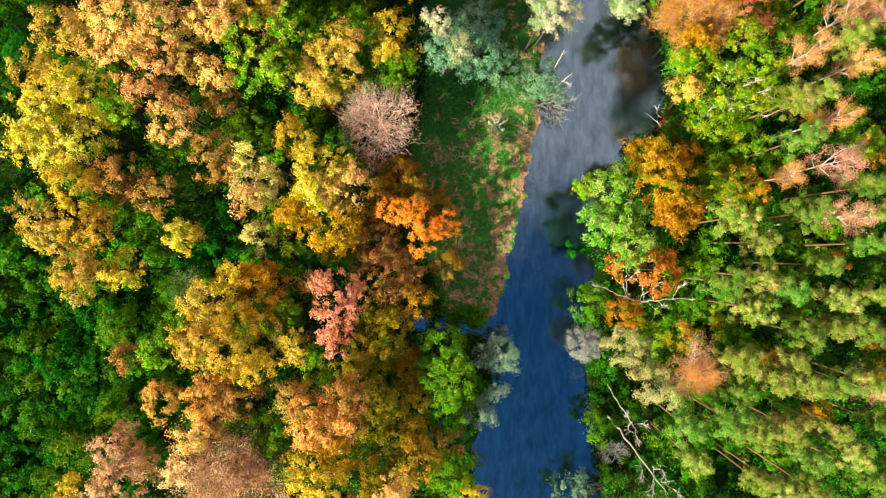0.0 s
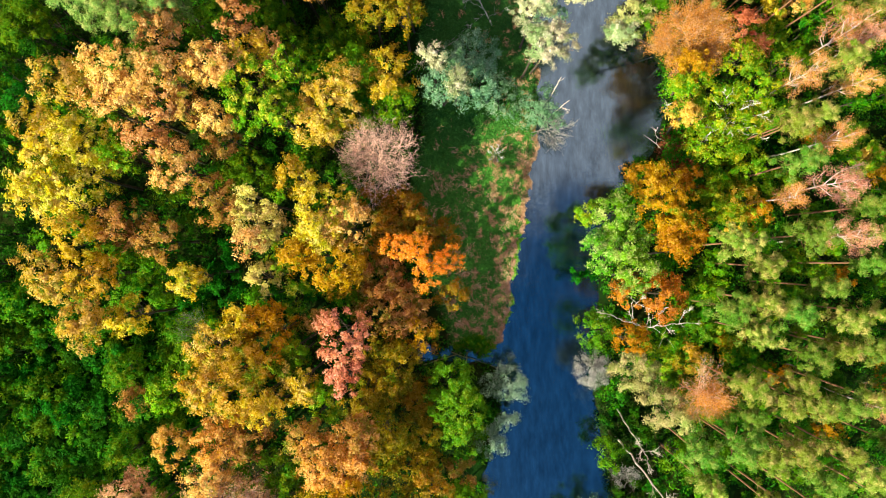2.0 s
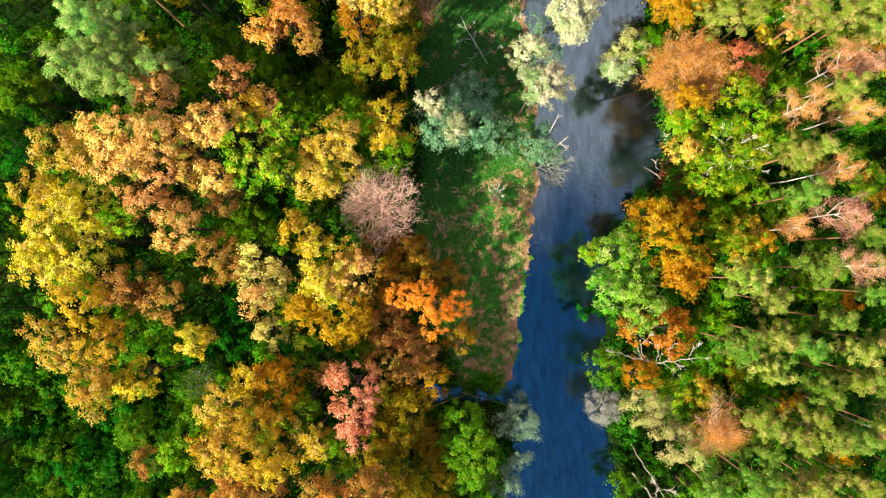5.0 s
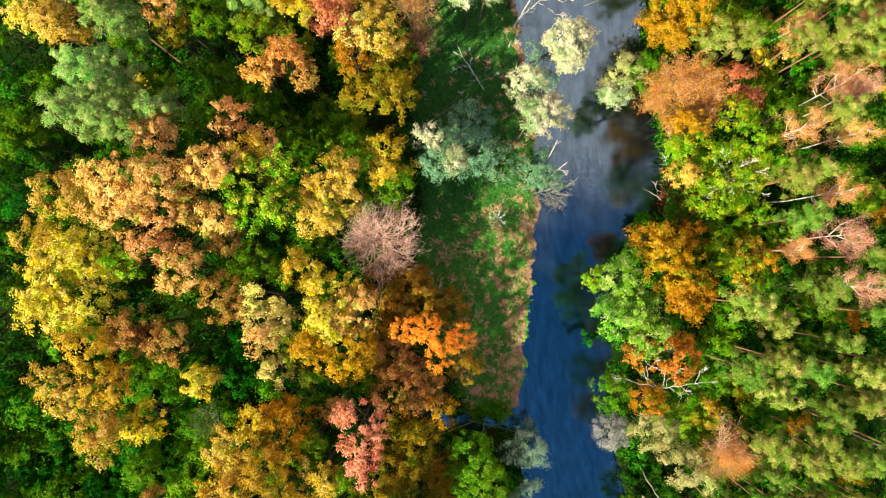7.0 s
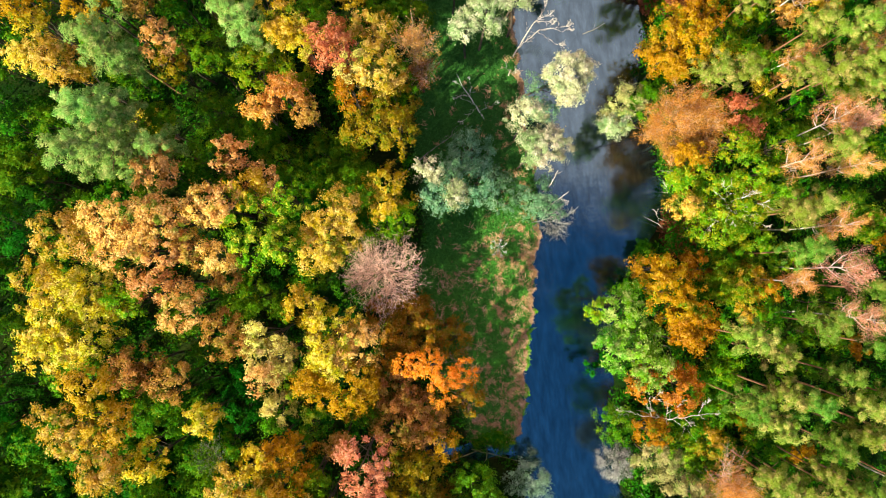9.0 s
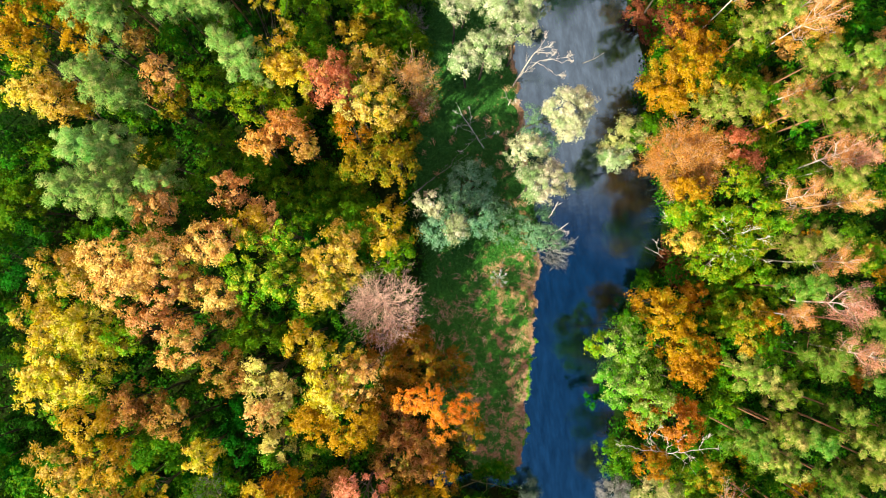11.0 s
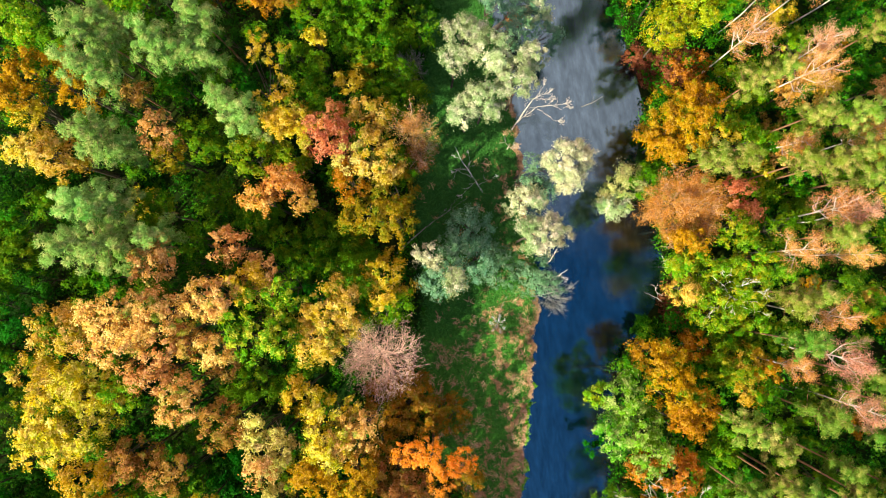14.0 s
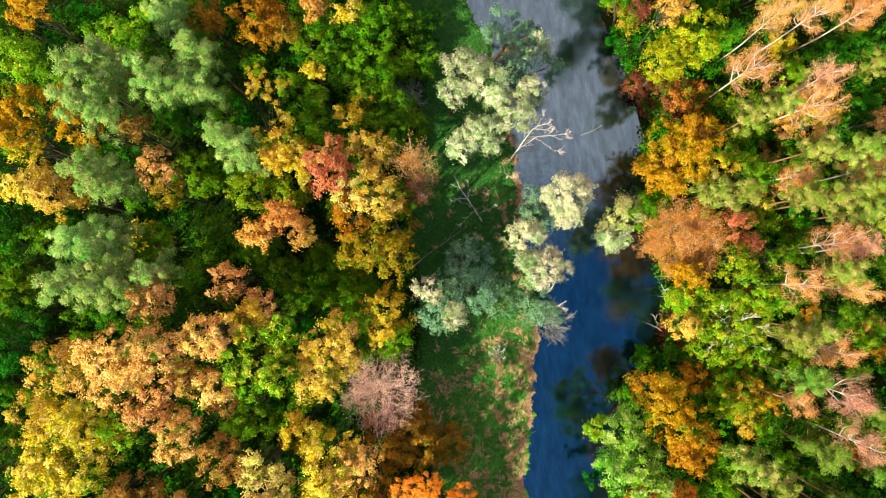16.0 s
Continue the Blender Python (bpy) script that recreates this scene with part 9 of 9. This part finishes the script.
scatter("undergrowth", "lush bright green undergrowth beneath the pines", "undergrowth", 5600, (16, 66, -38, 66), lambda x, y: forest(x, y) & (x > 16) & ~shade_bank(x, y), knolls, "lush", rng, 30, 0.18, 0.85)

# patch of near-black leaves that paints shade on the bank
scatter("undergrowth", "low ivy and bramble with the bank's shade painted into its leaves", "undergrowth", 420, (18.5, 25.5, -28.5, -15.5), lambda x, y: forest(x, y) & shade_bank(x, y), lambda x, y, rng, k: rng.uniform(0.3, 1.2, k), "ivy", rng, 26, 0.16, 0.8)


def litter_patch(x, y, rx, ry, n, label):
    """Fallen brown leaves on a bare bank."""
    g = np.random.default_rng(51 + int(x * 3 + y))
    a, q = g.uniform(0, 2 * np.pi, n), np.sqrt(g.uniform(0, 1, n)) * (0.75 + 0.25 * np.sin(np.arange(n) * 0.37))
    px, py = x + np.cos(a) * q * rx, y + np.sin(a) * q * ry
    dry = river_depth(px, py) < -0.1
    px, py = px[dry], py[dry]
    k = len(px)
    c = np.stack([px, py, ground_height(px, py) + g.uniform(0.03, 0.35, k)], 1)
    ob = leaves("leaf_litter", c, g.normal(size=(k, 3)) * 0.5 + np.array([0, 0, 1.0]), g.uniform(0.10, 0.24, k), 0.5, LEAF["russet"], g)
    tagged(ob, label, "leaf litter", kind="stuff")


litter_patch(30.2, 14.8, 3.4, 4.2, 7000, "dark red-brown leaf litter on the shaded bank")
litter_patch(31.4, 44.6, 3.8, 3.4, 8000, "red-brown fallen leaves under thin trees")


def build_grass():
    n = 115000
    g = np.random.default_rng(11)
    x, y = g.uniform(-4, 13, n), g.uniform(-13, 62, n)
    ok = (openness(x, y) > g.uniform(0, 1, n)) & (river_depth(x, y) < -0.1)
    x, y = x[ok], y[ok]
    k = len(x)
    z = ground_height(x, y)
    lay = g.normal(size=(k, 3)) * np.array([1, 1, 0.35]) + np.array([0.3, 0.2, 0.55])
    c = np.stack([x, y, z + 0.12 + g.uniform(0, 0.2, k)], 1)
    face = g.normal(size=(k, 3)) * 0.5 + np.array([0, 0, 1.0])
    ob = leaves("meadow_grass", c, face, g.uniform(0.14, 0.34, k), 0.16, GRASS, g, None, lay)
    tagged(ob, "tall green meadow grass with dry tawny patches", "grass", kind="stuff")


def grass_material():
    m, t, b, o = material("meadow_grass")
    col, big = ground_colour(t)
    hs = t.nodes.new("ShaderNodeHueSaturation")
    r = t.nodes.new("ShaderNodeMapRange")
    r.inputs["To Min"].default_value, r.inputs["To Max"].default_value = 0.6, 1.45
    g = t.nodes.new("ShaderNodeNewGeometry")
    t.links.new(g.outputs["Random Per Island"], r.inputs["Value"])
    t.links.new(r.outputs["Result"], hs.inputs["Value"])
    t.links.new(col, hs.inputs["Color"])
    t.links.new(hs.outputs["Color"], b.inputs["Base Color"])
    b.inputs["Roughness"].default_value = 0.8
    b.inputs["Specular IOR Level"].default_value = 0.06
    return m


def build_reeds():
    g = np.random.default_rng(21)
    n = 6000
    y = np.concatenate([g.uniform(-9, 18, n // 2), g.uniform(24, 46, n // 2)])
    x = np.interp(y, BANK_Y, BANK_W) + 0.22 * np.sin(y * 1.3) + 0.10 * np.sin(y * 3.9 + 1.0) - np.abs(g.normal(size=n)) * 0.3 + 0.1
    keep = np.sin(y * 2.3) + np.sin(y * 0.9 + 1) > -0.7
    x, y = x[keep], y[keep]
    k = len(x)
    c = np.stack([x, y, np.maximum(ground_height(x, y), 0) + g.uniform(0.1, 0.45, k)], 1)
    lay = g.normal(size=(k, 3)) * np.array([1, 1, 0.3]) + np.array([0.4, 0.1, 0.5])
    ob = leaves("reed_fringe", c, g.normal(size=(k, 3)) * 0.5 + np.array([0, 0, 1.0]), g.uniform(0.16, 0.36, k), 0.14, LEAF["reed"], g, None, lay)
    tagged(ob, "dry tawny reeds along the river edge", "reeds", kind="stuff")


def build_tussocks():
    """Dry grass laid over in tussocks, thickest towards the river."""
    g = np.random.default_rng(41)
    n, per = 230, 22
    y = np.concatenate([g.uniform(-8, 17, int(n * 0.8)), g.uniform(17, 46, n - int(n * 0.8))])
    x = np.interp(y, BANK_Y, BANK_W) - 0.4 - 12.5 * g.uniform(0, 1, n) ** 1.35
    keep = (openness(x, y) > 0.6) & (river_depth(x, y) < -0.3)
    x, y = x[keep], y[keep]
    k = len(x)
    who = np.repeat(np.arange(k), per)
    lean = g.uniform(0, 2 * np.pi, k)
    a = lean[who] + g.normal(size=k * per) * 0.75
    out = np.stack([np.cos(a), np.sin(a), g.uniform(-0.05, 0.25, k * per)], 1)
    ln = g.uniform(0.10, 0.28, k * per) * g.uniform(0.7, 1.4, k)[who]
    spread = g.normal(size=(k * per, 2)) * 0.24
    c = np.stack([x[who] + spread[:, 0], y[who] + spread[:, 1], ground_height(x, y)[who] + 0.30 + g.uniform(0, 0.12, k * per)], 1) + out * ln[:, None]
    face = g.normal(size=(k * per, 3)) * 0.25 + np.array([0, 0, 1.0])
    ob = leaves("dry_tussocks", c, face, ln, 0.13, LEAF["reed"], g, None, out)
    tagged(ob, "tussocks of dry tawny grass laid over in the meadow", "grass", kind="stuff")


def build_sedge():
    g = np.random.default_rng(31)
    n = 2600
    y = g.uniform(-6.0, 7.0, n)
    x = np.interp(y, BANK_Y, BANK_W) + 0.22 * np.sin(y * 1.3) + 0.10 * np.sin(y * 3.9 + 1.0) + 0.02 + np.abs(g.normal(size=n)) * 0.2
    keep = np.sin(y * 1.9 + 0.5) + np.sin(y * 0.8) > -0.5
    x, y = x[keep], y[keep]
    k = len(x)
    c = np.stack([x, y, np.maximum(ground_height(x, y), 0) + g.uniform(0.03, 0.2, k)], 1)
    lay = g.normal(size=(k, 3)) * np.array([1, 1, 0.3]) + np.array([0.4, 0.1, 0.4])
    ob = leaves("bank_sedge", c, g.normal(size=(k, 3)) * 0.4 + np.array([0, 0, 1.0]), g.uniform(0.14, 0.3, k), 0.2, LEAF["mint"], g, None, lay)
    tagged(ob, "bright green sedge at the edge of the water", "sedge", kind="stuff")


GRASS = grass_material()
build_grass()
build_tussocks()
build_sedge()
build_reeds()
